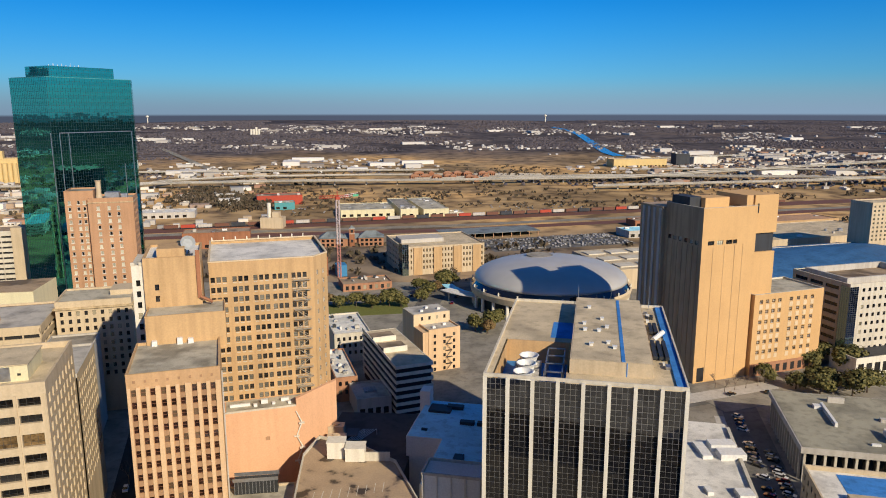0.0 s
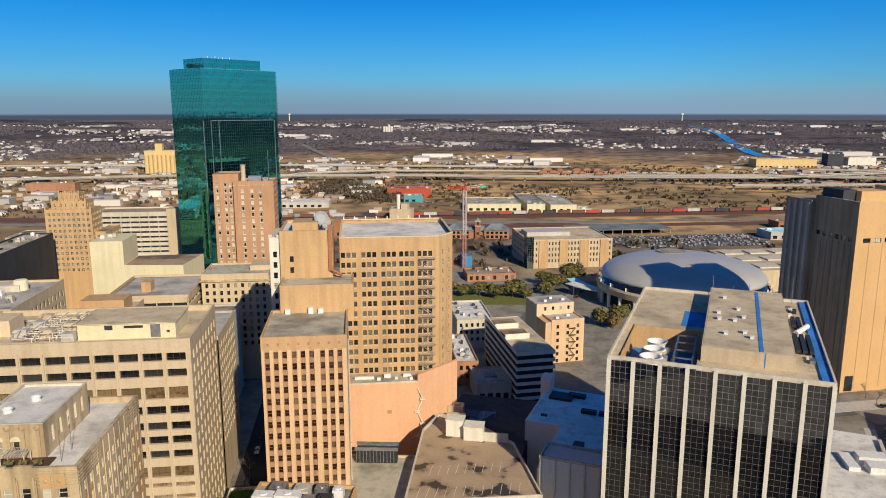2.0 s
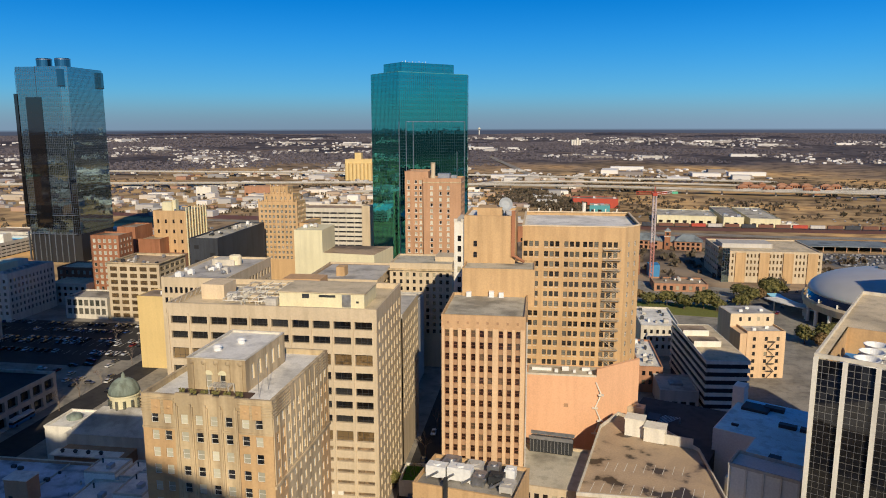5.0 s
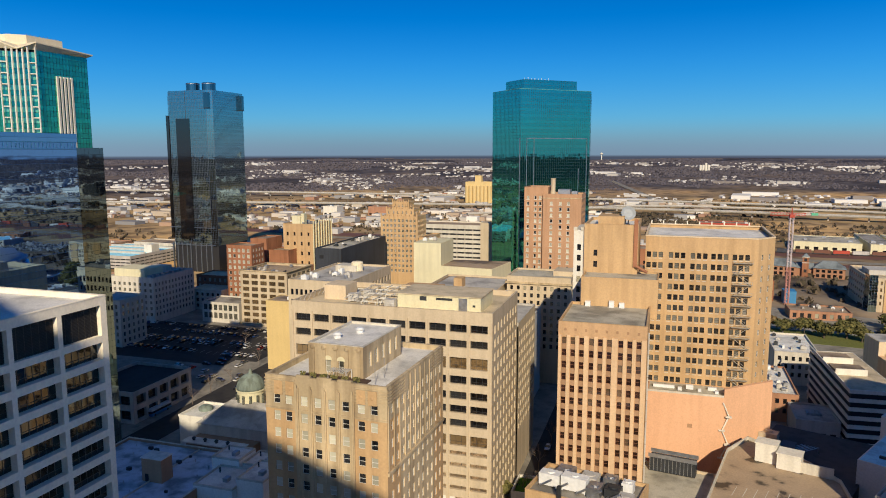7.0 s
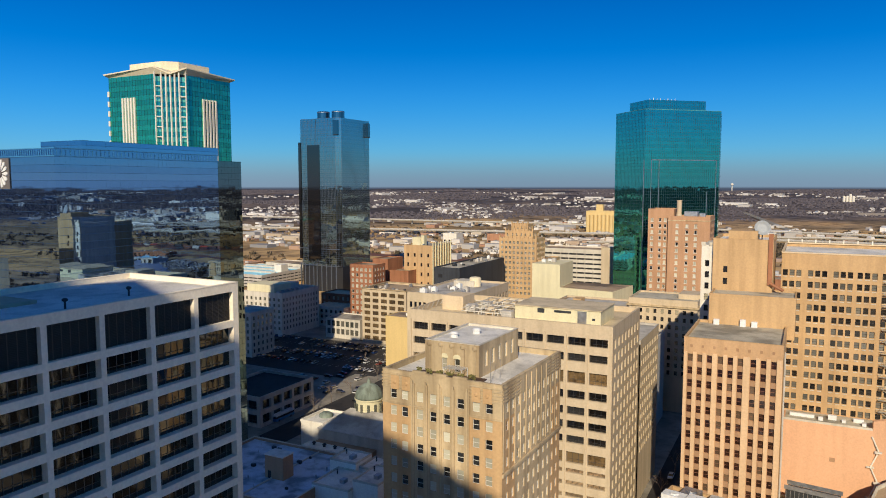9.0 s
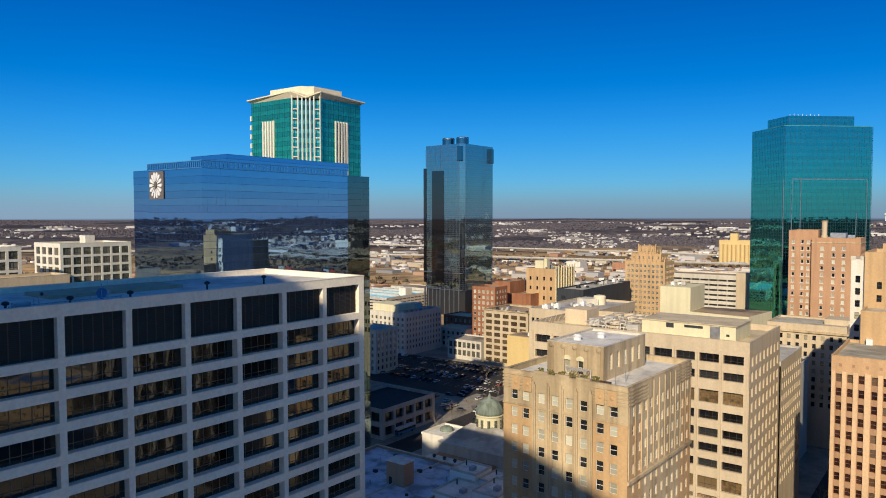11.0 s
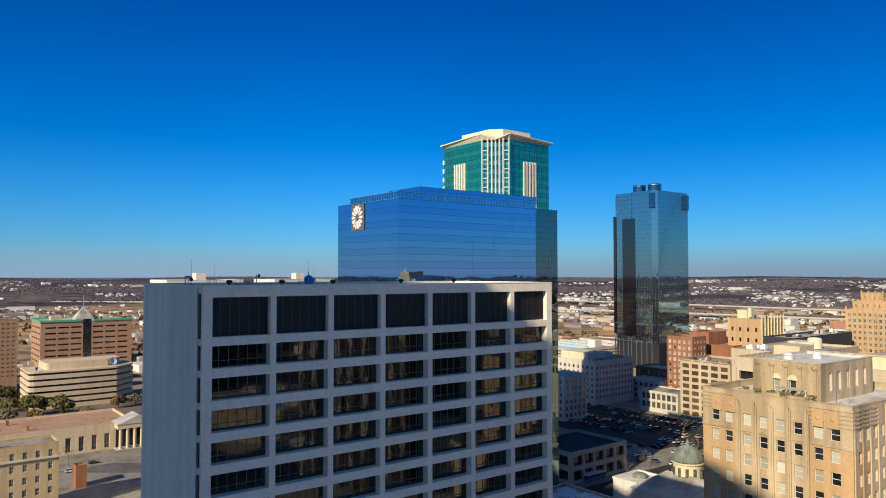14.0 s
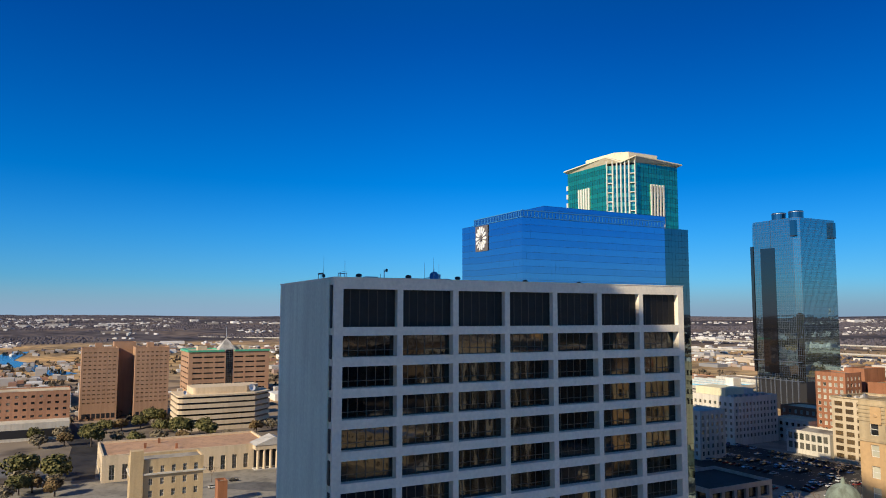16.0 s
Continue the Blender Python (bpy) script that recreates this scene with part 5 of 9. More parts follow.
def blue_tower():
    b = thing("blue_glass_office", "blue mirror-glass office block with a white flower emblem", "office building", -199.3, 63.0, 107)
    # local x runs along the long face towards the far end, local y away
    L, d, h = 56.8, 27.6, 110.1
    g = Geo()
    g.box(0.3, 0.3, 0, L - 0.3, d - 0.3, h - 0.3)
    g.box(-0.1 + 0.4, d - 0.4, 0, L - 0.3, d + 8, 106.3)
    g.box(L - 0.4, 3.4, 0, L + 13.6, d, 106.3)
    part("core", g, M["dark_gap"], b)
    curtain(b, (0, 0), 0, L, 0, h, 1.5, 2.05, M["blue_glass"], M["blue_bar"], 0.0003, 0.04, uprights=False, band=M["blue_band"], side=0.012)
    curtain(b, (0, d), 270, d, 0, h, 1.5, 2.05, M["blue_glass"], M["blue_bar"], 0.0003, 0.04, uprights=False, band=M["blue_band"], side=0.012)
    curtain(b, (L, 0), 90, 3.0, 0, h, 1.5, 2.05, M["blue_glass"], M["blue_bar"], 0.0003, 0.04, uprights=False, band=M["blue_band"], side=0.012)
    curtain(b, (L, 3), 0, 14.0, 0, 108.6, 1.5, 2.05, M["smoke_glass"], M["mullion_dark"], 0.0006, 0.03, uprights=False)
    curtain(b, (L + 14.0, 3), 90, d - 3, 0, 108.6, 1.5, 2.05, M["smoke_glass"], M["mullion_dark"], 0.0006, 0.03, uprights=False)
    curtain(b, (0.2, d + 8.0), 270, 8.0, 0, 108.4, 1.5, 2.05, M["blue_glass"], M["blue_bar"], 0.0003, 0.04, uprights=False, band=M["blue_band"], side=0.012)
    g = Geo()
    g.ring(0, 0, L, d, 0.4, h, h + 0.25)
    part("coping", g, M["blue_paint"], b)
    g = Geo()
    g.box(5, 5, h - 0.4, L - 3, d - 5, h + 0.3)
    part("roof", g, M["roof_grey"], b)
    for a in ((11.6, 5, 0, L - 6.1), (11.6, d - 5, 270, d - 10), (L + 5.5, 5, 90, d - 10)):
        curtain(b, (a[0], a[1]), a[2], a[3], h + 0.2, h + 2.8, 1.5, 1.3, M["blue_glass"], M["blue_bar"], 0.0003, 0.04, uprights=False, band=M["blue_band"], side=0.012)
    g = Geo()
    g.box(11.9, 5.3, h - 2.0, L + 5.2, d - 5.3, h + 2.7)
    part("crown_core", g, M["roof_grey"], b)
    g = Geo()
    for i in range(30):
        y = 0.5 + i * (d - 1) / 29
        g.box(-0.17, y, h - 1.6, -0.1, y + 0.12, h - 0.2)
    for i in range(44):
        x = 0.6 + i * (L - 1.2) / 43
        g.box(x, -0.17, h - 1.6, x + 0.12, -0.1, h - 0.2)
    part("crown_louvre", g, M["blue_paint"], b, kind="stuff")
    g = Geo()
    g.sweep(0, 0, L, d, [(-0.14, h - 1.9), (-0.14, h - 1.75), (0.02, h - 1.75), (0.02, h - 1.9)])
    part("crown_rail", g, M["blue_paint"], b)
    for z in (h - 20.0, h - 32.5):
        g = Geo()
        g.sweep(0, 0, L, d, [(-0.1, z), (-0.1, z + 0.12), (0.02, z + 0.12), (0.02, z)])
        part("floor_line", g, M["blue_band"], b)
    # flower emblem: twelve pale petals on a bronze square
    e = thing("flower_emblem", "white petal emblem on a bronze panel high on a wall", "emblem")
    e.matrix_basis = b.matrix_basis @ pose(-0.25, d - 5.2, h - 6.3, 0, 0, 270)
    g = Geo()
    g.box(-3.7, -0.05, -4.1, 3.7, 0.15, 4.1)
    plate = part("panel", g, M["emblem_grey"], e)
    for i in range(14):
        a = 2 * math.pi * i / 14
        g = Geo()
        q = [(1.0, -0.08), (2.6, -0.44), (3.1, -0.28), (3.25, 0.0), (3.1, 0.28), (2.6, 0.44), (1.0, 0.08)]
        pts = [(c * math.cos(a) - s * math.sin(a), (c * math.sin(a) + s * math.cos(a)) * 1.2) for c, s in q]
        g.prism(pts, 0.05, 0.3)
        for k, (x, y, z) in enumerate(g.v):
            g.v[k] = (x, -z, y)
        part("petal", g, M["white_metal"], plate)
    g = Geo()
    g.tube((0, 0, 0), (0, -0.35, 0), 0.7, n=16)
    part("emblem_eye", g, M["emblem_grey"], plate)


blue_tower()


def white_cap_tower():
    b = thing("green_glass_tower", "green glass tower with vertical white fins under a broad white cap", "skyscraper", -282.2, 133.4, 107)
    # local x along one face, local y along the other
    w, d, h = 33.6, 36.0, 145.8
    c = 8.6
    g = Geo()
    g.prism([(0.5, c + 0.7), (c + 0.7, 0.5), (w - 0.3, 0.5), (w - 0.3, d - 0.3), (0.5, d - 0.3)], 0, h)
    part("core", g, M["dark_gap"], b)
    for o, a, L in (((c, 0), 0, w - c), ((0, d), 270, d - c), ((w, 0), 90, d), ((w, d), 180, w)):
        curtain(b, o, a, L, 0, h, 1.6, 2.05, M["green_glass"], M["mullion_dark"], 0.003, 0.04, band=M["green_band"])
    # glazed corner bay with open balconies at its edges and tall fins before it
    bay = c * 2 ** 0.5
    curtain(b, (0, c), 315, bay, 0, h - 1, 1.9, 2.05, M["green_pale"], M["mullion_dark"], 0.004, 0.05, band=M["green_band"])

    def on_bay(u, out):
        r = 0.5 ** 0.5
        return (r * u - r * out, c - r * u - r * out)

    for k in range(14):
        for u0, u1 in ((0.0, 2.6), (bay - 2.6, bay)):
            g = Geo()
            z = h - 5.2 - k * 4.1
            g.prism([on_bay(u0, 1.5), on_bay(u1, 1.5), on_bay(u1, 0), on_bay(u0, 0)][::1], z, z + 0.4)
            part("balcony_slab", g, M["white_pier"], b)
    for u in (0.1, 2.6, 4.4, 6.1, 7.8, 9.5, bay - 0.1):
        g = Geo()
        x, y = on_bay(u, 1.6)
        s = 0.24 if 1 < u < bay - 1 else 0.2
        g.box(x - s, y - s, 0, x + s, y + s, h + 0.6)
        part("corner_fin", g, M["white_pier"], b)
    for i in range(5):
        g = Geo()
        x = 17.6 + i * 1.75
        g.box(x - 0.42, -0.6, 60, x + 0.42, 0.1, h - 9)
        part("fin", g, M["white_pier"], b)
        g = Geo()
        y = 20.5 + i * 1.75
        g.box(-0.6, y - 0.42, 60, 0.1, y + 0.42, h - 9)
        part("fin", g, M["white_pier"], b)
    for k in range(11):
        g = Geo()
        z = h - 8 - k * 4.1
        g.box(-0.5, d - 0.4, z, 0.9, d + 0.5, z + 2.2)
        part("edge_balcony", g, M["white_pier"], b)
    # broad thin cap that splays out to the corners, folded over the bay, with a smaller block on it
    g = Geo()
    lo = [(0, c), (4.5, 4.5), (c, 0), (w, 0), (w, d), (0, d)]
    hi = [(-1.8, c - 1.2), (2.6, 2.6), (c - 1.2, -1.8), (w + 1.5, -1.8), (w + 1.5, d + 1.0), (-1.8, d + 1.0)]
    up = [2.3, -0.3, 2.3, 0.8, 0.8, 0.8]
    n = len(lo)
    g.v += [(x, y, h - 0.1) for x, y in lo] + [(x, y, h + q) for (x, y), q in zip(hi, up)] + [(x, y, h + q + 0.45) for (x, y), q in zip(hi, up)]
    for i in range(n):
        j = (i + 1) % n
        g.f += [(i, j, n + j, n + i), (n + i, n + j, 2 * n + j, 2 * n + i)]
    # the top folds up to a ridge round the block
    g.v += [(6.0, 10.5, h + 3.0), (8.2, 8.2, h + 2.2), (10.5, 6.0, h + 3.0), (w - 6, 6.0, h + 2.6), (w - 6, d - 6, h + 2.6), (6.0, d - 6, h + 2.6)]
    for i in range(n):
        j = (i + 1) % n
        g.f.append((2 * n + i, 2 * n + j, 3 * n + j, 3 * n + i))
    g.f += [tuple(3 * n + i for i in range(n)), tuple(reversed(range(n)))]
    g.k = [0] * len(g.f)
    part("cap", g, M["cap_cream"], b)
    g = Geo()
    g.prism([(6.0, 10.5), (10.5, 6.0), (w - 6, 6.0), (w - 6, d - 6), (6.0, d - 6)], h + 2.0, h + 6.0)
    part("cap_block", g, M["cap_cream"], b)
    g = Geo()
    g.box(9.5, 12, h + 6.0, w - 9, d - 9, h + 6.5)
    part("cap_deck", g, M["roof_pale"], b)
    for i in range(8):
        g = Geo()
        g.tube((12 + i * 2, 7.5, h + 6.0), (12 + i * 2, 7.5, h + 6.8), 0.08)
        part("lightning_rod", g, M["steel"], b)


white_cap_tower()


def pinwheel_tower():
    b = thing("grey_glass_tower", "faceted grey mirror-glass tower with round tanks on its roof", "skyscraper", -574.0, 394.0, 17)
    h = 161.3
    # stepped, faceted plan
    poly = [(0, 5), (5, 0), (22, 0), (23.5, -1.5), (45, -1.5), (49, 2.5), (49, 49), (45, 53), (5, 53), (0, 48)]
    g = Geo()
    g.prism([(26 + (x - 26) * 0.985, 24 + (y - 24) * 0.985) for x, y in poly], 0, h - 0.2)
    part("core", g, M["dark_gap"], b)
    for (x0, y0), (x1, y1) in zip(poly, poly[1:] + poly[:1]):
        L, a = math.hypot(x1 - x0, y1 - y0), math.degrees(math.atan2(y1 - y0, x1 - x0))
        top = h - 3.5 if y0 < 1 and x1 < 22 or x0 < 1 else h
        curtain(b, (x0, y0), a, L, 24, top, 1.6, 2.0, M["steel_glass"], M["mullion"], 0.0008, 0.07, band=M["steel_band"])
    # dark slots and projecting corner boxes
    for x0, x1, z0, z1 in ((13.0, 27.0, 30, 137), (1.0, 3.9, 30, 140)):
        g = Geo()
        g.box(x0, -1.9 if x0 > 4 else 0.2, z0, x1, 0.2 if x0 > 4 else 3.0, z1)
        part("dark_bay", g, M["tint_glass"], b)
    for x, y in ((43.6, -3.2), (47.6, 43.0)):
        g = Geo()
        g.box(x, y, 146, x + 4.4, y + 3.4, 159)
        part("corner_box", g, M["smoke_glass"], b)
        g = Geo()
        g.box(x - 0.1, y - 0.1, 145.4, x + 4.5, y + 3.5, 146)
        part("box_foot", g, M["dark_gap"], b)
    # pillars and base
    for z in (24.2, 40.0):
        g = Geo()
        g.box(1.0, -1.75, z, 48.0, 0.2, z + 0.5)
        part("ledge", g, M["mullion"], b)
    for x in (2, 7, 12, 17, 22, 27.5, 33, 38.5, 44):
        g = Geo()
        g.box(x, -1.9 if x > 20 else -0.4, 0, x + 0.9, 1.0, 26)
        part("pillar", g, M["mullion"], b)
    for i, (x, y) in enumerate(((21, 14), (37, 15))):
        t = thing("roof_tank", "round grey tank on a tower roof", "tank", group="tanks on the grey tower")
        t.matrix_basis = b.matrix_basis @ pose(x, y, h - 0.2)
        g = Geo()
        g.lathe([(6.0, 0), (6.0, 7.4), (5.7, 7.8)], 24)
        part("drum", g, M["smoke_glass"], t)
        g = Geo()
        g.lathe([(6.15, 6.7), (6.15, 7.1)], 24)
        part("rim", g, M["steel"], t)


pinwheel_tower()


# ---- the rest of the town, block by block
def levels(top, fl, n, wh):
    """n window bands of height wh, the highest with its head at top."""
    return sorted((top - i * fl - wh, top - i * fl) for i in range(n))


def block(name, label, category, x, y, ang, w, d, h, wall, deck, front=None, right=None, left=None, glass="win_dark", trim="frame_dark", style="pane",
          lift=0.7, rim=None, depth=0.3, roofed=True):
    """A flat-roofed building. front, right and left: (columns, window width, bands) or None for a blank wall."""
    b = thing(name, label, category, x, y, ang)
    for spec, o, a, L in ((front, (0, 0), 0, w), (right, (w, 0), 90, d), (None, (w, d), 180, w), (left, (0, d), 270, d)):
        if spec:
            cols, ww, bands = spec
            facade(b, o, a, L, 0, h, even(cols, 0.7, L - 0.7, ww), [v for v in bands if v[0] > 0.3], depth, M[wall], M[glass], M[trim], style)
        else:
            blank(b, o, a, L, 0, h, M[wall])
    if roofed:
        roof(b, w, d, h, M[deck], M[rim or wall], lift)
    return b


def roof_kit(b, spots, z, seed=1):
    """Air handlers, ducts and vents set out on a roof, each a part of its building."""
    rnd = random.Random(seed)
    for x, y, w, d, h in spots:
        g = Geo()
        g.box(x, y, z + 0.35, x + w, y + d, z + h)
        g.box(x + 0.1, y + 0.1, z, x + 0.4, y + d - 0.1, z + 0.35)
        g.box(x + w - 0.4, y + 0.1, z, x + w - 0.1, y + d - 0.1, z + 0.35)
        if w > 1.4:
            g.lathe([(min(w, d) * 0.32, z + h), (min(w, d) * 0.32, z + h + 0.3)], 12, 0, x + w / 2, y + d / 2)
        part("air_handler" if w > 1.4 else "roof_vent", g, M[rnd.choice(("steel", "pale_concrete", "white_metal", "dark_metal"))], b)


def scatter_kit(b, w, d, z, n, seed, big=2.6):
    rnd = random.Random(seed)
    roof_kit(b, [(1.2 + rnd.random() * max(w - 5, 0.5), 1.2 + rnd.random() * max(d - 5, 0.5), rnd.uniform(0.8, big), rnd.uniform(0.8, big), rnd.uniform(0.8, 2.2)) for _ in range(n)], z, seed)


# a tall unseen tower, sunward, inferred from the shade over the grid office
block("tall_office_tower", "tall pale stone office tower on the sunny side", "skyscraper", -44.0, -105.7, -11.5, 109, 30, 168.0, "white_stone", "roof_pale")
# lower block added out of view to shape the edge of that shade
block("tower_shoulder", "unseen pale stone shoulder added to shape the tower's shade", "tower wing", -87.2, -96.9, -11.5, 44.0, 30, 154.0, "white_stone", "roof_pale")
# plain town blocks added out of view, to be mirrored in the glass towers
for x, y, w, d, h, m in ((70, 20, 40, 34, 34, "tan_brick"), (120, 60, 46, 40, 52, "cream_concrete"), (130, -10, 40, 36, 26, "red_brick"), (190, 20, 50, 44, 64, "white_stone"), (180, 90, 44, 40, 30, "brown_brick"), (250, 60, 48, 48, 46, "charcoal"), (260, -20, 60, 50, 38, "pale_concrete"),
                         (90, -80, 44, 40, 22, "rose_brick"), (160, -90, 50, 40, 44, "pale_concrete"), (250, -110, 60, 50, 58, "tan_brick"), (330, 20, 60, 60, 50, "white_stone"), (330, 110, 60, 50, 34, "red_brick"), (420, 60, 70, 60, 42, "cream_concrete"), (420, -80, 70, 60, 60, "grey_panel"), (300, 235, 70, 60, 44, "charcoal"), (390, 310, 80, 60, 50, "brown_brick"), (480, 420, 80, 60, 46, "charcoal")):
    b = block("town_block", "plain office block added out of view for the glass to mirror", "office building", x, y, 17, w, d, h, m, "roof_pale", left=(1, d - 5, levels(h - 2, 7.6, int(h / 8), 2.6)), glass="win_dark", style="bay9")
    tagged(b, group="downtown blocks")


# a broad pale roof added out of view: bounces light, shows in mirror glass
b = block("low_parking_deck", "low tan block added out of view, its pale roof bouncing light", "parking garage", -42, -45, 0, 110, 110, 10, "cream_concrete", "roof_white")

# -- windowless tan tower with its lower wing
def tan_tower():
    b = thing("tan_tower", "windowless tan stucco tower with dark bronze side and grooved front", "tower", 119.0, 323.0, 20)
    w, d, h = 31.0, 27.0, 84.4
    band = [(66.9, 68.9)]
    front = facade(b, (0, 0), 0, w, 0, h, [(3.4, 7.0), (8.6, 12.2), (13.8, 17.4), (17.8, 20.2)], band, 0.5, M["tower_stucco"], M["win_mixed"], M["frame_dark"], "bay3")
    facade(b, (0, d), 270, d, 0, h, even(6, 1.5, d - 1.5, 2.6), band, 0.5, M["brown_panel"], M["win_mixed"], M["frame_dark"], "bay3")
    blank(b, (w, 0), 90, d, 0, h, M["tower_stucco"])
    blank(b, (w, d), 180, w, 0, h, M["bronze_panel"])
    for x in (6.4, 12.9, 18.9, 23.6):
        g = Geo()
        g.box(x, -0.12, 2, x + 0.35, 0.0, 66.4)
        part("groove_strip", g, M["hotel_brick"], front)
    for i in range(7):
        g = Geo()
        y = 2.5 + i * 3.7
        g.box(-0.25, y, 2, 0, y + 0.4, 66.0)
        part("side_fin", g, M["brown_panel"], b)
    g = Geo()
    g.box(2.0, -0.1, 0.5, 6.0, 0.02, 7.5)
    part("doorway", g, M["dark_gap"], b)
    roof(b, w, d, h, M["roof_pale"], M["white_stone"], 1.2, 0.5)
    g = Geo()
    g.box(8, 9, h - 1.2, 22, 20, h + 3.4)
    part("penthouse", g, M["tower_stucco"], b)
    g = Geo()
    g.box(1.5, 12, h - 1.2, 8, 25, h + 3.8)
    part("plant_screen", g, M["charcoal"], b)
    # taller shaft at the right, with a dark loggia
    g = Geo()
    g.box(w + 0.004, 2, 0, w + 14.2, d - 2, 61.4)
    g.box(w + 0.004, 2, 70.6, w + 14.2, d - 2, 89.0)
    g.box(w + 0.004, d - 6, 61.4, w + 14.2, d - 2, 70.6)
    part("shaft", g, M["tower_stucco"], b)
    g = Geo()
    g.box(w + 0.1, 3.4, 61.4, w + 14.0, d - 6.1, 70.6)
    part("loggia", g, M["charcoal"], b)
    g = Geo()
    g.box(w - 4, 3, h - 1.2, w - 0.004, d - 3, 89.0)
    part("shaft_side", g, M["tower_stucco"], b)
    g = Geo()
    g.box(w + 1.6, 1.9, 80.5, w + 2.6, 2.0, 85.0)
    part("slot", g, M["dark_gap"], b)
    # grey ribbed slab at the back
    g = Geo()
    g.box(-2.0, d + 0.004, 0, 14, d + 18, 82.0)
    part("rear_slab", g, M["brown_panel"], b)
    for i in range(4):
        g = Geo()
        y = d + 1.0 + i * 4.4
        g.box(-2.5, y, 0, -2.0, y + 1.6, 81.0)
        part("rib", g, M["pale_concrete"], b)
    k = thing("tan_wing", "tan stucco wing with square windows and pale panels", "office wing")
    k.matrix_basis = b.matrix_basis @ pose(w + 0.8, -2.0, 0)
    us = even(4, 2.2, 17.5, 2.0) + even(4, 20.5, 38.5, 2.0)
    vs = levels(38.4, 5.1, 6, 1.9)
    face = facade(k, (0, 0), 0, 43.5, 0, 41.2, us, vs, 0.35, M["tower_stucco"], M["win_brown"], M["frame_white"], "pair")
    pg = Geo()
    pg.box(0, -0.06, 0, 2.0, 0.0, 2.3)
    pm = pg.mesh("panel", [M["cream_band"]])
    for i, (u0, _) in enumerate(us):
        for j, (v0, _) in enumerate(vs):
            o = part("panel", pm, None, face)
            o.matrix_basis = pose(u0, 0, v0 - 2.75)
    blank(k, (43.5, 0), 90, 26, 0, 41.2, M["tower_stucco"])
    blank(k, (43.5, 26), 180, 43.5, 0, 41.2, M["tower_stucco"])
    blank(k, (0, 3.9), 270, 3.9, 0, 41.2, M["tower_stucco"])
    roof(k, 43.5, 26, 41.2, M["roof_green"], M["white_stone"], 0.8)
    g = Geo()
    g.box(0, -0.5, 0, 43.5, 0.0, 6.2)
    part("plinth", g, M["rose_brick"], k)
    for i in range(9):
        g = Geo()
        g.box(2 + i * 4.7, -0.56, 1.0, 4.4 + i * 4.7, -0.5, 4.8)
        part("arch_opening", g, M["dark_gap"], k)


tan_tower()


def corner_office():
    b = thing("corner_office", "cream office block with a blue glass corner and small windows", "office building", 203.0, 346.0, 17)
    w, d, h = 60.0, 38.0, 43.0
    blank(b, (w, 0), 90, d, 0, h, M["cream_concrete"])
    blank(b, (w, d), 180, w, 0, h, M["cream_concrete"])
    facade(b, (0, 0), 0, w, 0, h, even(14, 7.0, w - 1, 1.7), levels(40.5, 4.4, 9, 1.9), 0.35, M["white_stone"], M["win_dark"], M["frame_dark"], "pane")
    facade(b, (0, d), 270, d, 0, h, even(3, 1.0, d - 6, 8.6), levels(40.5, 4.4, 9, 1.9), 0.5, M["cream_concrete"], M["win_black"], M["frame_dark"], "bay3")
    curtain(b, (-0.12, 5.5), 270, 5.5, 0, h - 1.5, 1.3, 1.1, M["blue_glass"], M["mullion"], 0.004)
    curtain(b, (-0.12, -0.12), 0, 5.5, 0, h - 1.5, 1.3, 1.1, M["blue_glass"], M["mullion"], 0.004)
    roof(b, w, d, h, M["roof_brown"], M["white_stone"], 1.6, 0.5)
    g = Geo()
    g.ring(4, 6, w - 4, d - 4, 1.2, h - 1.6, h + 1.6)
    part("plant_screen", g, M["pale_concrete"], b)


corner_office()
c = block("lattice_hall", "white framed low hall with a dark roof", "hall", 201, 331, 17, 48, 16, 9.5, "white_pier", "charcoal", front=(9, 3.6, [(1.5, 6.5)]), glass="win_black")
c = block("far_office", "cream office block with many windows", "office building", 356, 588, 17, 42, 22, 53, "cream_concrete", "roof_pale", front=(9, 2.0, levels(50.5, 3.5, 9, 1.7)), glass="win_grey")


def convention_hall():
    b = thing("convention_hall", "huge low convention hall with a curved roof painted in blue shade", "convention hall", 196, 458, 17)
    w, d = 190, 110
    g = Geo()
    g.box(0, 0, 0, w, d, 14)
    part("wall", g, M["pale_concrete"], b)
    # the roof's shade is put into its navy colour
    g = Geo()
    n = 16
    for i in range(n):
        a0, a1 = i / n, (i + 1) / n
        z0, z1 = 14 + 6 * math.sin(math.pi * a0), 14 + 6 * math.sin(math.pi * a1)
        g.quad((-2, d * a0, z0), (w + 2, d * a0, z0), (w + 2, d * a1, z1), (-2, d * a1, z1))
        g.quad((-2, d * a0, 14), (-2, d * a0, z0), (-2, d * a1, z1), (-2, d * a1, 14))
    part("roof", g, M["roof_shade_navy"], b)
    for i in (0, 5):
        g = Geo()
        g.box(-2, d * i / 6 - 0.5, 14, w + 2, d * i / 6 + 0.5, 14.6 + 6 * math.sin(math.pi * i / 6))
        part("roof_seam", g, M["roof_silver"], b)
    c = thing("exhibition_hall", "long low exhibition hall with a tan flat roof", "hall", 128, 505, 17)
    g = Geo()
    g.box(0, 0, 0, 66, 75, 15)
    part("wall", g, M["cream_concrete"], c)
    g = Geo()
    g.box(0.5, 0.5, 15, 65.5, 74.5, 15.1)
    part("roof", g, M["roof_pale"], c)
    for i in range(9):
        g = Geo()
        g.box(4 + (i % 3) * 20, 6 + (i // 3) * 24, 15.1, 19 + (i % 3) * 20, 18 + (i // 3) * 24, 16.0)
        part("skylight", g, M["white_stone"], c)


convention_hall()


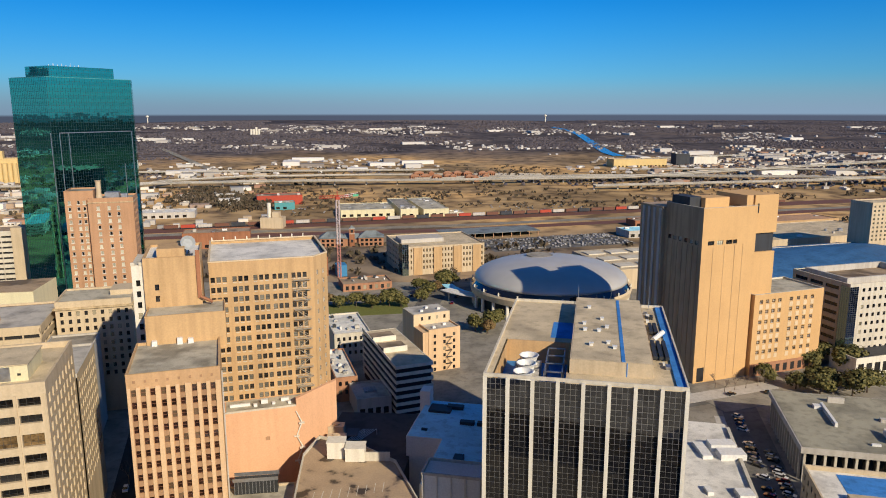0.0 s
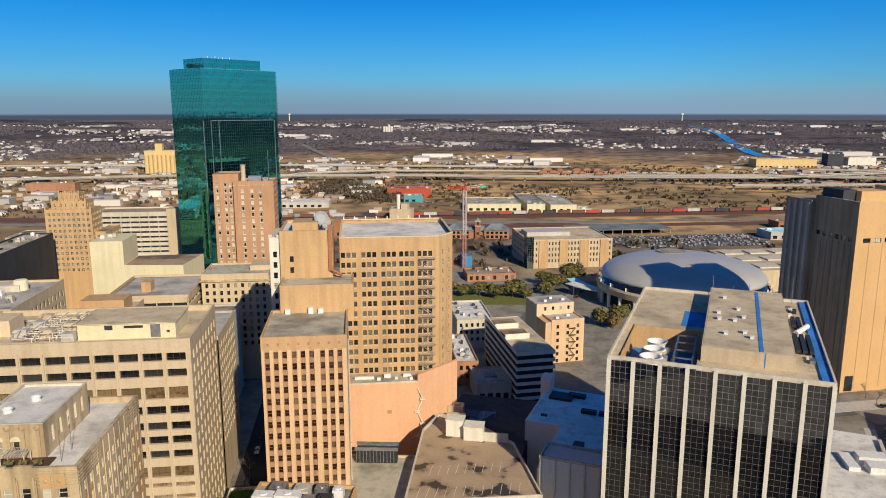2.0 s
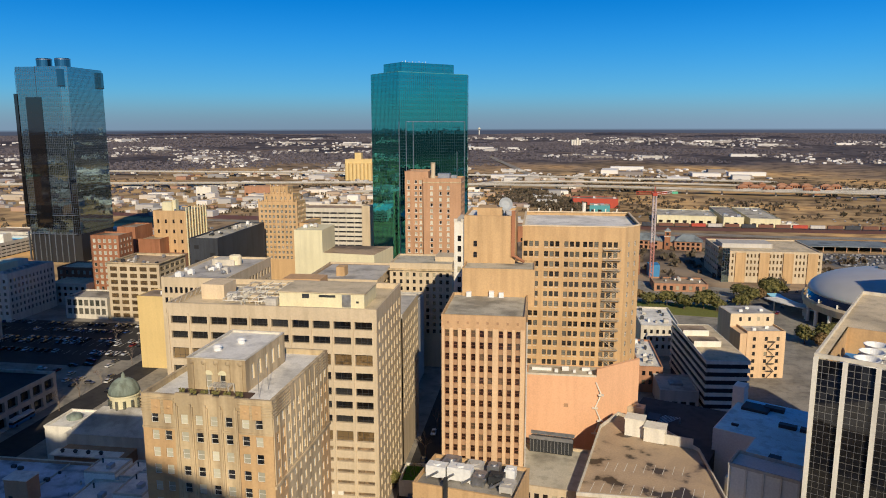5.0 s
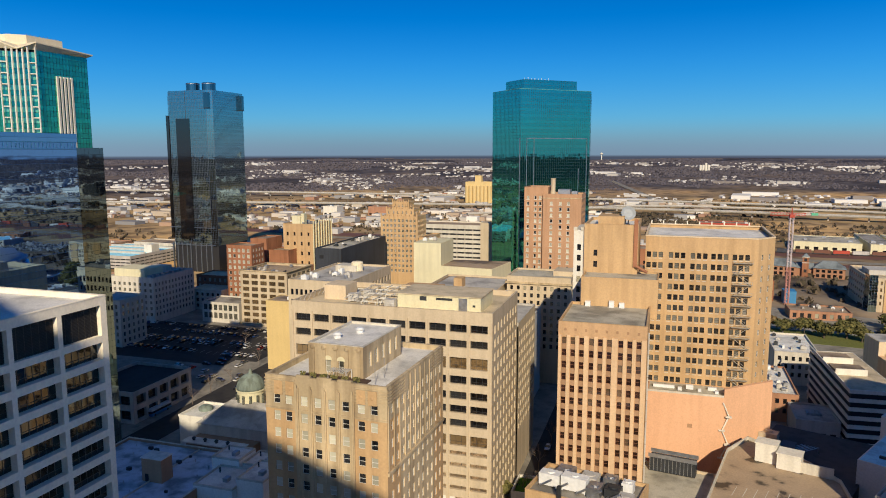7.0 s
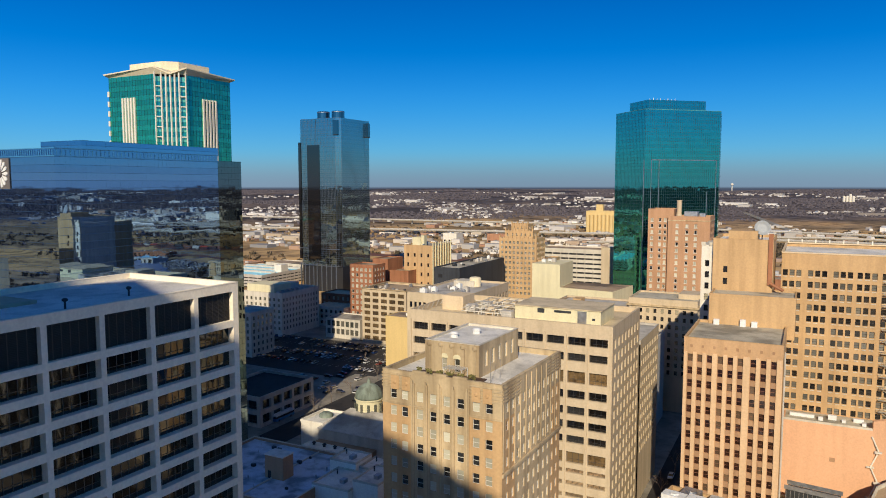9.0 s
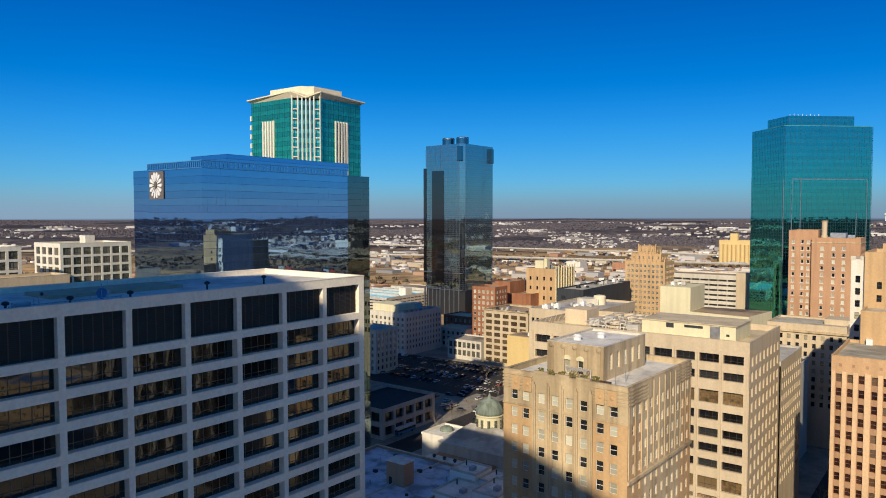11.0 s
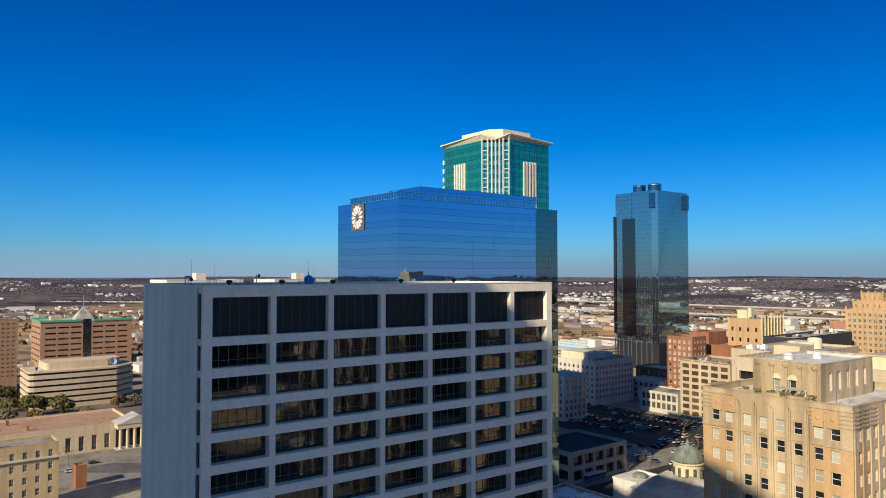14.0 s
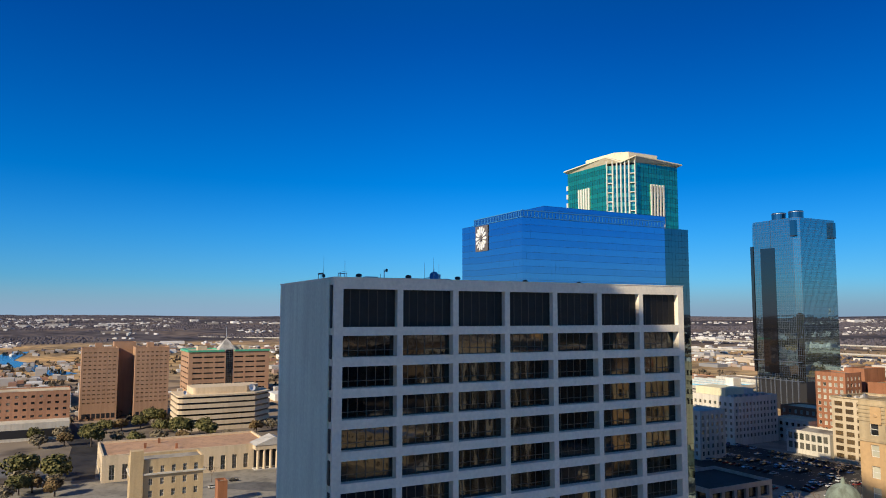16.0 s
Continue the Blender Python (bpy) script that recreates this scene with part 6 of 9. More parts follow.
# -- the domed arena
def arena():
    b = thing("arena", "round arena with a grey dome and concrete ring on columns", "arena", 72, 470, 0)
    R = 54.0
    g = Geo()
    g.lathe([(R - 8, 0), (R - 8, 9)], 48)
    part("base_wall", g, M["dark_gap"], b)
    g = Geo()
    g.lathe([(R - 3.5, 8.5), (R - 1.0, 9.5), (R, 13.2), (R - 0.6, 14.6)], 72)
    part("ring_beam", g, M["cream_concrete"], b)
    g = Geo()
    g.lathe([(R - 0.9, 14.6), (R - 3.2, 18.2)], 72)
    part("clerestory", g, M["win_black"], b)
    g = Geo()
    prof = [((R - 3.0) * math.cos(radians(a)), 18.0 + 13.5 * math.sin(radians(a))) for a in range(0, 90, 6)]
    g.lathe(prof + [(0.4, 31.5)], 96)
    ob = part("dome_roof", g, M["dome_skin"], b)
    for p in ob.data.polygons:
        p.use_smooth = True
    for i in range(28):
        a = 2 * math.pi * i / 28
        g = Geo()
        x, y = (R - 2.5) * math.cos(a), (R - 2.5) * math.sin(a)
        g.tube((x, y, 0), (x, y, 9.2), 1.1, n=8)
        part("column", g, M["white_pier"], b)
    for i in range(24):
        a = 2 * math.pi * i / 24
        g = Geo()
        x, y = (R - 0.9) * math.cos(a), (R - 0.9) * math.sin(a)
        g.box(x - 0.4, y - 0.4, 14.4, x + 0.4, y + 0.4, 16.6)
        part("ring_block", g, M["white_pier"], b)
    g = Geo()
    g.lathe([(9, 29.0), (9, 31.6)], 24, 0, -6, 10)
    part("roof_drum", g, M["roof_grey"], b)
    c = thing("entrance_canopy", "sweeping pale canopy beside the arena", "canopy", 2, 470, 17)
    g = Geo()
    n = 14
    for i in range(n):
        a0, a1 = radians(200 + i * 8), radians(208 + i * 8)
        for rr, z0, z1 in ((0, 7, 7.6),):
            q = [(60 + 66 * math.cos(t), 30 + 66 * math.sin(t)) for t in (a0, a1)] + [(60 + 57 * math.cos(t), 30 + 57 * math.sin(t)) for t in (a1, a0)]
            g.prism(q, z0, z1)
    part("slab", g, M["roof_white"], c)
    # extra lower ring: the canopy's shaded side, painted blue
    g = Geo()
    for i in range(9):
        a0, a1 = radians(176 + i * 8), radians(184 + i * 8)
        g.prism([(69 + 62 * math.cos(t), 30 + 62 * math.sin(t)) for t in (a0, a1)] + [(69 + 54 * math.cos(t), 30 + 54 * math.sin(t)) for t in (a1, a0)], 4.0, 4.5)
    part("shade_slab", g, M["roof_shade_blue"], c)
    for i in range(6):
        a = radians(204 + i * 20)
        g = Geo()
        g.tube((60 + 62 * math.cos(a), 30 + 62 * math.sin(a), 0), (60 + 62 * math.cos(a), 30 + 62 * math.sin(a), 7), 0.4)
        part("column", g, M["white_pier"], c)


arena()

# -- parking garage with stone front, behind the park
b = block("stone_garage", "tan stone parking garage with a glass stair corner", "parking garage", -32, 551, 17, 68.5, 58, 23.0, "cream_concrete", "roof_pale", front=(26, 1.2, levels(21.0, 4.6, 4, 2.6)), left=(10, 3.6, levels(20.5, 4.6, 5, 2.0)), glass="win_brown", trim="frame_white")
for k in range(4):
    g = Geo()
    x = 9 + k * 16.5
    g.box(x, -0.8, 0, x + 7.0, 0.0, 22.0)
    part("pilaster_bay", g, M["tan_brick"], b)
curtain(b, (-0.1, 12), 270, 12, 0, 25, 1.6, 1.9, M["steel_glass"], M["mullion"], 0.004)
curtain(b, (-0.1, -0.1), 0, 5, 0, 25, 1.6, 1.9, M["steel_glass"], M["mullion"], 0.004)
g = Geo()
g.box(4, 20, 22.3, 40, 40, 25.5)
part("stair_core", g, M["pale_concrete"], b)

# -- peach brick walk-up with fire escape, striped garage and low roofs
b = block("peach_walk_up", "peach brick walk-up with a zigzag fire escape", "apartment building", -7.2, 338, 25, 17.3, 26, 22.0, "pale_peach", "roof_silver", front=(3, 1.4, levels(19.4, 3.45, 6, 1.8)), left=(4, 1.2, levels(19.4, 3.45, 6, 1.8)))
for i in range(5):
    g = Geo()
    z = 17.4 - i * 3.45
    g.box(9.2, -1.2, z, 12.6, -0.02, z + 0.12)
    g.tube((9.4 if i % 2 else 12.4, -0.7, z), (12.4 if i % 2 else 9.4, -0.7, z - 3.4), 0.12, n=4)
    part("fire_escape_flight", g, M["dark_metal"], b)
g = Geo()
g.box(-3.0, 12, 0, 17.2, 27, 27.0)
part("upper_block", g, M["cream_band"], b)
g = Geo()
g.box(-2.7, 12.3, 27.0, 16.9, 26.7, 27.1)
part("upper_roof", g, M["roof_silver"], b)
for i in range(4):
    g = Geo()
    g.box(1.0 + i * 4.2, 11.95, 23.6, 2.2 + i * 4.2, 12.0, 25.4)
    part("upper_window", g, M["win_dark"], b)
g = Geo()
g.box(-3.0, 0.3, 0, -0.004, 11.9, 21.0)
part("side_block", g, M["pale_peach"], b)
for x, y, z in ((2, 15, 27.1), (7, 20, 27.1), (12, 16, 27.1), (4, 4, 21.3), (11, 7, 21.3)):
    g = Geo()
    g.box(x, y, z, x + 1.6, y + 1.2, z + 1.1)
    part("roof_unit", g, M["white_metal"], b)


def striped_garage():
    b = thing("striped_garage", "parking garage with white bands and open dark decks", "parking garage", -20.0, 285.0, 22)
    w, d, n = 17.0, 52.0, 7
    # solid near-black fill in place of the shade between the decks
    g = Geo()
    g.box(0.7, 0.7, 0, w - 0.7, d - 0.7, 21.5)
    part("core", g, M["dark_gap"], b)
    for i in range(n):
        z = 1.6 + i * 3.3
        g = Geo()
        skew = 0.0
        g.box(0, 0, z, w, 0.3, z + 1.5)
        g.box(w - 0.3, 0.3, z, w, d, z + 1.5)
        g.v += [(0, 0.3, z), (0.3, 0.3, z), (0.3, d, z + 2.2), (0, d, z + 2.2), (0, 0.3, z + 1.5), (0.3, 0.3, z + 1.5), (0.3, d, z + 3.7), (0, d, z + 3.7)]
        q = len(g.v) - 8
        g.f += [(q, q + 4, q + 7, q + 3), (q + 1, q + 2, q + 6, q + 5), (q + 4, q + 5, q + 6, q + 7), (q, q + 1, q + 5, q + 4)]
        g.k += [0] * 4
        g.box(0.3, d - 0.3, z, w - 0.3, d, z + 1.5)
        part("parapet_band", g, M["white_pier"], b)
    g = Geo()
    g.box(0.3, 0.3, 22.4, w - 0.3, d - 0.3, 22.8)
    part("top_deck", g, M["roof_pale"], b)
    for y in (18, 34):
        g = Geo()
        g.box(0.4, y, 22.8, w - 5.5, y + 0.4, 25.2)
        part("ramp_wall", g, M["white_pier"], b)
        g = Geo()
        g.box(0.4, y + 0.4, 22.8, w - 5.5, y + 9, 24.6)
        part("upper_ramp", g, M["roof_brown"], b)


striped_garage()
b = block("corner_store", "low stone commercial block with a cluttered white roof", "commercial building", -56, 352, 17, 19, 38, 15.5, "white_stone", "roof_white", front=(6, 1.3, levels(13.5, 3.8, 3, 2.0)), right=(9, 1.2, levels(13.5, 3.8, 3, 2.0)))
scatter_kit(b, 19, 38, 14.8, 9, 21)
b = block("brick_row", "low brick shop row with roof units", "shops", -48, 301, 17, 10, 40, 11.5, "rose_brick", "roof_white", front=(3, 1.4, levels(9.5, 4.0, 2, 2.0)), right=(8, 1.4, levels(9.5, 4.0, 2, 2.0)))
scatter_kit(b, 10, 40, 10.8, 10, 22, 2.2)
b = block("round_roof_shop", "low shop with a grey roof and skylight", "shop", -36.5, 284, 17, 15, 20, 8.5, "pale_concrete", "roof_silver", front=(4, 2.2, [(1, 4)]))
g = Geo()
for i in range(5):
    g.box(5 + i * 1.1, 8, 7.8, 5.9 + i * 1.1, 13, 8.6)
part("skylight", g, M["steel"], b)

# -- white-walled block, its wide pale roof coloured blue for shade, and the parking deck
b = thing("blue_roof_block", "windowless block with a broad white roof, shade painted blue", "commercial building", -12.5, 222.5, -12)
g = Geo()
g.box(0, 0, 0, 30, 31, 21.6)
g.box(12.0, -30, 0, 30, 0.0, 21.6)
part("wall", g, M["grey_panel"], b)
g = Geo()
g.box(0.4, 0.4, 21.6, 29.6, 30.6, 21.7)
g.box(12.4, -29.6, 21.604, 29.6, 0.4, 21.704)
part("roof", g, M["roof_shade_blue"], b)
for x, y, w, d, h in ((3, 20, 8, 6, 0.9), (9, 24, 6, 2.5, 1.2), (16, 12, 5, 2, 1.2), (22, 12, 5, 2, 1.2), (19, -20, 3, 8, 1.6), (4, 5, 2, 1, 0.6)):
    g = Geo()
    g.box(x, y, 21.7, x + w, y + d, 21.7 + h)
    part("roof_unit", g, M["dark_metal"], b)
g = Geo()
g.box(-1.5, 26, 0, 2.2, 31.5, 27.0)
part("stair_tower", g, M["grey_panel"], b)
b = thing("finned_annex", "pale concrete annex with vertical fins", "annex", -6.1, 187.8, -12)
g = Geo()
g.box(0, 0, 0, 17.0, 9.0, 26.4)
part("wall", g, M["grey_panel"], b)
for i in range(5):
    g = Geo()
    g.box(i * 4.1, -0.35, 0, i * 4.1 + 0.5, 0, 26.6)
    part("fin", g, M["white_pier"], b)
g = Geo()
g.ring(-0.2, -0.2, 17.2, 9.2, 0.5, 26.4, 27.2)
part("parapet", g, M["white_stone"], b)


def parking_deck():
    b = thing("parking_deck", "rooftop parking deck with stained brown paving and painted bays", "parking deck", -44.8, 211.5, 0)
    top = [(0, 0), (4.0, -44), (40.0, -34), (30, -4.5), (17.0, 7.0), (3, 13)]
    g = Geo()
    g.prism([(x * 0.98 + 0.3, y * 0.98 - 0.3) for x, y in top], 0, 19.4)
    part("wall", g, M["cream_concrete"], b)
    g = Geo()
    g.prism(top, 19.4, 20.0)
    deck = part("deck", g, M["wet_deck"], b)
    for (x0, y0), (x1, y1) in zip(top, top[1:] + top[:1]):
        g = Geo()
        L = math.hypot(x1 - x0, y1 - y0)
        ux, uy = (x1 - x0) / L, (y1 - y0) / L
        g.prism([(x0, y0), (x1, y1), (x1 - uy * 0.4, y1 + ux * 0.4), (x0 - uy * 0.4, y0 + ux * 0.4)], 20.0, 21.0)
        part("parapet", g, M["white_stone"], b)
    for i in range(12):
        g = Geo()
        x, y = 6.5 + i * 2.45, -40.5 + i * 0.72
        g.box(x, y, 20.004, x + 0.14, y + 5.5, 20.02)
        part("bay_line", g, M["line_paint"], deck)
        if i < 9:
            g = Geo()
            g.box(x + 1, y + 13, 20.004, x + 1.14, y + 18.5, 20.02)
            part("bay_line", g, M["line_paint"], deck)
    for x, y, w, d, h in ((8, -2, 5.5, 4.5, 5.2), (14.0, -4, 6.0, 5.0, 4.2)):
        g = Geo()
        g.box(x, y, 20.02, x + w, y + d, 20.02 + h)
        g.prism([(x - 0.2, y - 0.2), (x + w + 0.2, y - 0.2), (x + w + 0.2, y + d + 0.2), (x - 0.2, y + d + 0.2)], 20.02 + h, 20.4 + h)
        part("stair_house", g, M["white_pier"], b)
    g = Geo()
    g.box(20, -3.5, 20.02, 28, -3.0, 23.0)
    part("ramp_wall", g, M["white_stone"], b)
    # dark service roof behind, with air-conditioning plant
    k = thing("service_roof", "dark low service roof with tan ventilation plant", "service building", -42, 222, 0)
    g = Geo()
    g.prism([(0, 4), (13.5, -3), (29, -14), (34, 34), (3, 36)], 0, 14.5)
    part("roof", g, M["roof_tar"], k)
    g = Geo()
    for i in range(6):
        g.tube((8.5 + i * 0.9, 8.0, 16.4), (13.5 + i * 0.9, 17.0, 16.4), 0.13, n=5)
    for x, y in ((9, 9), (13, 9), (13.5, 16.5), (18, 16.5)):
        g.box(x, y, 14.5, x + 0.3, y + 0.3, 16.4)
    part("pipe_rack", g, M["steel"], k)
    for x, y, w, d, h, m in ((1.5, 12, 5.5, 4.0, 5.0, "cream_concrete"), (2.0, 4.5, 6.5, 4.5, 4.2, "cream_concrete"), (8.0, 11, 4.0, 6.0, 2.2, "dark_metal"), (0.5, 0.8, 4.2, 3.0, 2.6, "steel"), (5.5, 1.0, 3.5, 3.0, 2.2, "white_metal")):
        g = Geo()
        g.box(x, y, 14.5, x + w, y + d, 14.5 + h)
        if m == "cream_concrete":
            g.lathe([(1.2, 14.5 + h), (1.2, 15.0 + h)], 12, 0, x + w / 2, y + d / 2)
        part("ventilation_unit", g, M[m], k)
    # olive flat roof and a cooling unit under the orange wall
    k = thing("olive_roof_block", "low block with an olive flat roof and a large cooling unit", "commercial building", -62, 171, 8)
    facade(k, (0, 0), 0, 21, 0, 17.5, even(8, 1, 20, 1.3), levels(15.5, 3.8, 4, 1.9), 0.3, M["cream_concrete"], M["win_dark"], M["frame_dark"], "pane")
    blank(k, (21, 0), 90, 26, 0, 17.5, M["cream_concrete"])
    blank(k, (21, 26), 180, 21, 0, 17.5, M["cream_concrete"])
    blank(k, (0, 26), 270, 26, 0, 17.5, M["cream_concrete"])
    roof(k, 21, 26, 17.5, M["roof_green"], M["cream_concrete"], 0.6)
    g = Geo()
    g.box(3.5, 21.5, 17.2, 16.0, 25.0, 21.2)
    unit = part("cooling_unit", g, M["dark_metal"], k)
    for i in range(12):
        g = Geo()
        g.box(3.6 + i * 1.03, 21.4, 17.4, 3.75 + i * 1.03, 21.5, 21.0)
        part("slat", g, M["steel"], unit)
    g = Geo()
    for y in (21.3, 25.1):
        g.box(3.2, y, 21.2, 16.3, y + 0.12, 22.3)
    part("guard_rail", g, M["steel"], k)


parking_deck()


def club_building():
    b = thing("club_building", "old tan brick building crowded with roof plant", "club building", -74.0, 141.0, 6)
    w, d, h = 25.0, 16.0, 29.0
    facade(b, (0, 0), 0, w, 0, h, even(5, 1, w - 1, 2.6), levels(25.5, 5.2, 4, 3.6), 0.4, M["tan_brick"], M["win_blind"], M["frame_white"], "bay3")
    facade(b, (0, d), 270, d, 0, h, even(3, 1, d - 1, 2.6), levels(25.5, 5.2, 4, 3.6), 0.4, M["tan_brick"], M["win_blind"], M["frame_white"], "bay3")
    blank(b, (w, 0), 90, d, 0, h, M["tan_brick"])
    blank(b, (w, d), 180, w, 0, h, M["tan_brick"])
    roof(b, w, d, h, M["roof_grey"], M["tan_brick"], 0.8)
    roof_kit(b, [(1.5, 5, 5.0, 3.0, 3.2), (7.0, 5, 6.0, 3.0, 3.6), (13.5, 4, 3.0, 4.0, 2.6), (17, 6, 3.5, 3.5, 2.2), (20.5, 3, 3.2, 4.5, 1.8), (4, 10, 4, 4, 2.4), (10, 10, 4, 4, 2.0), (15.5, 10.5, 3, 3, 2.6), (20, 10, 2.6, 2.6, 2.6)], h - 0.8, 5)
    g = Geo()
    for x in (2, 6, 11, 14, 18):
        g.tube((x, 4.2, h - 0.5), (x + 3, 4.2, h + 1.6), 0.28)
        g.tube((x, 4.2, h - 0.5), (x, 9.0, h - 0.3), 0.28)
    part("duct_run", g, M["steel"], b)
    g = Geo()
    g.box(8.2, -1.2, 0, 9.0, -0.3, h + 3)
    part("flue", g, M["dark_metal"], b)
    k = thing("court_garden", "small green court garden with a white wall", "garden", -99, 181, 17)
    g = Geo()
    g.box(0, 0, 0, 7, 11, 4.4)
    part("lawn", g, M["turf"], k)
    g = Geo()
    g.ring(-0.6, -0.6, 7.6, 11.6, 0.5, 0, 5.2)
    part("wall", g, M["white_pier"], k)


club_building()
b = block("white_annex", "small white flat-roofed annex", "annex", -119, 160, 17, 11, 8, 8.0, "white_pier", "roof_white")


# ---- the older blocks beyond the cream office
b = block("stone_office", "cream stone office with paired windows and a flat grey roof", "office building", -197.5, 184.2, 17, 24.6, 42, 60.0, "cream_concrete", "roof_silver", front=(12, 1.1, levels(56.5, 3.9, 4, 2.2)), right=(13, 1.6, levels(56.5, 3.9, 4, 2.4)))
g = Geo()
g.box(6.5, 27, 59.3, 15.5, 34, 61.6)
part("lift_house", g, M["white_stone"], b)
g = Geo()
g.lathe([(2.4, 59.3), (2.4, 62.6), (2.0, 63.0), (0.1, 63.3)], 18, 0, 14.8, 30)
part("roof_tank", g, M["cap_cream"], b)
scatter_kit(b, 22, 24, 59.3, 9, 35)

b = block("square_window_office", "cream concrete office with large square brown windows", "office building", -351.7, 288.7, 17, 32.4, 31.2, 34.5, "cream_concrete", "roof_brown", front=(5, 4.4, levels(32.6, 4.0, 8, 2.5)), right=(5, 4.4, levels(32.6, 4.0, 8, 2.5)), glass="win_brown", style="bay4")
g = Geo()
g.ring(-0.7, -0.7, 33.1, 31.9, 1.3, 34.62, 35.2)
part("cornice", g, M["hotel_stone"], b)
scatter_kit(b, 32, 31, 33.8, 10, 31)
b = block("low_bank", "two-storey grey stone bank front", "bank", -381, 281.5, 17, 27, 20, 13.0, "white_stone", "roof_grey", front=(7, 2.6, levels(11.5, 5.2, 2, 3.6)), glass="win_grey", style="bay3")

b = block("charcoal_block", "windowless charcoal clad block with a cluttered roof", "office building", -285.3, 287.4, 17, 16.0, 65.7, 53.8, "charcoal", "roof_green")
for z, x in ((48, 2.5), (40, 2.5), (44, 11.5), (36, 11.5), (30, 2.5)):
    g = Geo()
    g.box(x, -0.08, z, x + 2.6, 0.0, z + 2.0)
    part("vent_panel", g, M["dark_gap"], b)
scatter_kit(b, 16, 65, 53.1, 14, 33)


def stepped_hotel():
    b = thing("stepped_hotel", "stepped art deco brick hotel tower with setbacks and pinnacles", "hotel", -299.4, 362.3, 17)
    tiers = ((0, 0, 25.8, 16.5, 65.9), (3.2, 2.0, 22.6, 14.5, 70.5), (7.0, 3.5, 18.8, 13.0, 75.0))
    vs = levels(63.8, 3.3, 11, 1.75)
    x0, y0, x1, y1, z = tiers[0]
    facade(b, (0, 0), 0, 25.8, 0, z, even(9, 0.8, 25, 1.45), vs, 0.3, M["tan_brick"], M["win_grey"], M["frame_white"], "pair")
    facade(b, (25.8, 0), 90, 16.5, 0, z, even(6, 0.6, 16, 1.45), vs, 0.3, M["tan_brick"], M["win_grey"], M["frame_white"], "pair")
    blank(b, (25.8, 16.5), 180, 25.8, 0, z, M["tan_brick"])
    blank(b, (0, 16.5), 270, 16.5, 0, z, M["tan_brick"])
    for i, (x0, y0, x1, y1, z) in enumerate(tiers[1:]):
        lo = tiers[i][4] - 0.4
        for o, a, L in (((x0, y0), 0, x1 - x0), ((x1, y0), 90, y1 - y0)):
            facade(b, o, a, L, lo, z, even(max(3, int(L / 2.8)), 0.5, L - 0.5, 1.4), [(z - 3.4, z - 1.5)], 0.3, M["tan_brick"], M["win_grey"], M["frame_white"], "pair")
        blank(b, (x1, y1), 180, x1 - x0, lo, z, M["tan_brick"])
        blank(b, (x0, y1), 270, y1 - y0, lo, z, M["tan_brick"])
    for x0, y0, x1, y1, z in tiers:
        g = Geo()
        g.box(x0 + 0.3, y0 + 0.3, z - 0.5, x1 - 0.3, y1 - 0.3, z - 0.1)
        part("roof", g, M["roof_brown"], b)
        for i in range(10):
            g = Geo()
            x = x0 + i * (x1 - x0 - 0.8) / 9
            g.box(x, y0 - 0.15, z - 3, x + 0.8, y0 + 0.6, z + (1.5 if i % 3 == 0 else 0.7))
            part("pinnacle", g, M["tan_brick"], b)
    # lower shoulder wing
    k = thing("stepped_hotel_wing", "lower brick wing of a stepped hotel", "hotel wing")
    k.matrix_basis = b.matrix_basis @ pose(25.9, 3.0, 0)
    facade(k, (0, 0), 0, 6.0, 0, 52, even(2, 0.4, 5.6, 1.4), levels(50, 3.3, 9, 1.75), 0.3, M["tan_brick"], M["win_grey"], M["frame_white"], "pair")
    facade(k, (6.0, 0), 90, 26, 0, 52, even(9, 0.6, 25.4, 1.4), levels(50, 3.3, 9, 1.75), 0.3, M["tan_brick"], M["win_grey"], M["frame_white"], "pair")
    blank(k, (6, 26), 180, 6, 0, 52, M["tan_brick"])
    roof(k, 6, 26, 52, M["roof_brown"], M["tan_brick"], 0.5)


stepped_hotel()


def banded_garage(name, label, x, y, ang, w, d, h, n, wall="white_stone"):
    b = thing(name, label, "parking garage", x, y, ang)
    fl = h / n
    # dark box stands in for the shade behind the open bands
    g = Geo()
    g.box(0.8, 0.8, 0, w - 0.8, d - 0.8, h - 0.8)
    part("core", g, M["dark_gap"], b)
    for i in range(n):
        g = Geo()
        z = (i + 1) * fl - fl * 0.62
        g.box(0, 0, z, w, d, z + fl * 0.62)
        part("deck_band", g, M[wall], b)
    for i in range(int(w / 6) + 1):
        g = Geo()
        xx = min(i * w / int(w / 6), w - 0.5)
        g.box(xx, 0.1, 0, xx + 0.5, 0.7, h)
        part("column", g, M[wall], b)
    for i in range(int(d / 6) + 1):
        g = Geo()
        yy = min(i * d / int(d / 6), d - 0.5)
        g.box(w - 0.7, yy, 0, w - 0.1, yy + 0.5, h)
        part("column", g, M[wall], b)
    g = Geo()
    g.box(0.3, 0.3, h, w - 0.3, d - 0.3, h + 0.05)
    part("top_deck", g, M["roof_brown"], b)
    g = Geo()
    g.ring(0, 0, w, d, 0.3, h, h + 1.0)
    part("parapet", g, M[wall], b)
    return b


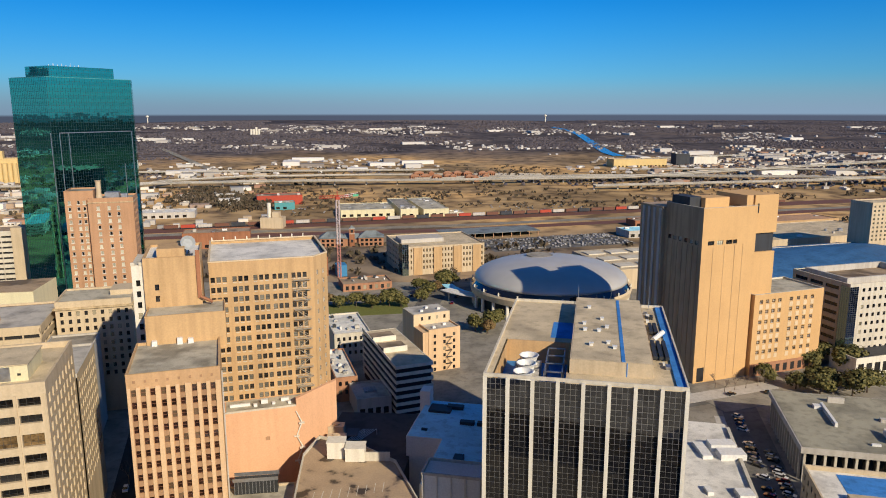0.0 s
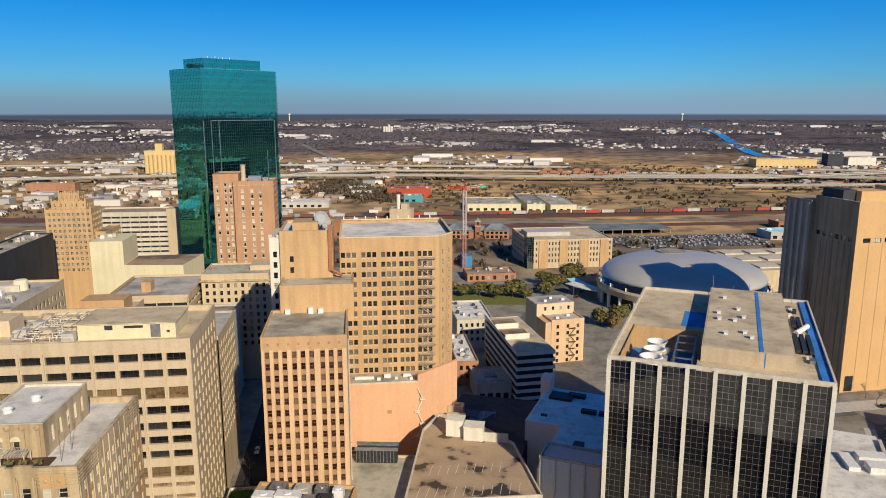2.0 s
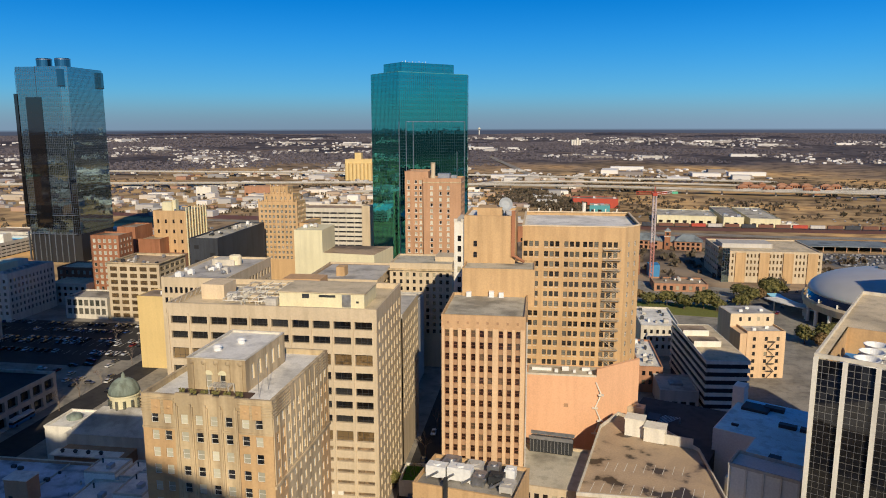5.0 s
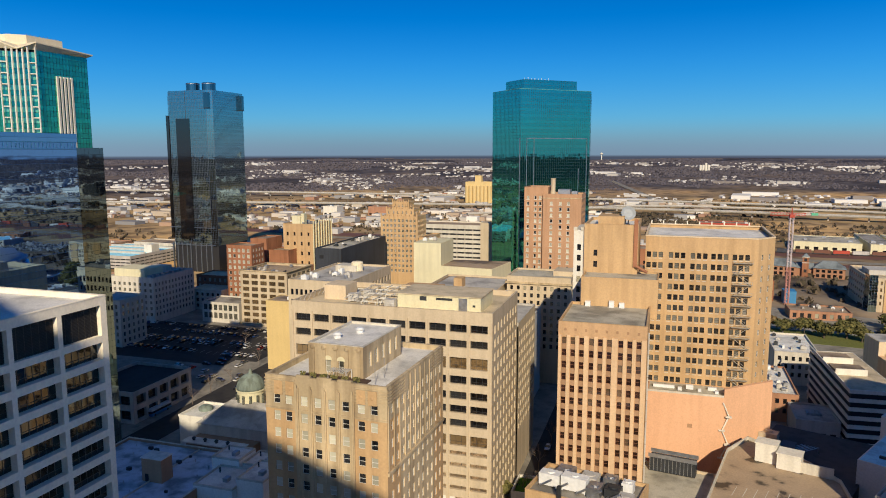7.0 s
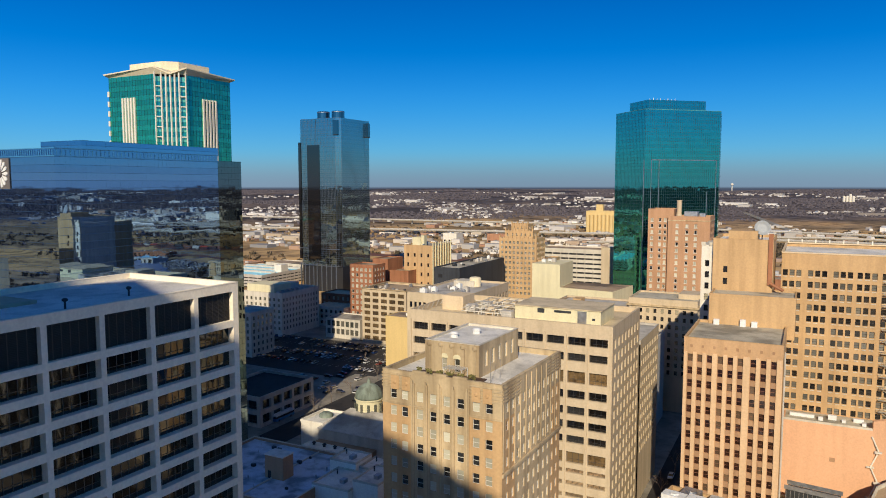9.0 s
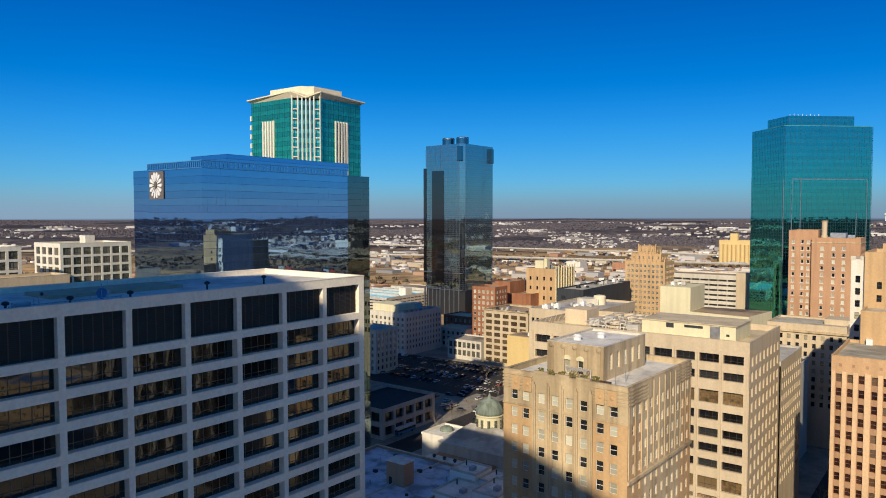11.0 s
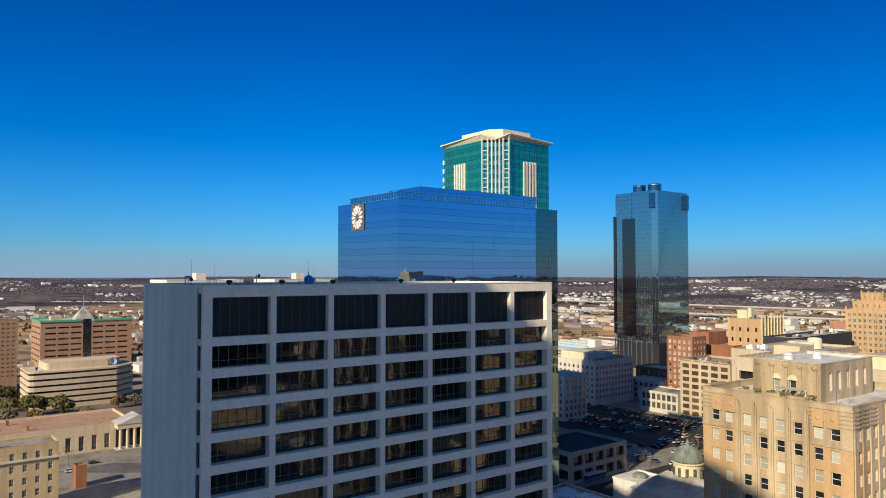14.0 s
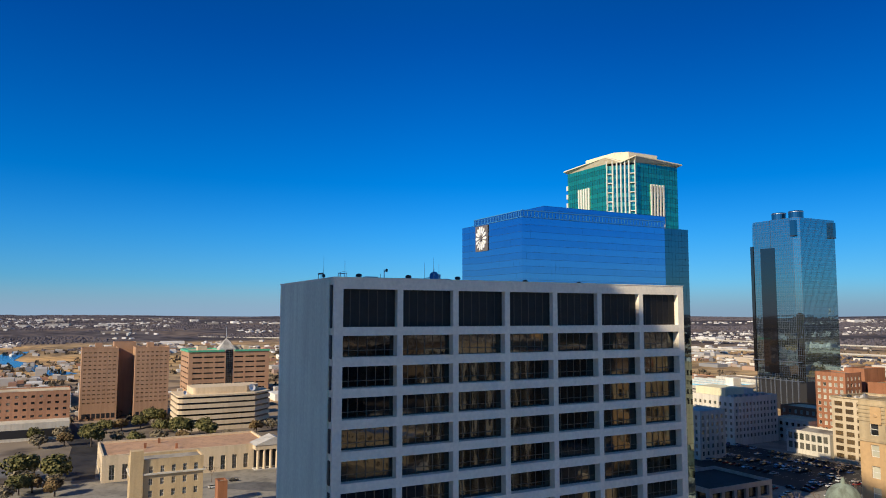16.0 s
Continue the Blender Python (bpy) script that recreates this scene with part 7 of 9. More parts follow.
b = banded_garage("white_garage", "tall white parking garage with open decks", -325, 437.4, 17, 56, 27, 52.0, 15)
g = Geo()
g.box(50, -1.0, 0, 57.0, 8, 55.0)
part("stair_tower", g, M["cream_concrete"], b)
g = Geo()
g.box(0, -1.0, 0, 5.0, 8, 55.0)
part("stair_tower", g, M["cream_concrete"], b)
b = block("deco_office", "tan brick art deco office with ribbed crown", "office building", -389.1, 359.9, 17, 23.9, 30, 56.0, "tan_brick", "roof_grey", front=(4, 1.5, levels(50.0, 7.0, 7, 2.6)), right=(7, 1.3, levels(53.5, 3.6, 10, 2.2)))
for i in range(8):
    g = Geo()
    g.box(23.9, 0.3 + i * 4.1, 0, 24.5, 1.2 + i * 4.1, 58.4)
    part("rib", g, M["ivory_paint"], b)
g = Geo()
g.box(5, 4, 55.3, 12, 11, 61.5)
part("lift_house", g, M["ivory_paint"], b)
g = Geo()
g.box(12.0, 5, 55.3, 14.5, 9, 63.0)
part("stair_head", g, M["ivory_paint"], b)
g = Geo()
g.box(-1.0, -6.0, 0, 24.0, -0.004, 27.0)
part("front_block", g, M["rose_brick"], b)
scatter_kit(b, 22, 28, 55.3, 6, 34)
b = block("red_brick_hotel", "red brick building with pale window bays", "apartment building", -397.0, 314.9, 17, 19.6, 16, 44.6, "red_brick", "roof_brown", front=(5, 2.0, levels(42.3, 3.9, 11, 2.4)), right=(4, 1.8, levels(42.3, 3.9, 11, 2.2)), glass="win_blind", trim="frame_white", style="bold")
b = block("red_brick_tower", "plain red brick stair tower", "apartment building", -404, 342, 17, 13, 22, 46, "red_brick", "roof_brown")
b = block("red_brick_annex", "low red brick rear block", "apartment building", -391, 347, 17, 16, 18, 38, "red_brick", "roof_brown")
b = block("red_brick_shops", "low red brick shops with arched bays", "shops", -445, 325, 17, 36, 22, 18, "red_brick", "roof_pale", front=(8, 1.8, levels(16, 4.5, 3, 2.6)), glass="win_blind", trim="frame_white")

# auditorium and ramps behind the cream office
b = thing("auditorium", "cream auditorium with a fan-shaped dark roof", "auditorium", -239, 318, 17)
g = Geo()
g.box(0, 0, 0, 16, 24, 57)
g.prism([(16, 0), (46, -4), (50, 26), (16, 24)], 0, 44.5)
part("wall", g, M["ivory_paint"], b)
g = Geo()
g.prism([(16.4, 0.4), (45.6, -3.4), (49.4, 25.5), (16.4, 23.6)], 44.5, 44.6)
part("roof", g, M["roof_brown"], b)
scatter_kit(b, 12, 20, 57, 4, 35)
b = banded_garage("ramp_garage", "grey brown parking garage with a broad roof", -192, 262, 17, 34, 40, 44.0, 11, "cream_concrete")
g = Geo()
g.box(12, 10, 44.05, 16, 16, 48.5)
part("stair_house", g, M["tan_brick"], b)
g = Geo()
g.box(2, 1, 44.05, 33, 38, 44.2)
part("roof_sheet", g, M["roof_silver"], b)
b = block("cornice_office", "cream stone office with a heavy cornice", "office building", -161.9, 287.6, 17, 29.6, 24, 50.0, "cream_concrete", "roof_green", front=(9, 1.3, levels(45.6, 3.4, 9, 1.9)), right=(7, 1.3, levels(45.6, 3.4, 9, 1.9)))
g = Geo()
g.ring(-0.8, -0.8, 30.4, 24.8, 1.2, 46.6, 47.4)
part("cornice", g, M["hotel_stone"], b)
g = Geo()
g.box(20, 10, 47.3, 30, 22, 51.5)
part("penthouse", g, M["cream_concrete"], b)
b = block("shaded_office", "grey office along the narrow street", "office building", -149, 243.6, 17, 18, 38, 38.0, "pale_concrete", "roof_grey", front=(4, 1.4, levels(35, 3.6, 6, 2.0)))
b = block("pink_penthouse_office", "cream block with a pink roof house", "office building", -182, 228, 17, 20, 22, 47.0, "cream_concrete", "roof_pale")
g = Geo()
g.box(2, 4, 46.3, 18, 14, 51.5)
part("roof_house", g, M["peach_brick"], b)

# white offices, parking square and low roofs behind the grid office
b = block("white_office", "white stone office with ranks of windows and a stepped roof", "office building", -432.2, 251.3, 17, 32.8, 40, 29.0, "white_stone", "roof_silver", front=(8, 1.9, levels(25.5, 3.8, 6, 2.2)), right=(12, 1.6, levels(25.5, 3.8, 6, 2.2)), glass="win_grey", trim="frame_white")
g = Geo()
g.box(0.5, 3, 28.3, 24, 20, 33.5)
part("upper_storey", g, M["ivory_paint"], b)
g = Geo()
g.box(8, 22, 28.3, 20, 34, 32.0)
part("plant_room", g, M["white_stone"], b)
for i in range(7):
    g = Geo()
    g.box(25.5, 3 + i * 5, 28.3, 28.5, 5.5 + i * 5, 29.8)
    part("roof_unit", g, M["steel"], b)
b = block("white_corner_office", "small white corner office", "office building", -386, 210, 17, 22, 20, 26.5, "white_stone", "roof_silver", front=(5, 1.7, levels(24, 3.9, 6, 2.4)), right=(5, 1.7, levels(24, 3.9, 6, 2.4)), glass="win_grey", trim="frame_white")
b = banded_garage("blue_deck_garage", "low garage with a blue top deck", -690, 345, 17, 90, 80, 12, 4, "pale_concrete")
g = Geo()
g.box(1, 1, 12.06, 89, 79, 12.2)
part("deck_coating", g, M["roof_shade_blue"], b)
for y in (20, 40, 60):
    g = Geo()
    g.box(1, y, 12.2, 89, y + 1.2, 14.2)
    part("ramp_wall", g, M["pale_concrete"], b)
g = Geo()
g.box(80, 30, 12.2, 89, 40, 20.0)
part("stair_house", g, M["white_pier"], b)
b = banded_garage("white_low_garage", "low white parking garage", -672, 418, 17, 62, 30, 16, 5, "white_stone")
b = block("orange_lofts", "orange brick loft block", "apartment building", -500, 300, 17, 34, 20, 20, "rose_brick", "roof_brown", front=(8, 1.8, levels(18, 4, 4, 2.2)))
b = block("red_gable_row", "red brick row with dormers", "shops", -455, 290, 17, 30, 14, 22, "red_brick", "roof_tile", front=(7, 1.6, levels(19, 4, 4, 2.2)), trim="frame_white")
b = block("cream_shops", "low cream shop row", "shops", -420, 300, 17, 26, 18, 14, "white_stone", "roof_pale", front=(6, 2.0, levels(12, 4, 3, 2.2)))


def open_garage():
    b = thing("open_frame_building", "low concrete frame building with large square openings", "office building", -283, 146, 17)
    w, d, h = 29, 36, 13.0
    facade(b, (0, 0), 0, w, 0, h, even(4, 1, w - 1, 5.2), [(7.2, 11.2), (1.2, 5.2)][::-1], 1.2, M["pale_concrete"], M["win_black"], M["frame_dark"], "bay3")
    facade(b, (w, 0), 90, d, 0, h, even(5, 1, d - 1, 5.2), [(1.2, 5.2), (7.2, 11.2)], 1.2, M["pale_concrete"], M["win_black"], M["frame_dark"], "bay3")
    blank(b, (w, d), 180, w, 0, h, M["pale_concrete"])
    blank(b, (0, d), 270, d, 0, h, M["pale_concrete"])
    roof(b, w, d, h, M["asphalt"], M["pale_concrete"], 1.2)


open_garage()


def church():
    b = thing("domed_church", "pale stone church with a weathered green dome and drum", "church", -216, 146, 17)
    g = Geo()
    g.box(8, 2, 0, 36, 26, 12.5)
    part("nave_wall", g, M["white_stone"], b)
    g = Geo()
    for y0, y1 in ((2, 26),):
        g.v += [(7.5, y0 - 0.5, 12.5), (36.5, y0 - 0.5, 12.5), (36.5, y1 + 0.5, 12.5), (7.5, y1 + 0.5, 12.5), (14, 14, 17.5), (30, 14, 17.5)]
        g.f += [(0, 1, 5, 4), (1, 2, 5), (2, 3, 4, 5), (3, 0, 4)]
        g.k += [0] * 4
    part("nave_roof", g, M["roof_silver"], b)
    g = Geo()
    g.box(-1.0, 3.5, 0, 9.0, 18, 13.2)
    part("porch", g, M["white_pier"], b)
    g = Geo()
    g.box(-0.5, 4.0, 13.2, 8.5, 17.5, 13.3)
    part("porch_roof", g, M["roof_white"], b)
    g = Geo()
    g.ring(-1.2, 3.3, 9.2, 18.2, 0.6, 13.2, 14.0)
    part("porch_parapet", g, M["white_pier"], b)
    g = Geo()
    g.lathe([(2.6, 13.3), (2.6, 14.3), (1.4, 15.0)], 16, 0, 4.2, 12.0)
    part("porch_lantern", g, M["copper"], b)
    g = Geo()
    g.box(8.5, -5.5, 0, 33, 1.99, 8.6)
    part("vestry", g, M["brown_brick"], b)
    g = Geo()
    g.box(7.5, -6.8, 8.6, 31, -2.0, 9.0)
    part("vestry_canopy", g, M["roof_white"], b)
    for i in range(4):
        g = Geo()
        g.lathe([(0.5, 9.0), (0.5, 9.6), (0.8, 9.7), (0.3, 10.2)], 10, 0, 11 + i * 4.5, -4.5)
        part("roof_ventilator", g, M["dark_metal"], b)
    for i in range(6):
        g = Geo()
        g.box(10.5 + i * 3.6, -5.58, 3.0, 11.9 + i * 3.6, -5.5, 6.2)
        part("vestry_window", g, M["win_dark"], b)
    cx, cy = 20, 17.5
    g = Geo()
    g.lathe([(6.2, 11), (6.2, 15.2), (5.4, 15.4)], 24, 0, cx, cy)
    part("drum_base", g, M["white_pier"], b)
    g = Geo()
    g.lathe([(4.9, 15.2), (4.9, 20.8), (5.4, 21.0), (5.4, 21.5)], 24, 0, cx, cy)
    part("drum", g, M["ivory_paint"], b)
    for i in range(12):
        a = 2 * math.pi * i / 12
        g = Geo()
        x, y = cx + 4.95 * math.cos(a), cy + 4.95 * math.sin(a)
        g.tube((x, y, 16.2), (x, y, 19.8), 0.55, n=6)
        part("drum_window", g, M["win_grey"], b)
    g = Geo()
    prof = [(5.2 * math.cos(radians(a)), 21.5 + 5.4 * math.sin(radians(a))) for a in range(0, 84, 8)]
    g.lathe(prof + [(0.7, 27.0), (0.6, 28.0), (0.1, 28.9)], 24, 0, cx, cy)
    o = part("dome", g, M["copper"], b)
    for p in o.data.polygons:
        p.use_smooth = True


church()


def pale_roofs():
    # one long low block with a parapet, its stair head, vents and seams
    k = thing("low_pale_roofs", "low block with a pale patched roof and dark brick walls", "commercial building", -203.5, 121.0, 17)
    w, d, h = 42.0, 36.0, 17.5
    g = Geo()
    g.box(0, -d, 0, w, 0, h)
    part("wall", g, M["brown_brick"], k)
    g = Geo()
    g.box(0.45, 0.45 - d, h, w - 0.45, -0.45, h + 0.1)
    part("roof", g, M["roof_patched"], k)
    g = Geo()
    g.ring(0, -d, w, 0, 0.45, h, h + 0.9)
    part("parapet", g, M["brown_brick"], k)
    g = Geo()
    g.ring(-0.06, -d - 0.06, w + 0.06, 0.06, 0.6, h + 0.9, h + 1.0)
    part("coping", g, M["white_stone"], k)
    g = Geo()
    g.box(26.2, -d + 1, h + 0.1, 26.5, -0.5, h + 0.5)
    part("roof_curb", g, M["white_stone"], k)
    house = Geo()
    house.box(24.0, -22.5, h + 0.1, 30.5, -18.0, 24.2)
    o = part("stair_head", house, M["brown_brick"], k)
    g = Geo()
    g.box(23.8, -22.7, 24.2, 30.7, -17.8, 24.5)
    part("stair_roof", g, M["roof_white"], o)
    g = Geo()
    g.box(25.0, -22.56, h + 0.1, 26.1, -22.48, h + 2.3)
    part("stair_door", g, M["dark_gap"], o)
    rnd = random.Random(5)
    for i in range(22):
        x, y, s = rnd.uniform(4, w - 3), rnd.uniform(3 - d, -3), rnd.uniform(0.25, 0.7)
        if 23 < x < 32 and -24 < y < -17:
            continue
        g = Geo()
        if i % 3:
            g.tube((x, y, h + 0.1), (x, y, h + 0.6 + s), s * 0.4, n=8)
            part("vent_pipe", g, M["steel"], k)
        else:
            g.box(x, y, h + 0.1, x + 2.2 * s, y + 1.6 * s, h + 0.4 + s)
            part("roof_unit", g, M["dark_metal"], k)
    # the block behind: pale canopy in painted blue shade, dark cowls in a row
    k = thing("canopy_block", "low brick block with a pale canopy painted as blue shade and dark cowls", "commercial building", -176.0, 132.2, 17)
    g = Geo()
    g.box(0, -4.4, 0, 17, 7, 13.8)
    part("wall", g, M["brown_brick"], k)
    g = Geo()
    g.box(-0.4, -4.0, 13.8, 17.4, 0.0, 14.2)
    part("canopy", g, M["roof_shade_blue"], k)
    g = Geo()
    g.box(0.4, 0.2, 13.8, 16.6, 6.6, 13.95)
    part("roof", g, M["roof_patched"], k)
    for i in range(4):
        g = Geo()
        g.lathe([(0.3, 14.2), (0.3, 14.7), (0.65, 14.9), (0.6, 15.3), (0.1, 15.5)], 12, 0, 2.0 + i * 3.4, -2.0)
        part("cowl", g, M["dark_metal"], k)
    # white-roofed blocks stepping down towards the old hotel
    k = thing("stepped_pale_roofs", "small white-roofed blocks stepping down", "commercial building", -164.0, 121.5, 17)
    for x, y, w, d, h in ((0, 0.5, 9, 8.5, 21.0), (9.1, 2, 10, 9, 19.6), (3.0, -12, 12, 12.4, 19.0), (15.1, -10, 8, 11.9, 21.4)):
        g = Geo()
        g.box(x, y, 0, x + w, y + d, h)
        part("wall", g, M["grey_panel"], k)
        g = Geo()
        g.box(x + 0.3, y + 0.3, h, x + w - 0.3, y + d - 0.3, h + 0.1)
        part("roof", g, M["roof_white"], k)
        g = Geo()
        g.ring(x, y, x + w, y + d, 0.3, h, h + 0.6)
        part("parapet", g, M["white_stone"], k)
        g = Geo()
        g.box(x + w * 0.55, y + d * 0.3, h + 0.1, x + w * 0.55 + 1.4, y + d * 0.3 + 2.0, h + 1.2)
        part("roof_unit", g, M["steel"], k)
        g = Geo()
        g.tube((x + w * 0.2, y + d * 0.7, h + 0.1), (x + w * 0.2, y + d * 0.7, h + 1.5), 0.2, n=8)
        part("vent_pipe", g, M["dark_metal"], k)


pale_roofs()

# towers of pale frames seen over the grid office
for x, y, w, d in ((-300, 0, 31, 24), (-325, 45, 30, 24)):
    b = block("white_frame_office", "white concrete frame office with glass bays", "office building", x, y + 0, 106 - 0, w, d, 83.5, "white_pier", "roof_pale", front=(7, 3.2, levels(81.8, 4.0, 4, 3.0)), left=(4, 3.8, levels(81.8, 4.0, 4, 3.0)), glass="win_grey", trim="frame_dark", style="bay2")
    tagged(b, group="white frame offices")
    g = Geo()
    g.box(14, 8, 82.8, 18, 13, 86.4)
    part("roof_house", g, M["white_pier"], b)
b = block("tan_roof_block", "long tan roof block with antennas", "office building", -272, -2, 106, 46, 14, 74.0, "cream_concrete", "roof_pale")

# ---- the lower quarter seen past the end of the grid office
for k, (x, y, w) in enumerate(((-578.5, -159.3, 25.0), (-587.1, -123.6, 24.5))):
    b = block("brick_slab_tower", "tall brown brick apartment slab with small windows", "apartment tower", x, y, 107, w, 22, 53.6, "brown_brick", "roof_brown", front=(7, 1.9, levels(50.5, 3.1, 13, 1.0)), glass="win_bronze", trim="brown_brick", style="bay2", depth=0.2)
    tagged(b, group="brick slab towers")
    g = Geo()
    g.box(9, 8, 53, 14, 14, 57.0)
    part("roof_house", g, M["brown_brick"], b)
    for i in range(7):
        g = Geo()
        g.box(1.5 + i * 3.3, -0.1, 1.5, 3.9 + i * 3.3, 0, 5.0)
        part("ground_opening", g, M["dark_gap"], b)
b = block("brick_slab_link", "dark brown brick link between two towers", "apartment tower", -606.0, -143.6, 107, 16, 14, 57, "brown_brick", "roof_brown")


def green_roof_office():
    b = thing("green_roof_office", "tan brick office with ribbon windows, green eaves and a glass pyramid", "office building", -742, -107, 107)
    w, d, h = 79, 50, 41.5
    vs = levels(37.0, 5.2, 7, 1.5)
    facade(b, (0, 0), 0, w, 0, h, even(3, 3, 35, 9) + even(3, 43, 76, 9), vs, 0.5, M["brown_brick"], M["win_black"], M["frame_dark"], "bay4")
    facade(b, (0, d), 270, d, 0, h, even(4, 2, d - 2, 9), vs, 0.5, M["brown_brick"], M["win_black"], M["frame_dark"], "bay4")
    blank(b, (w, 0), 90, d, 0, h, M["rose_brick"])
    blank(b, (w, d), 180, w, 0, h, M["rose_brick"])
    curtain(b, (35.5, -0.12), 0, 7.0, 0, h + 2, 1.7, 2.0, M["tint_glass"], M["mullion"], 0.004)
    g = Geo()
    g.ring(-0.8, -0.8, 34, d, 3.0, h, h + 1.7)
    g.box(44, -0.8, h, w + 0.8, 2.4, h + 1.7)
    part("eave", g, M["green_roof_trim"], b)
    g = Geo()
    g.box(2, 2.5, h, w - 2, d - 2, h + 0.6)
    part("roof", g, M["roof_pale"], b)
    for x, ww in ((10, 9), (44, 7), (55, 5)):
        g = Geo()
        g.box(x, 10, h + 0.6, x + ww, 20, h + 5.2)
        part("roof_house", g, M["cream_concrete"], b)
    g = Geo()
    g.v = [(30, 5, h + 3), (46, 5, h + 3), (46, 20, h + 3), (30, 20, h + 3), (38, 12.5, h + 13.5)]
    g.f, g.k = [(0, 1, 4), (1, 2, 4), (2, 3, 4), (3, 0, 4)], [0] * 4
    part("pyramid", g, M["roof_silver"], b)
    g = Geo()
    g.tube((38, 12.5, h + 13), (38, 12.5, h + 24), 0.2)
    part("mast", g, M["steel"], b)
    g = Geo()
    g.ring(30, 5, 46, 20, 0.8, h + 0.6, h + 3)
    part("pyramid_base", g, M["pale_concrete"], b)


green_roof_office()


def round_office():
    b = thing("banded_office", "rounded cream office with ribbon windows and a satellite dish", "office building", -513.8, -80.3, 107)
    w, d, h, n = 52, 34, 23.0, 6
    poly = [(0, 3), (1.0, 1.0), (3, 0)] + [(3 + (w - 3) * i / 8, -0.8 * math.sin(math.pi * i / 8)) for i in range(1, 8)] + [(w, 0), (w + 14, 14), (w + 14, d), (0, d)]
    fl = h / n

    def grown(k):
        return [(w / 2 + (x - w / 2) * k, d / 2 + (y - d / 2) * k) for x, y in poly]
    for i in range(n):
        g = Geo()
        g.prism(poly, i * fl, i * fl + fl * 0.66)
        part("wall_band", g, M["cream_band"], b)
        g = Geo()
        g.prism(grown(0.975), i * fl + fl * 0.66, (i + 1) * fl)
        part("window_band", g, M["win_black"], b)
    g = Geo()
    g.prism(poly, h, h + 1.0)
    part("parapet", g, M["cream_band"], b)
    g = Geo()
    g.prism([(w / 2 + (x - w / 2) * 0.72 + 3, d / 2 + (y - d / 2) * 0.7 + 2) for x, y in poly], h + 1, h + 5.5)
    part("penthouse", g, M["cream_band"], b)
    for x, y, r in ((51, 6, 2.6), (5, 3, 1.4)):
        t = thing("office_dish", "white satellite dish on a rounded office roof", "satellite dish", group="dishes on the rounded office")
        t.matrix_basis = b.matrix_basis @ pose(x, y, h + 1.0)
        g = Geo()
        g.lathe([(0.1, -0.5), (r * 0.6, -0.3), (r, 0.3), (r * 0.97, 0.35), (0.1, -0.4)], 20)
        o = part("reflector", g, M["white_metal"], t)
        o.matrix_basis = pose(0, 0, r + 0.4, 68, 0, 20)
        g = Geo()
        g.tube((0, 0.4, 0), (0, 0.4, r + 0.4), 0.25)
        part("mount", g, M["steel"], t)


round_office()


def courthouse():
    b = thing("courthouse", "long stone hall with a tiled flat roof and columned portico", "courthouse", -369, -90.6, 107)
    w, d, h = 80, 42, 12.5
    facade(b, (0, 0), 0, w, 0, h, even(12, 1.5, w - 10, 2.4), [(1.0, 8.0)], 0.7, M["cream_band"], M["win_grey"], M["frame_white"], "bay2")
    facade(b, (0, d), 270, d, 0, h, even(7, 1.5, d - 1.5, 2.4), [(1.0, 8.0)], 0.7, M["cream_band"], M["win_grey"], M["frame_white"], "bay2")
    blank(b, (w, 0), 90, d, 0, h, M["white_stone"])
    blank(b, (w, d), 180, w, 0, h, M["white_stone"])
    roof(b, w, d, h, M["roof_tile"], M["cream_band"], 0.9, 0.8)
    for x, y in ((20, 18), (34, 10), (28, 30)):
        g = Geo()
        g.box(x, y, h - 0.9, x + 1.2, y + 1.2, h + 1.6)
        part("chimney", g, M["red_brick"], b)
    p = thing("portico", "columned stone portico with a pediment", "portico")
    p.matrix_basis = b.matrix_basis @ pose(w - 9.5, -6.0, 0)
    for i in range(6):
        g = Geo()
        g.lathe([(1.0, 0.6), (0.85, 1.0), (0.75, 9.6), (1.0, 10.2)], 12, 0, 1.6 + i * 3.3, 0.9)
        part("column", g, M["cream_band"], p)
    g = Geo()
    g.box(0, -0.4, 0, 19.7, 6.0, 0.6)
    part("steps", g, M["pale_concrete"], p)
    g = Geo()
    g.box(0, 0, 10.2, 19.7, 6.0, 12.4)
    part("entablature", g, M["cream_band"], p)
    g = Geo()
    g.v = [(-0.4, -0.3, 12.4), (20.1, -0.3, 12.4), (9.85, -0.3, 16.4), (-0.4, 12, 12.4), (20.1, 12, 12.4), (9.85, 12, 16.4)]
    g.f, g.k = [(0, 1, 2), (4, 3, 5), (1, 4, 5, 2), (3, 0, 2, 5), (0, 3, 4, 1)], [0] * 5
    part("pediment", g, M["roof_silver"], p)
    g = Geo()
    g.box(0.6, 5.2, 0.6, 19.1, 5.9, 10.2)
    part("back_wall", g, M["dark_gap"], p)


courthouse()
b = block("stone_clubhouse", "tan stone four-storey house with ornate windows", "clubhouse", -286, -60, 107, 25.5, 13, 25.5, "yellow_stone", "roof_grey", front=(6, 1.4, levels(23.0, 4.4, 5, 2.4)), left=(3, 1.4, levels(23, 4.4, 5, 2.4)), glass="win_grey", trim="frame_white", style="pair")
g = Geo()
g.box(-0.5, -0.8, 0, 4.0, 3.5, 29.0)
part("corner_tower", g, M["yellow_stone"], b)
g = Geo()
g.ring(-0.7, -0.7, 26.2, 13.7, 1.0, 20.0, 20.6)
part("cornice", g, M["white_stone"], b)
b = block("pink_brick_office", "rose brick office over a pale concrete deck", "office building", -500, -212, 107, 66, 30, 29, "rose_brick", "roof_pale", front=(14, 2.0, levels(26.5, 4.2, 5, 1.5)), glass="win_dark", style="bay2")
g = Geo()
g.box(-1, -16, 0, 66, -0.004, 11.0)
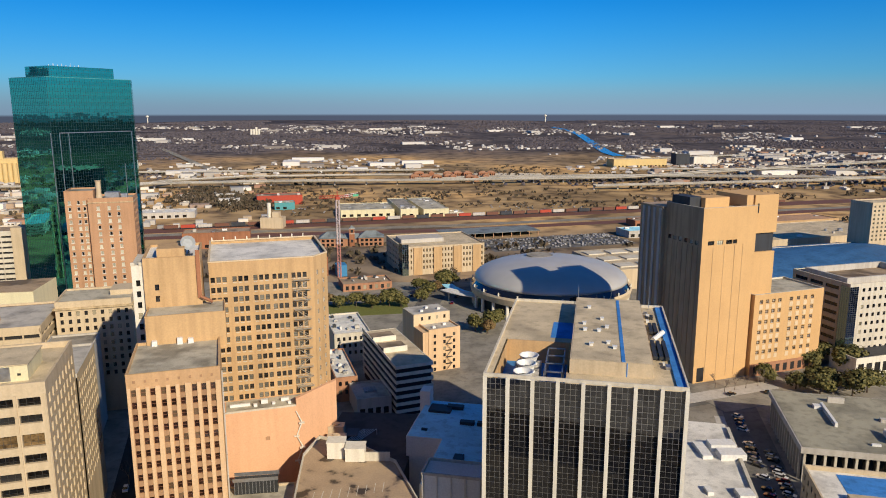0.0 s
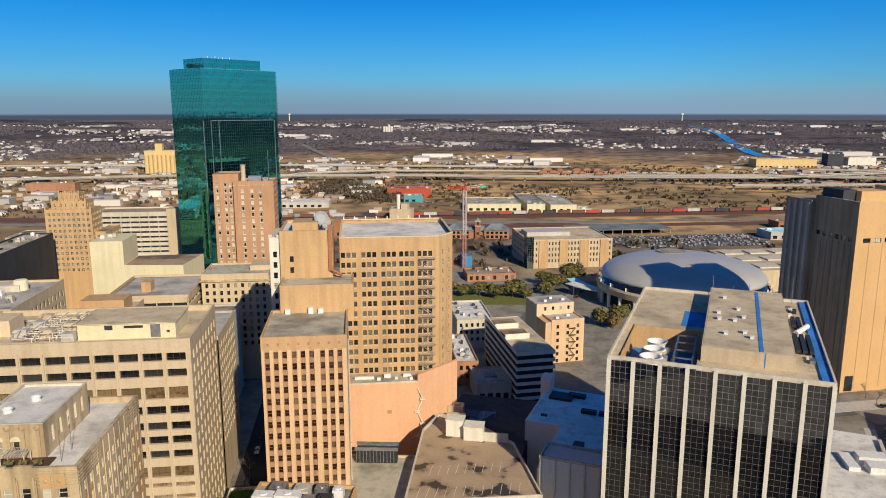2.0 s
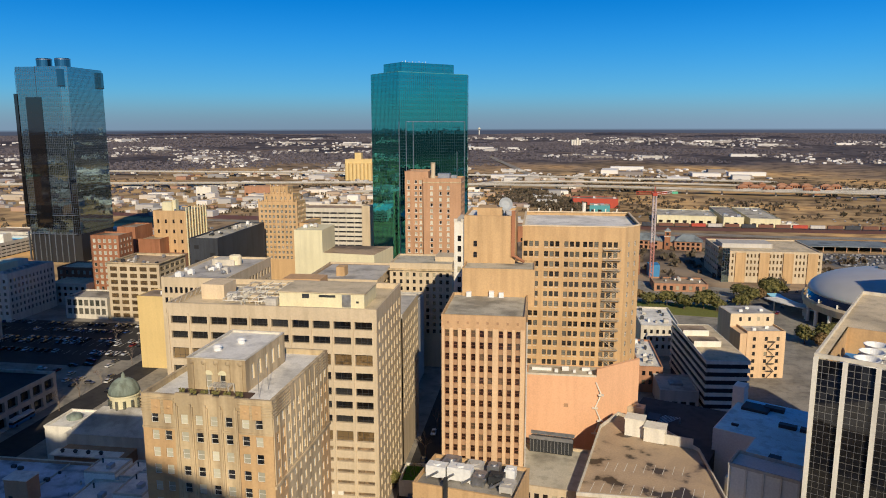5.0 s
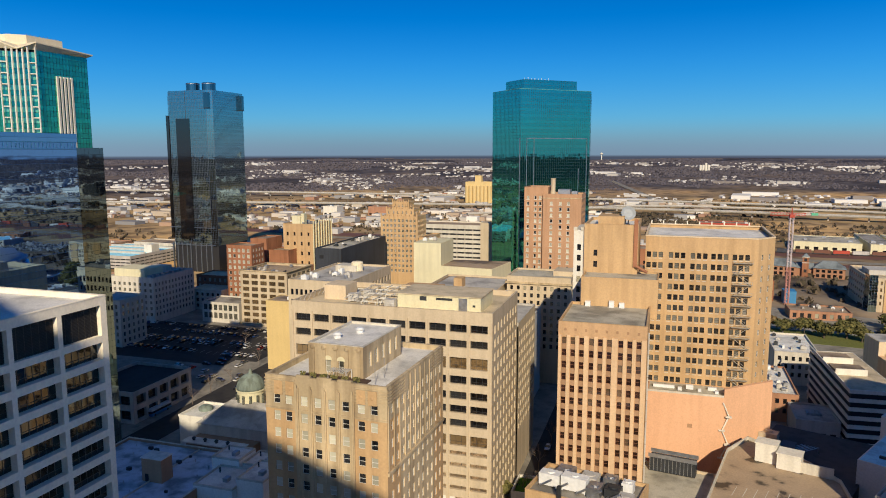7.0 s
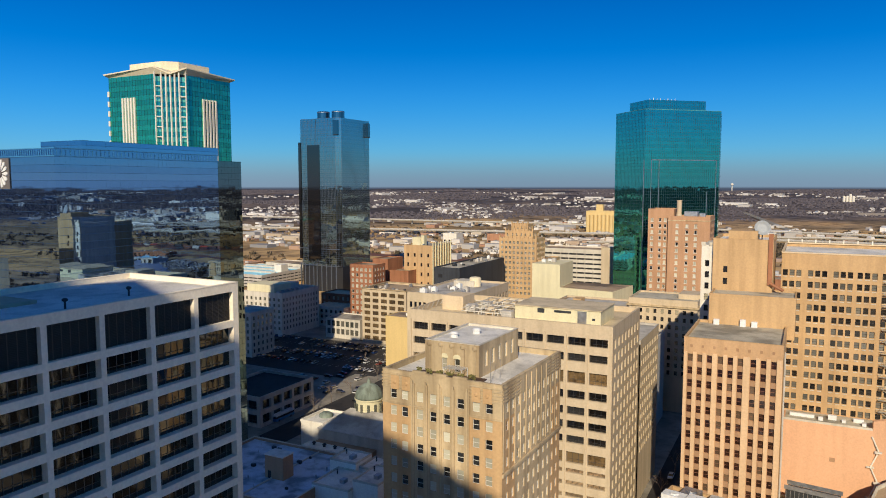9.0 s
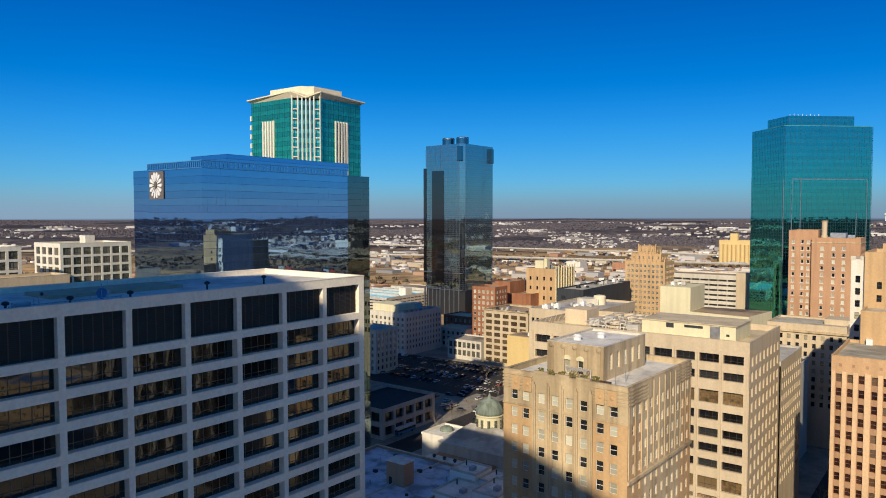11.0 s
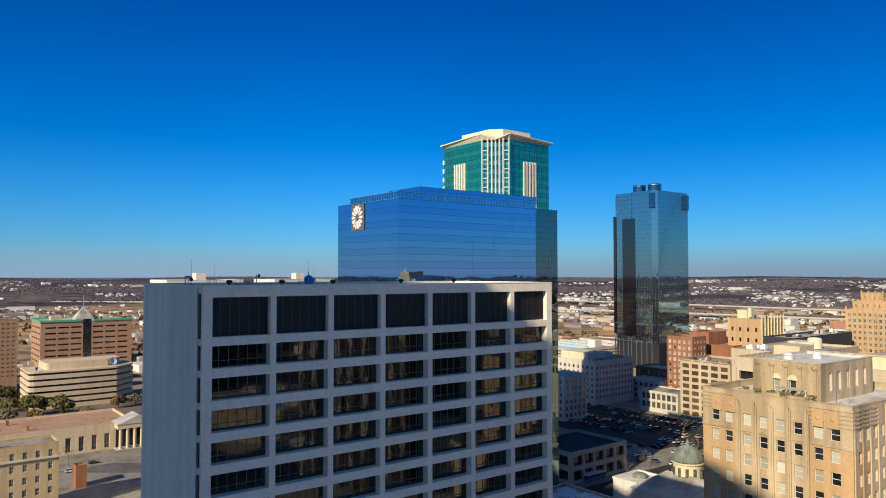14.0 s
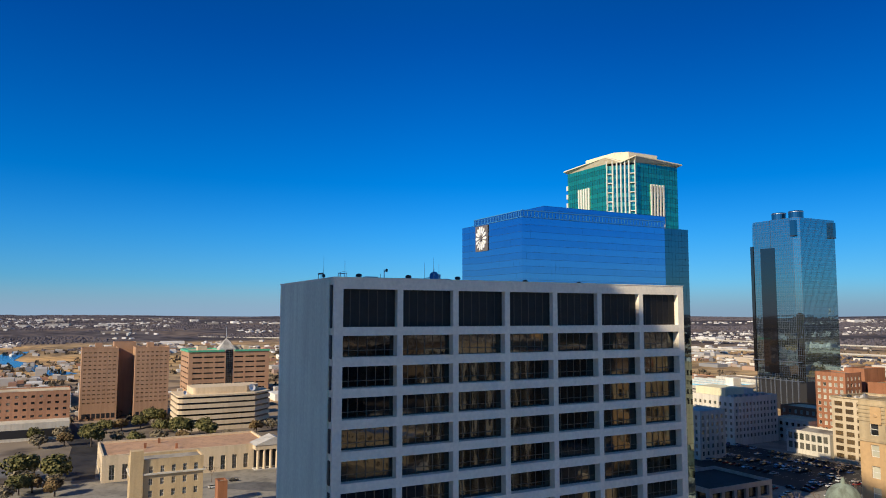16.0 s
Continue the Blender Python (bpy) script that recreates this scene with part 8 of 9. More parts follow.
part("front_deck", g, M["white_stone"], b)
g = Geo()
g.box(-0.5, -16.1, 2.0, 65.5, -16.0, 7.0)
part("deck_opening", g, M["dark_gap"], b)
b = block("brick_chimney_house", "small red brick house block", "house", -322, -33, 107, 4, 6, 9, "red_brick", "roof_brown")
for k, (x, y, w, d, h) in enumerate(((-700, -260, 40, 20, 12), (-660, -220, 30, 24, 10), (-720, -200, 50, 18, 14), (-640, -290, 60, 20, 16), (-590, -60, 30, 18, 11))):
    b = block("low_white_office", "low pale office block with a flat roof", "office building", x, y, 107, w, d, h, "pale_concrete", "roof_white", front=(int(w / 5), 3.0, levels(h - 1.5, 4, int(h / 4), 1.8)))
    tagged(b, group="low pale offices")


# ---- streets, lots, greenery, vehicles and the plain beyond
def strip(name, label, pts, width, mat, z=0.05, thick=0.0, category="road", kind="structure", parent=None):
    """A ribbon along a line of points, lying on the ground or raised on thickness."""
    g = Geo()
    n = len(pts)
    left, right = [], []
    for i, p in enumerate(pts):
        a, b = Vector(pts[max(i - 1, 0)][:2]), Vector(pts[min(i + 1, n - 1)][:2])
        d = (b - a).normalized()
        s = Vector((-d.y, d.x)) * width / 2
        h = (p[2] if len(p) > 2 else land_height(p[0], p[1])) + z
        left.append((p[0] + s.x, p[1] + s.y, h))
        right.append((p[0] - s.x, p[1] - s.y, h))
    for i in range(n - 1):
        g.quad(right[i], right[i + 1], left[i + 1], left[i])
        if thick:
            lo = [(x, y, h - thick) for x, y, h in (right[i], right[i + 1], left[i + 1], left[i])]
            g.quad(lo[0], lo[1], right[i + 1], right[i])
            g.quad(left[i], left[i + 1], lo[2], lo[3])
            g.quad(lo[3], lo[2], lo[1], lo[0])
    ob = new(name, g.mesh(name, [mat]))
    ob.parent = parent
    if parent is None:
        tagged(ob, label, category, kind=kind)
    return ob


def way(x, y, ang, a, b, n=2):
    c, s = math.cos(radians(ang)), math.sin(radians(ang))
    return [(x + c * (a + (b - a) * i / (n - 1)), y + s * (a + (b - a) * i / (n - 1))) for i in range(n)]


def pad(name, label, x, y, ang, w, d, mat, z=0.04, h=0.0, category="pavement"):
    g = Geo()
    g.box(0, 0, -0.3, w, d, z + h)
    ob = new(name, g.mesh(name, [mat]))
    ob.matrix_basis = pose(x, y, 0, 0, 0, ang)
    return tagged(ob, label, category, kind="structure")


strip("road", "shaded asphalt street between office blocks", way(-90, 170, 107, -150, 420), 13, M["asphalt"], 0.06)
strip("road", "dark asphalt cross street downtown", way(-60, 137, 17, -260, 120), 12, M["asphalt"], 0.05)
strip("road", "asphalt street beside the black office", way(117, 240, 77, -90, 70), 15, M["road_grey"], 0.06)
strip("road", "asphalt street before the tan tower", way(120, 306, 20, -120, 170), 12, M["road_grey"], 0.07)
strip("road", "asphalt street towards the arena", way(-10, 470, 80, -120, 250), 16, M["road_grey"], 0.05)
strip("road", "asphalt street past the park", way(-30, 495, 17, -120, 60), 12, M["road_grey"], 0.065)
strip("road", "asphalt street past the courthouse", [(-345, -5), (-385, -105), (-420, -200)], 16, M["road_grey"], 0.05)
strip("road", "asphalt street into the lower quarter", [(-378, -103), (-472, -126), (-601, -182), (-800, -260)], 14, M["asphalt"], 0.06)
strip("road", "asphalt avenue along the old blocks", way(-250, 180, 107, -120, 260), 14, M["asphalt"], 0.05)
strip("road", "asphalt avenue by the white offices", way(-350, 215, 17, -160, 60), 14, M["asphalt"], 0.055)
pad("downtown_paving", "worn grey asphalt and paving between downtown blocks", -430, -130, 0, 720, 660, M["paving"], 0.02)
pad("parking_lot", "dark asphalt parking lot in shade", -395, 205, 17, 118, 62, M["asphalt"], 0.08)
pad("pavement", "pale paved forecourt", 122, 290, 20, 90, 26, M["paving"], 0.05, 0.1)
pad("pavement", "pale paved plaza", 60, 262, -13, 50, 40, M["paving"], 0.04, 0.1)
pad("pavement", "paved plaza by the peach building", 0, 270, 17, 60, 110, M["paving"], 0.03, 0.08)
pad("pavement", "paved courtyard before the courthouse", -345, -70, 107, 95, 24, M["paving"], 0.03, 0.08)
pad("railway_car_park", "pale gravel car park by the railway", 48, 648, 17, 150, 62, M["road_grey"], 0.06)
pad("park_lawn", "green park lawn", -72, 436, 10, 52, 30, M["grass"], 0.05, 0.1, "lawn")
pad("pavement", "pale concrete pavement before the tan tower", 100, 296, 20, 62, 9, M["pale_concrete"], 0.09, 0.1)
strip("kerb", "pale concrete kerb and pavement along a street", way(107.5, 242, 77, -80, 45), 4.0, M["pale_concrete"], 0.2, 0.18, "pavement")
for k in range(9):
    p = way(117, 240, 77, -60 + k * 13, -60 + k * 13 + 5)
    strip("lane_line", "white painted lane line", p, 0.25, M["line_paint"], 0.075, category="road marking")

# low white roof and flat grey hall beside the street
b = thing("low_white_roof", "long low building with a white roof and roof units", "commercial building")
g = Geo()
g.prism([(62, 160), (88, 156), (110, 261), (84, 267)], 0, 8.0)
part("wall", g, M["pale_concrete"], b)
g = Geo()
g.prism([(62.5, 160.5), (87.6, 156.6), (109.4, 260.6), (84.4, 266.4)], 8.0, 8.1)
part("roof", g, M["roof_white"], b)
for x, y, w, d, h in ((96, 238, 9, 5, 2.4), (97, 231, 9, 5.5, 2.2), (91, 232, 3.5, 11, 1.4), (84, 208, 2, 4, 1.2), (93, 205, 5, 5, 1.6)):
    g = Geo()
    g.box(x, y, 8.1, x + w, y + d, 8.1 + h)
    part("roof_unit", g, M["white_metal"], b)
g = Geo()
g.prism([(108.4, 256), (109.6, 256), (89.2, 160), (88.0, 160)], 8.1, 9.1)
part("parapet", g, M["white_stone"], b)


def flat_hall():
    b = thing("flat_roof_hall", "wide grey flat-roofed hall with a colonnade", "hall", 124, 230, -13)
    w, d, h = 75, 53, 13.6
    g = Geo()
    g.box(3, 3, 0, w - 3, d - 3, h - 2.2)
    part("wall", g, M["pale_concrete"], b)
    g = Geo()
    g.box(0, 0, h - 2.2, w, d, h)
    part("fascia", g, M["pale_concrete"], b)
    g = Geo()
    g.box(0.5, 0.5, h, w - 0.5, d - 0.5, h + 0.1)
    part("roof", g, M["roof_olive"], b)
    g = Geo()
    g.box(2.4, 2.4, 0, w - 2.4, 3.0, h - 2.2)
    g.box(2.4, 3.0, 0, 3.0, d - 2.4, h - 2.2)
    part("glazed_wall", g, M["win_black"], b)
    for i in range(22):
        g = Geo()
        g.box(1.2 + i * 3.3, 0.7, 0, 2.0 + i * 3.3, 1.5, h - 2.2)
        part("column", g, M["white_stone"], b)
    for i in range(14):
        g = Geo()
        g.box(0.6, 4 + i * 3.5, 0, 1.4, 4.8 + i * 3.5, h - 2.2)
        part("column", g, M["white_stone"], b)
    for x, y, ww, dd, hh in ((16, 20, 1.0, 20, 1.6), (13, 36, 3, 3, 1.2), (20, 44, 6, 1.0, 2.2), (34, 28, 5, 2, 1.2), (31, 8, 1.2, 9, 2.4), (48, 34, 9, 5, 3.0), (58, 18, 10, 6, 3.2), (24, 6, 3, 1, 0.8)):
        g = Geo()
        g.box(x, y, h + 0.1, x + ww, y + dd, h + 0.1 + hh)
        part("roof_unit", g, M["pale_concrete"] if ww > 4 else M["white_metal"], b)
    k = block("stone_corner_block", "tan stone block with a white roof and painted blue shade", "office building", 110, 190, -13, 46, 21, 17.5, "cream_concrete", "roof_white", front=(12, 1.5, levels(15.5, 4, 4, 2.0)), left=(5, 1.5, levels(15.5, 4, 4, 2.0)), lift=1.4)
    # blue sheet laid on in place of the shade over this roof
    g = Geo()
    g.box(9, 4, 16.1, 40, 19, 16.2)
    part("roof_sheet", g, M["roof_shade_deep"], k)
    g = Geo()
    g.box(8, 2, 16.1, 20, 4.5, 17.6)
    part("plant_room", g, M["cream_concrete"], k)
    return b


flat_hall()


# ---- tower crane
def crane():
    b = thing("tower_crane", "red and white lattice tower crane", "crane", -81.0, 544.0, 25)
    for part_name, segs, mat in (("lower_mast", [(0, 27)], "lattice_pink"), ("upper_mast", [(27, 62)], "lattice_white")):
        g = Geo()
        for z0, z1 in segs:
            for x in (-1.15, 1.15):
                for y in (-1.15, 1.15):
                    g.tube((x, y, z0), (x, y, z1), 0.28, n=4)
            z, s = z0, 1
            while z < z1 - 2:
                for y in (-1.15, 1.15):
                    g.tube((-1.15 * s, y, z), (1.15 * s, y, z + 2.5), 0.13, n=4)
                    g.tube((y, -1.15 * s, z), (y, 1.15 * s, z + 2.5), 0.13, n=4)
                z, s = z + 2.5, -s
        part(part_name, g, M[mat], b)
    g = Geo()
    g.tube((-14, 0, 63.2), (9, 0, 63.2), 0.3, n=4)
    g.tube((-14, 0, 65.0), (9, 0, 64.6), 0.3, n=4)
    for i in range(12):
        g.tube((-14 + i * 2, 0, 63.2), (-13 + i * 2, 0, 65.0), 0.15, n=4)
    part("jib", g, M["rust_paint"], b)
    g = Geo()
    g.box(-1.6, -1.4, 61.8, 1.6, 1.4, 64.0)
    g.tube((0, 0, 64), (0, 0, 68.5), 0.35, n=4)
    part("slewing_cab", g, M["rust_paint"], b)
    g = Geo()
    for q in (0.0, 1.5):
        g.tube((1.5, 0, 62.8 + q), (16.5, 0, 64.6 + q), 0.26, n=4)
    for i in range(8):
        g.tube((1.5 + i * 1.8, 0, 62.8 + i * 0.22), (2.4 + i * 1.8, 0, 64.4 + i * 0.22), 0.13, n=4)
    part("counter_jib", g, M["lattice_white"], b)
    g = Geo()
    g.box(12.5, -0.8, 63.4, 16.8, 0.8, 65.0)
    part("counterweight", g, M["green_roof_trim"], b)
    k = thing("red_site_house", "half-built red brick house with blue hoardings", "building site", -110, 546, 17)
    g = Geo()
    g.box(0, 0, 0, 20, 26, 15)
    part("wall", g, M["red_brick"], k)
    g = Geo()
    g.box(26, -6, 0, 34, 6, 9)
    g.box(30, 10, 0, 36, 18, 6)
    part("hoarding", g, M["blue_paint"], k)
    k = block("low_tan_shops", "low tan shop block behind the park", "shops", -72, 500, 17, 36, 22, 5.5, "rose_brick", "roof_brown", front=(8, 2.2, [(1, 4)]))
    scatter_kit(k, 36, 22, 4.8, 10, 51)


crane()


# ---- railway station, platforms
def station():
    b = thing("railway_station", "red brick railway station with grey hipped roofs and a tower", "station", -118, 672, 8)
    for x0, x1, hh in ((0, 24, 8.4), (37, 61, 8.4)):
        facade(b, (x0, 0), 0, x1 - x0, 0, hh, even(5, 1.2, x1 - x0 - 1.2, 2.6), [(0.6, 3.4), (4.8, 7.2)], 0.4, M["rose_brick"], M["win_black"], M["frame_dark"], "pane")
        blank(b, (x1, 0), 90, 16, 0, hh, M["rose_brick"])
        blank(b, (x0, 16), 270, 16, 0, hh, M["rose_brick"])
        g = Geo()
        e = [(x0 - 1, -1, hh), (x1 + 1, -1, hh), (x1 + 1, 17, hh), (x0 - 1, 17, hh)]
        p, q = (x0 + 7, 8, 14.0), (x1 - 7, 8, 14.0)
        g.quad(e[0], e[1], q, p)
        g.quad(e[2], e[3], p, q)
        g.tri(e[1], e[2], q)
        g.tri(e[3], e[0], p)
        g.quad(e[3], e[2], e[1], e[0])
        part("hipped_roof", g, M["slate_roof"], b)
    g = Geo()
    g.box(24, 3, 0, 37, 16, 7.2)
    part("middle_wing", g, M["rose_brick"], b)
    g = Geo()
    g.quad((23.5, 2.2, 7.2), (37.5, 2.2, 7.2), (37.5, 9.5, 11.5), (23.5, 9.5, 11.5))
    g.quad((37.5, 16.8, 7.2), (23.5, 16.8, 7.2), (23.5, 9.5, 11.5), (37.5, 9.5, 11.5))
    part("middle_roof", g, M["slate_roof"], b)
    g = Geo()
    g.box(28.2, 0, 0, 33.2, 5, 17.0)
    part("tower", g, M["red_brick"], b)
    g = Geo()
    g.box(27.8, -0.4, 17.0, 33.6, 5.4, 17.6)
    g.box(27.9, -0.3, 12.2, 33.5, 5.3, 12.7)
    part("cornice", g, M["white_stone"], b)
    g = Geo()
    for u, v in (((27.9, -0.3), (33.5, -0.3)), ((33.5, -0.3), (33.5, 5.3)), ((33.5, 5.3), (27.9, 5.3)), ((27.9, 5.3), (27.9, -0.3))):
        g.tri((*u, 17.6), (*v, 17.6), (30.7, 2.5, 20.5))
    part("tower_roof", g, M["slate_roof"], b)
    for z in (4.0, 13.6):
        g = Geo()
        g.box(29.6, -0.1, z, 31.8, 0, z + 2.6)
        part("louvre", g, M["dark_gap"], b)
    k = thing("platform_canopy", "long blue-grey platform canopy on posts", "canopy", 2, 708, 17)
    g = Geo()
    g.box(0, 0, 5.0, 104, 34, 5.7)
    part("roof", g, M["slate_roof"], k)
    for i in range(11):
        g = Geo()
        g.box(2 + i * 10, 0.8, 0, 2.7 + i * 10, 1.5, 5.0)
        part("post", g, M["brown_brick"], k)
    g = Geo()
    g.box(1, 26, 0, 103, 27, 5.0)
    part("rear_wall", g, M["brown_brick"], k)


station()


# ---- trees
def tree(name, label, h, r, leaf, seed, leaves=900, trunk=0.4):
    t = thing(name, label, "tree")
    rnd = random.Random(seed)
    g = Geo()
    g.tube((0, 0, 0), (0.1, 0.05, h * 0.45), trunk, n=7, r2=trunk * 0.6)
    lobes = []
    for i in range(9):
        a, e = rnd.uniform(0, 6.28), rnd.uniform(0.1, 1.2)
        d = rnd.uniform(0.35, 0.68) * r
        c = Vector((d * math.cos(a) * math.cos(e), d * math.sin(a) * math.cos(e), h * 0.5 + d * math.sin(e) * h / r * 0.42))
        lobes.append((c, rnd.uniform(0.35, 0.55) * r))
        g.tube((0.1, 0.05, h * 0.4), tuple(c), trunk * 0.4, n=5, r2=trunk * 0.12)
    part("trunk", g, M["bark"], t)
    g = Geo()
    for i in range(leaves):
        c, q = lobes[i % len(lobes)]
        v = Vector((rnd.gauss(0, 1), rnd.gauss(0, 1), rnd.gauss(0, 0.75))).normalized() * q * rnd.uniform(0.55, 1.05)
        p = c + v
        s = rnd.uniform(0.35, 0.75)
        n = (v.normalized() + Vector((rnd.uniform(-0.6, 0.6), rnd.uniform(-0.6, 0.6), rnd.uniform(-0.2, 0.8)))).normalized()
        x = n.cross(Vector((0, 0, 1))).normalized() * s
        y = n.cross(x.normalized()) * s * 0.8
        g.quad(p - x - y, p + x - y * 0.6, p + x * 0.7 + y, p - x * 0.8 + y)
    part("crown", g, leaf, t)
    return t


def bare_tree(name, label, h, seed):
    t = thing(name, label, "tree")
    rnd = random.Random(seed)
    g = Geo()

    def grow(p, d, ln, r, k):
        q = p + d * ln
        g.tube(tuple(p), tuple(q), r, n=4, r2=r * 0.6)
        if k:
            for _ in range(3 if k > 1 else 4):
                grow(q, (d + Vector((rnd.uniform(-0.8, 0.8), rnd.uniform(-0.8, 0.8), rnd.uniform(-0.1, 0.5)))).normalized(), ln * rnd.uniform(0.6, 0.85), r * 0.55, k - 1)

    grow(Vector((0, 0, 0)), Vector((0, 0, 1)), h * 0.32, 0.22, 4)
    part("trunk", g, M["twig"], t)
    return t


oaks = [tree("live_oak", "broad evergreen oak with a dense dark green crown", 10.5, 7.0, M["leaf_live"], 1, 1500),
        tree("live_oak", "broad evergreen oak with a dense dark green crown", 12.0, 8.0, M["leaf_live"], 2, 1700),
        tree("russet_oak", "small oak with dry brown leaves", 8.0, 4.5, M["leaf_dry"], 3, 800),
        tree("thin_oak", "half-bare winter oak with thin greyish tan leaves", 9.0, 6.0, M["leaf_tan"], 4, 650)]
OAKS = [(-69, 458), (-58, 461), (-47, 456), (-36, 462), (-77, 462), (-28, 458), (-15, 472), (-10, 486), (-5, 500), (0, 513), (7, 522), (-16, 500), (19, 407), (26, 402), (30, 412), (154, 324), (186, 344), (195, 352), (178, 350), (202, 341), (165, 316), (172, 308), (180, 316), (187, 308), (196, 312), (176, 322),
        (-352, -120), (-366, -124), (-347, -104), (-380, -128), (-360, -108), (-538, -108), (-549, -91), (-527, -118), (-544, -100), (-533, -96), (-520, -126), (-512, -18), (-505, -28), (-494, -74), (-560, -84), (-515, -90), (-468, -150), (-474, -138), (-470, -122), (-480, -110), (-466, -96), (-476, -84), (-470, -70), (-484, -58), (-474, -44), (-490, -160), (-498, -146), (-356, -116), (-372, -112), (-340, -122)]
planted = set()
for i, (x, y) in enumerate(OAKS):
    k = 2 if i in (8, 13, 4) else (3, 0, 3, 2, 1)[i % 5] if i > 25 else i % 2
    first = oaks[k]
    m = pose(x, y, 0.1, 0, 0, i * 67)
    if k in planted:
        o = copy_thing(first, m)
    else:
        first.matrix_basis = m
        planted.add(k)
        o = first
    o.scale = (0.8 + 0.09 * (i % 5),) * 3
    tagged(o, group="park oaks")
shrub = tree("street_tree", "small green street tree", 7.0, 3.2, M["leaf_live"], 5, 700, 0.25)
shrub.matrix_basis = pose(-104, 183, 0)
bares = [bare_tree("bare_tree", "leafless winter street tree with fine twigs", 9.0, 7), bare_tree("bare_tree", "leafless winter street tree with fine twigs", 7.5, 8)]
BARE = [(-97, 186), (-89, 196), (-104, 208), (-94, 214), (-110, 230), (-101, 236), (-117, 254), (-107, 262), (-262, 196), (-268, 212), (-256, 182), (-300, 262), (-312, 258), (-286, 254), (-330, 252), (-345, 246), (-276, 236), (130, 312), (136, 315), (142, 317), (149, 320), (128, 318), (60, 305), (48, 300), (40, 295), (-372, -64), (-362, -40)]
for i, (x, y) in enumerate(BARE):
    m = pose(x, y, 0, 0, 0, i * 51)
    o = bares[i % 2] if i < 2 else copy_thing(bares[i % 2], m)
    o.matrix_basis = m
    tagged(o, group="bare street trees")


# ---- parked cars
def car_kind(name, label, paint):
    t = thing(name, label, "car", group="parked cars")
    g = Geo()
    q = [(-2.2, 0.35), (2.2, 0.35), (2.25, 0.75), (1.1, 0.92), (-2.0, 0.95), (-2.25, 0.8)]
    for y in (-0.88, 0.88):
        n = len(g.v)
        g.v += [(x, y, z) for x, z in q]
        g.f.append(tuple(n + i for i in (range(6) if y < 0 else reversed(range(6)))))
        g.k.append(0)
    for i in range(6):
        j = (i + 1) % 6
        g.f.append((j, i, 6 + i, 6 + j))
        g.k.append(0)
    n = len(g.v)
    g.v += [(-1.5, -0.66, 1.48), (0.35, -0.66, 1.48), (0.35, 0.66, 1.48), (-1.5, 0.66, 1.48)]
    g.f.append((n, n + 1, n + 2, n + 3))
    g.k.append(0)
    part("body", g, paint, t)
    g = Geo()
    lo = [(-2.0, -0.8, 0.94), (1.1, -0.8, 0.92), (1.1, 0.8, 0.92), (-2.0, 0.8, 0.94)]
    hi = [(-1.5, -0.66, 1.475), (0.35, -0.66, 1.475), (0.35, 0.66, 1.475), (-1.5, 0.66, 1.475)]
    for i in range(4):
        j = (i + 1) % 4
        g.quad(lo[i], lo[j], hi[j], hi[i])
    part("glasshouse", g, M["win_black"], t)
    g = Geo()
    for x in (-1.35, 1.35):
        for y in (-0.9, 0.72):
            g.tube((x, y, 0.33), (x, y + 0.18, 0.33), 0.33, n=10)
    part("running_gear", g, M["dark_gap"], t)
    return t


PAINTS = [("white", (0.82, 0.82, 0.80)), ("silver", (0.5, 0.5, 0.5)), ("black", (0.02, 0.02, 0.022)), ("red", (0.30, 0.02, 0.02)), ("blue", (0.03, 0.07, 0.20)), ("grey", (0.12, 0.12, 0.13))]
kinds = []
for word, c in PAINTS:
    k = Nodes("paint_" + word, 0.25, 0.3)
    k.color(c)
    k.b.inputs["Coat Weight"].default_value = 0.8
    kinds.append(car_kind("car", word + " parked saloon car", k.m))
rnd = random.Random(77)
spots = []
for row, (oy, ang) in enumerate(((8, 90), (22, 90), (28, 90), (44, 90), (56, 90))):
    for i in range(26):
        if rnd.random() < 0.7:
            v = Matrix.Translation((0, 0, 0)) @ pose(-395, 205, 0.085, 0, 0, 17) @ pose(6 + i * 4.2, oy, 0, 0, 0, ang + (180 if rnd.random() < 0.5 else 0))
            spots.append(v)
for i in range(20):
    if rnd.random() < 0.8:
        spots.append(pose(117, 240, 0.07, 0, 0, 77) @ pose(-38 + i * 4.4, 2.2, 0, 0, 0, rnd.choice((55, 235))))
for i in range(20):
    if rnd.random() < 0.85:
        spots.append(pose(117, 240, 0.07, 0, 0, 77) @ pose(-46 + i * 3.1, -4.2, 0, 0, 0, rnd.choice((62, 242))))
for i in range(14):
    spots.append(pose(-8, 421, 0.16, 0, 0, 80) @ pose(-40 + i * 17 + rnd.uniform(0, 6), rnd.choice((-5.6, 5.4)), 0, 0, 0, rnd.choice((0, 180))))
for i in range(8):
    spots.append(pose(-90, 170, 0.07, 0, 0, 107) @ pose(10 + i * 23 + rnd.uniform(0, 9), rnd.choice((-4.6, 2.2)), 0, 0, 0, rnd.choice((0, 180))))
for x, y, a in ((132, 309, 20), (150, 311, 20), (-366, -60, 107), (-350, -38, 107), (-362, -30, 107), (-344, -62, 107), (-10, 440, 80), (-6, 462, 80), (-22, 486, 17), (-44, 489, 17), (-300, 214, 107), (-256, 206, 107)):
    spots.append(pose(x, y, 0.16 if y > 300 or y < 0 else 0.08, 0, 0, a))
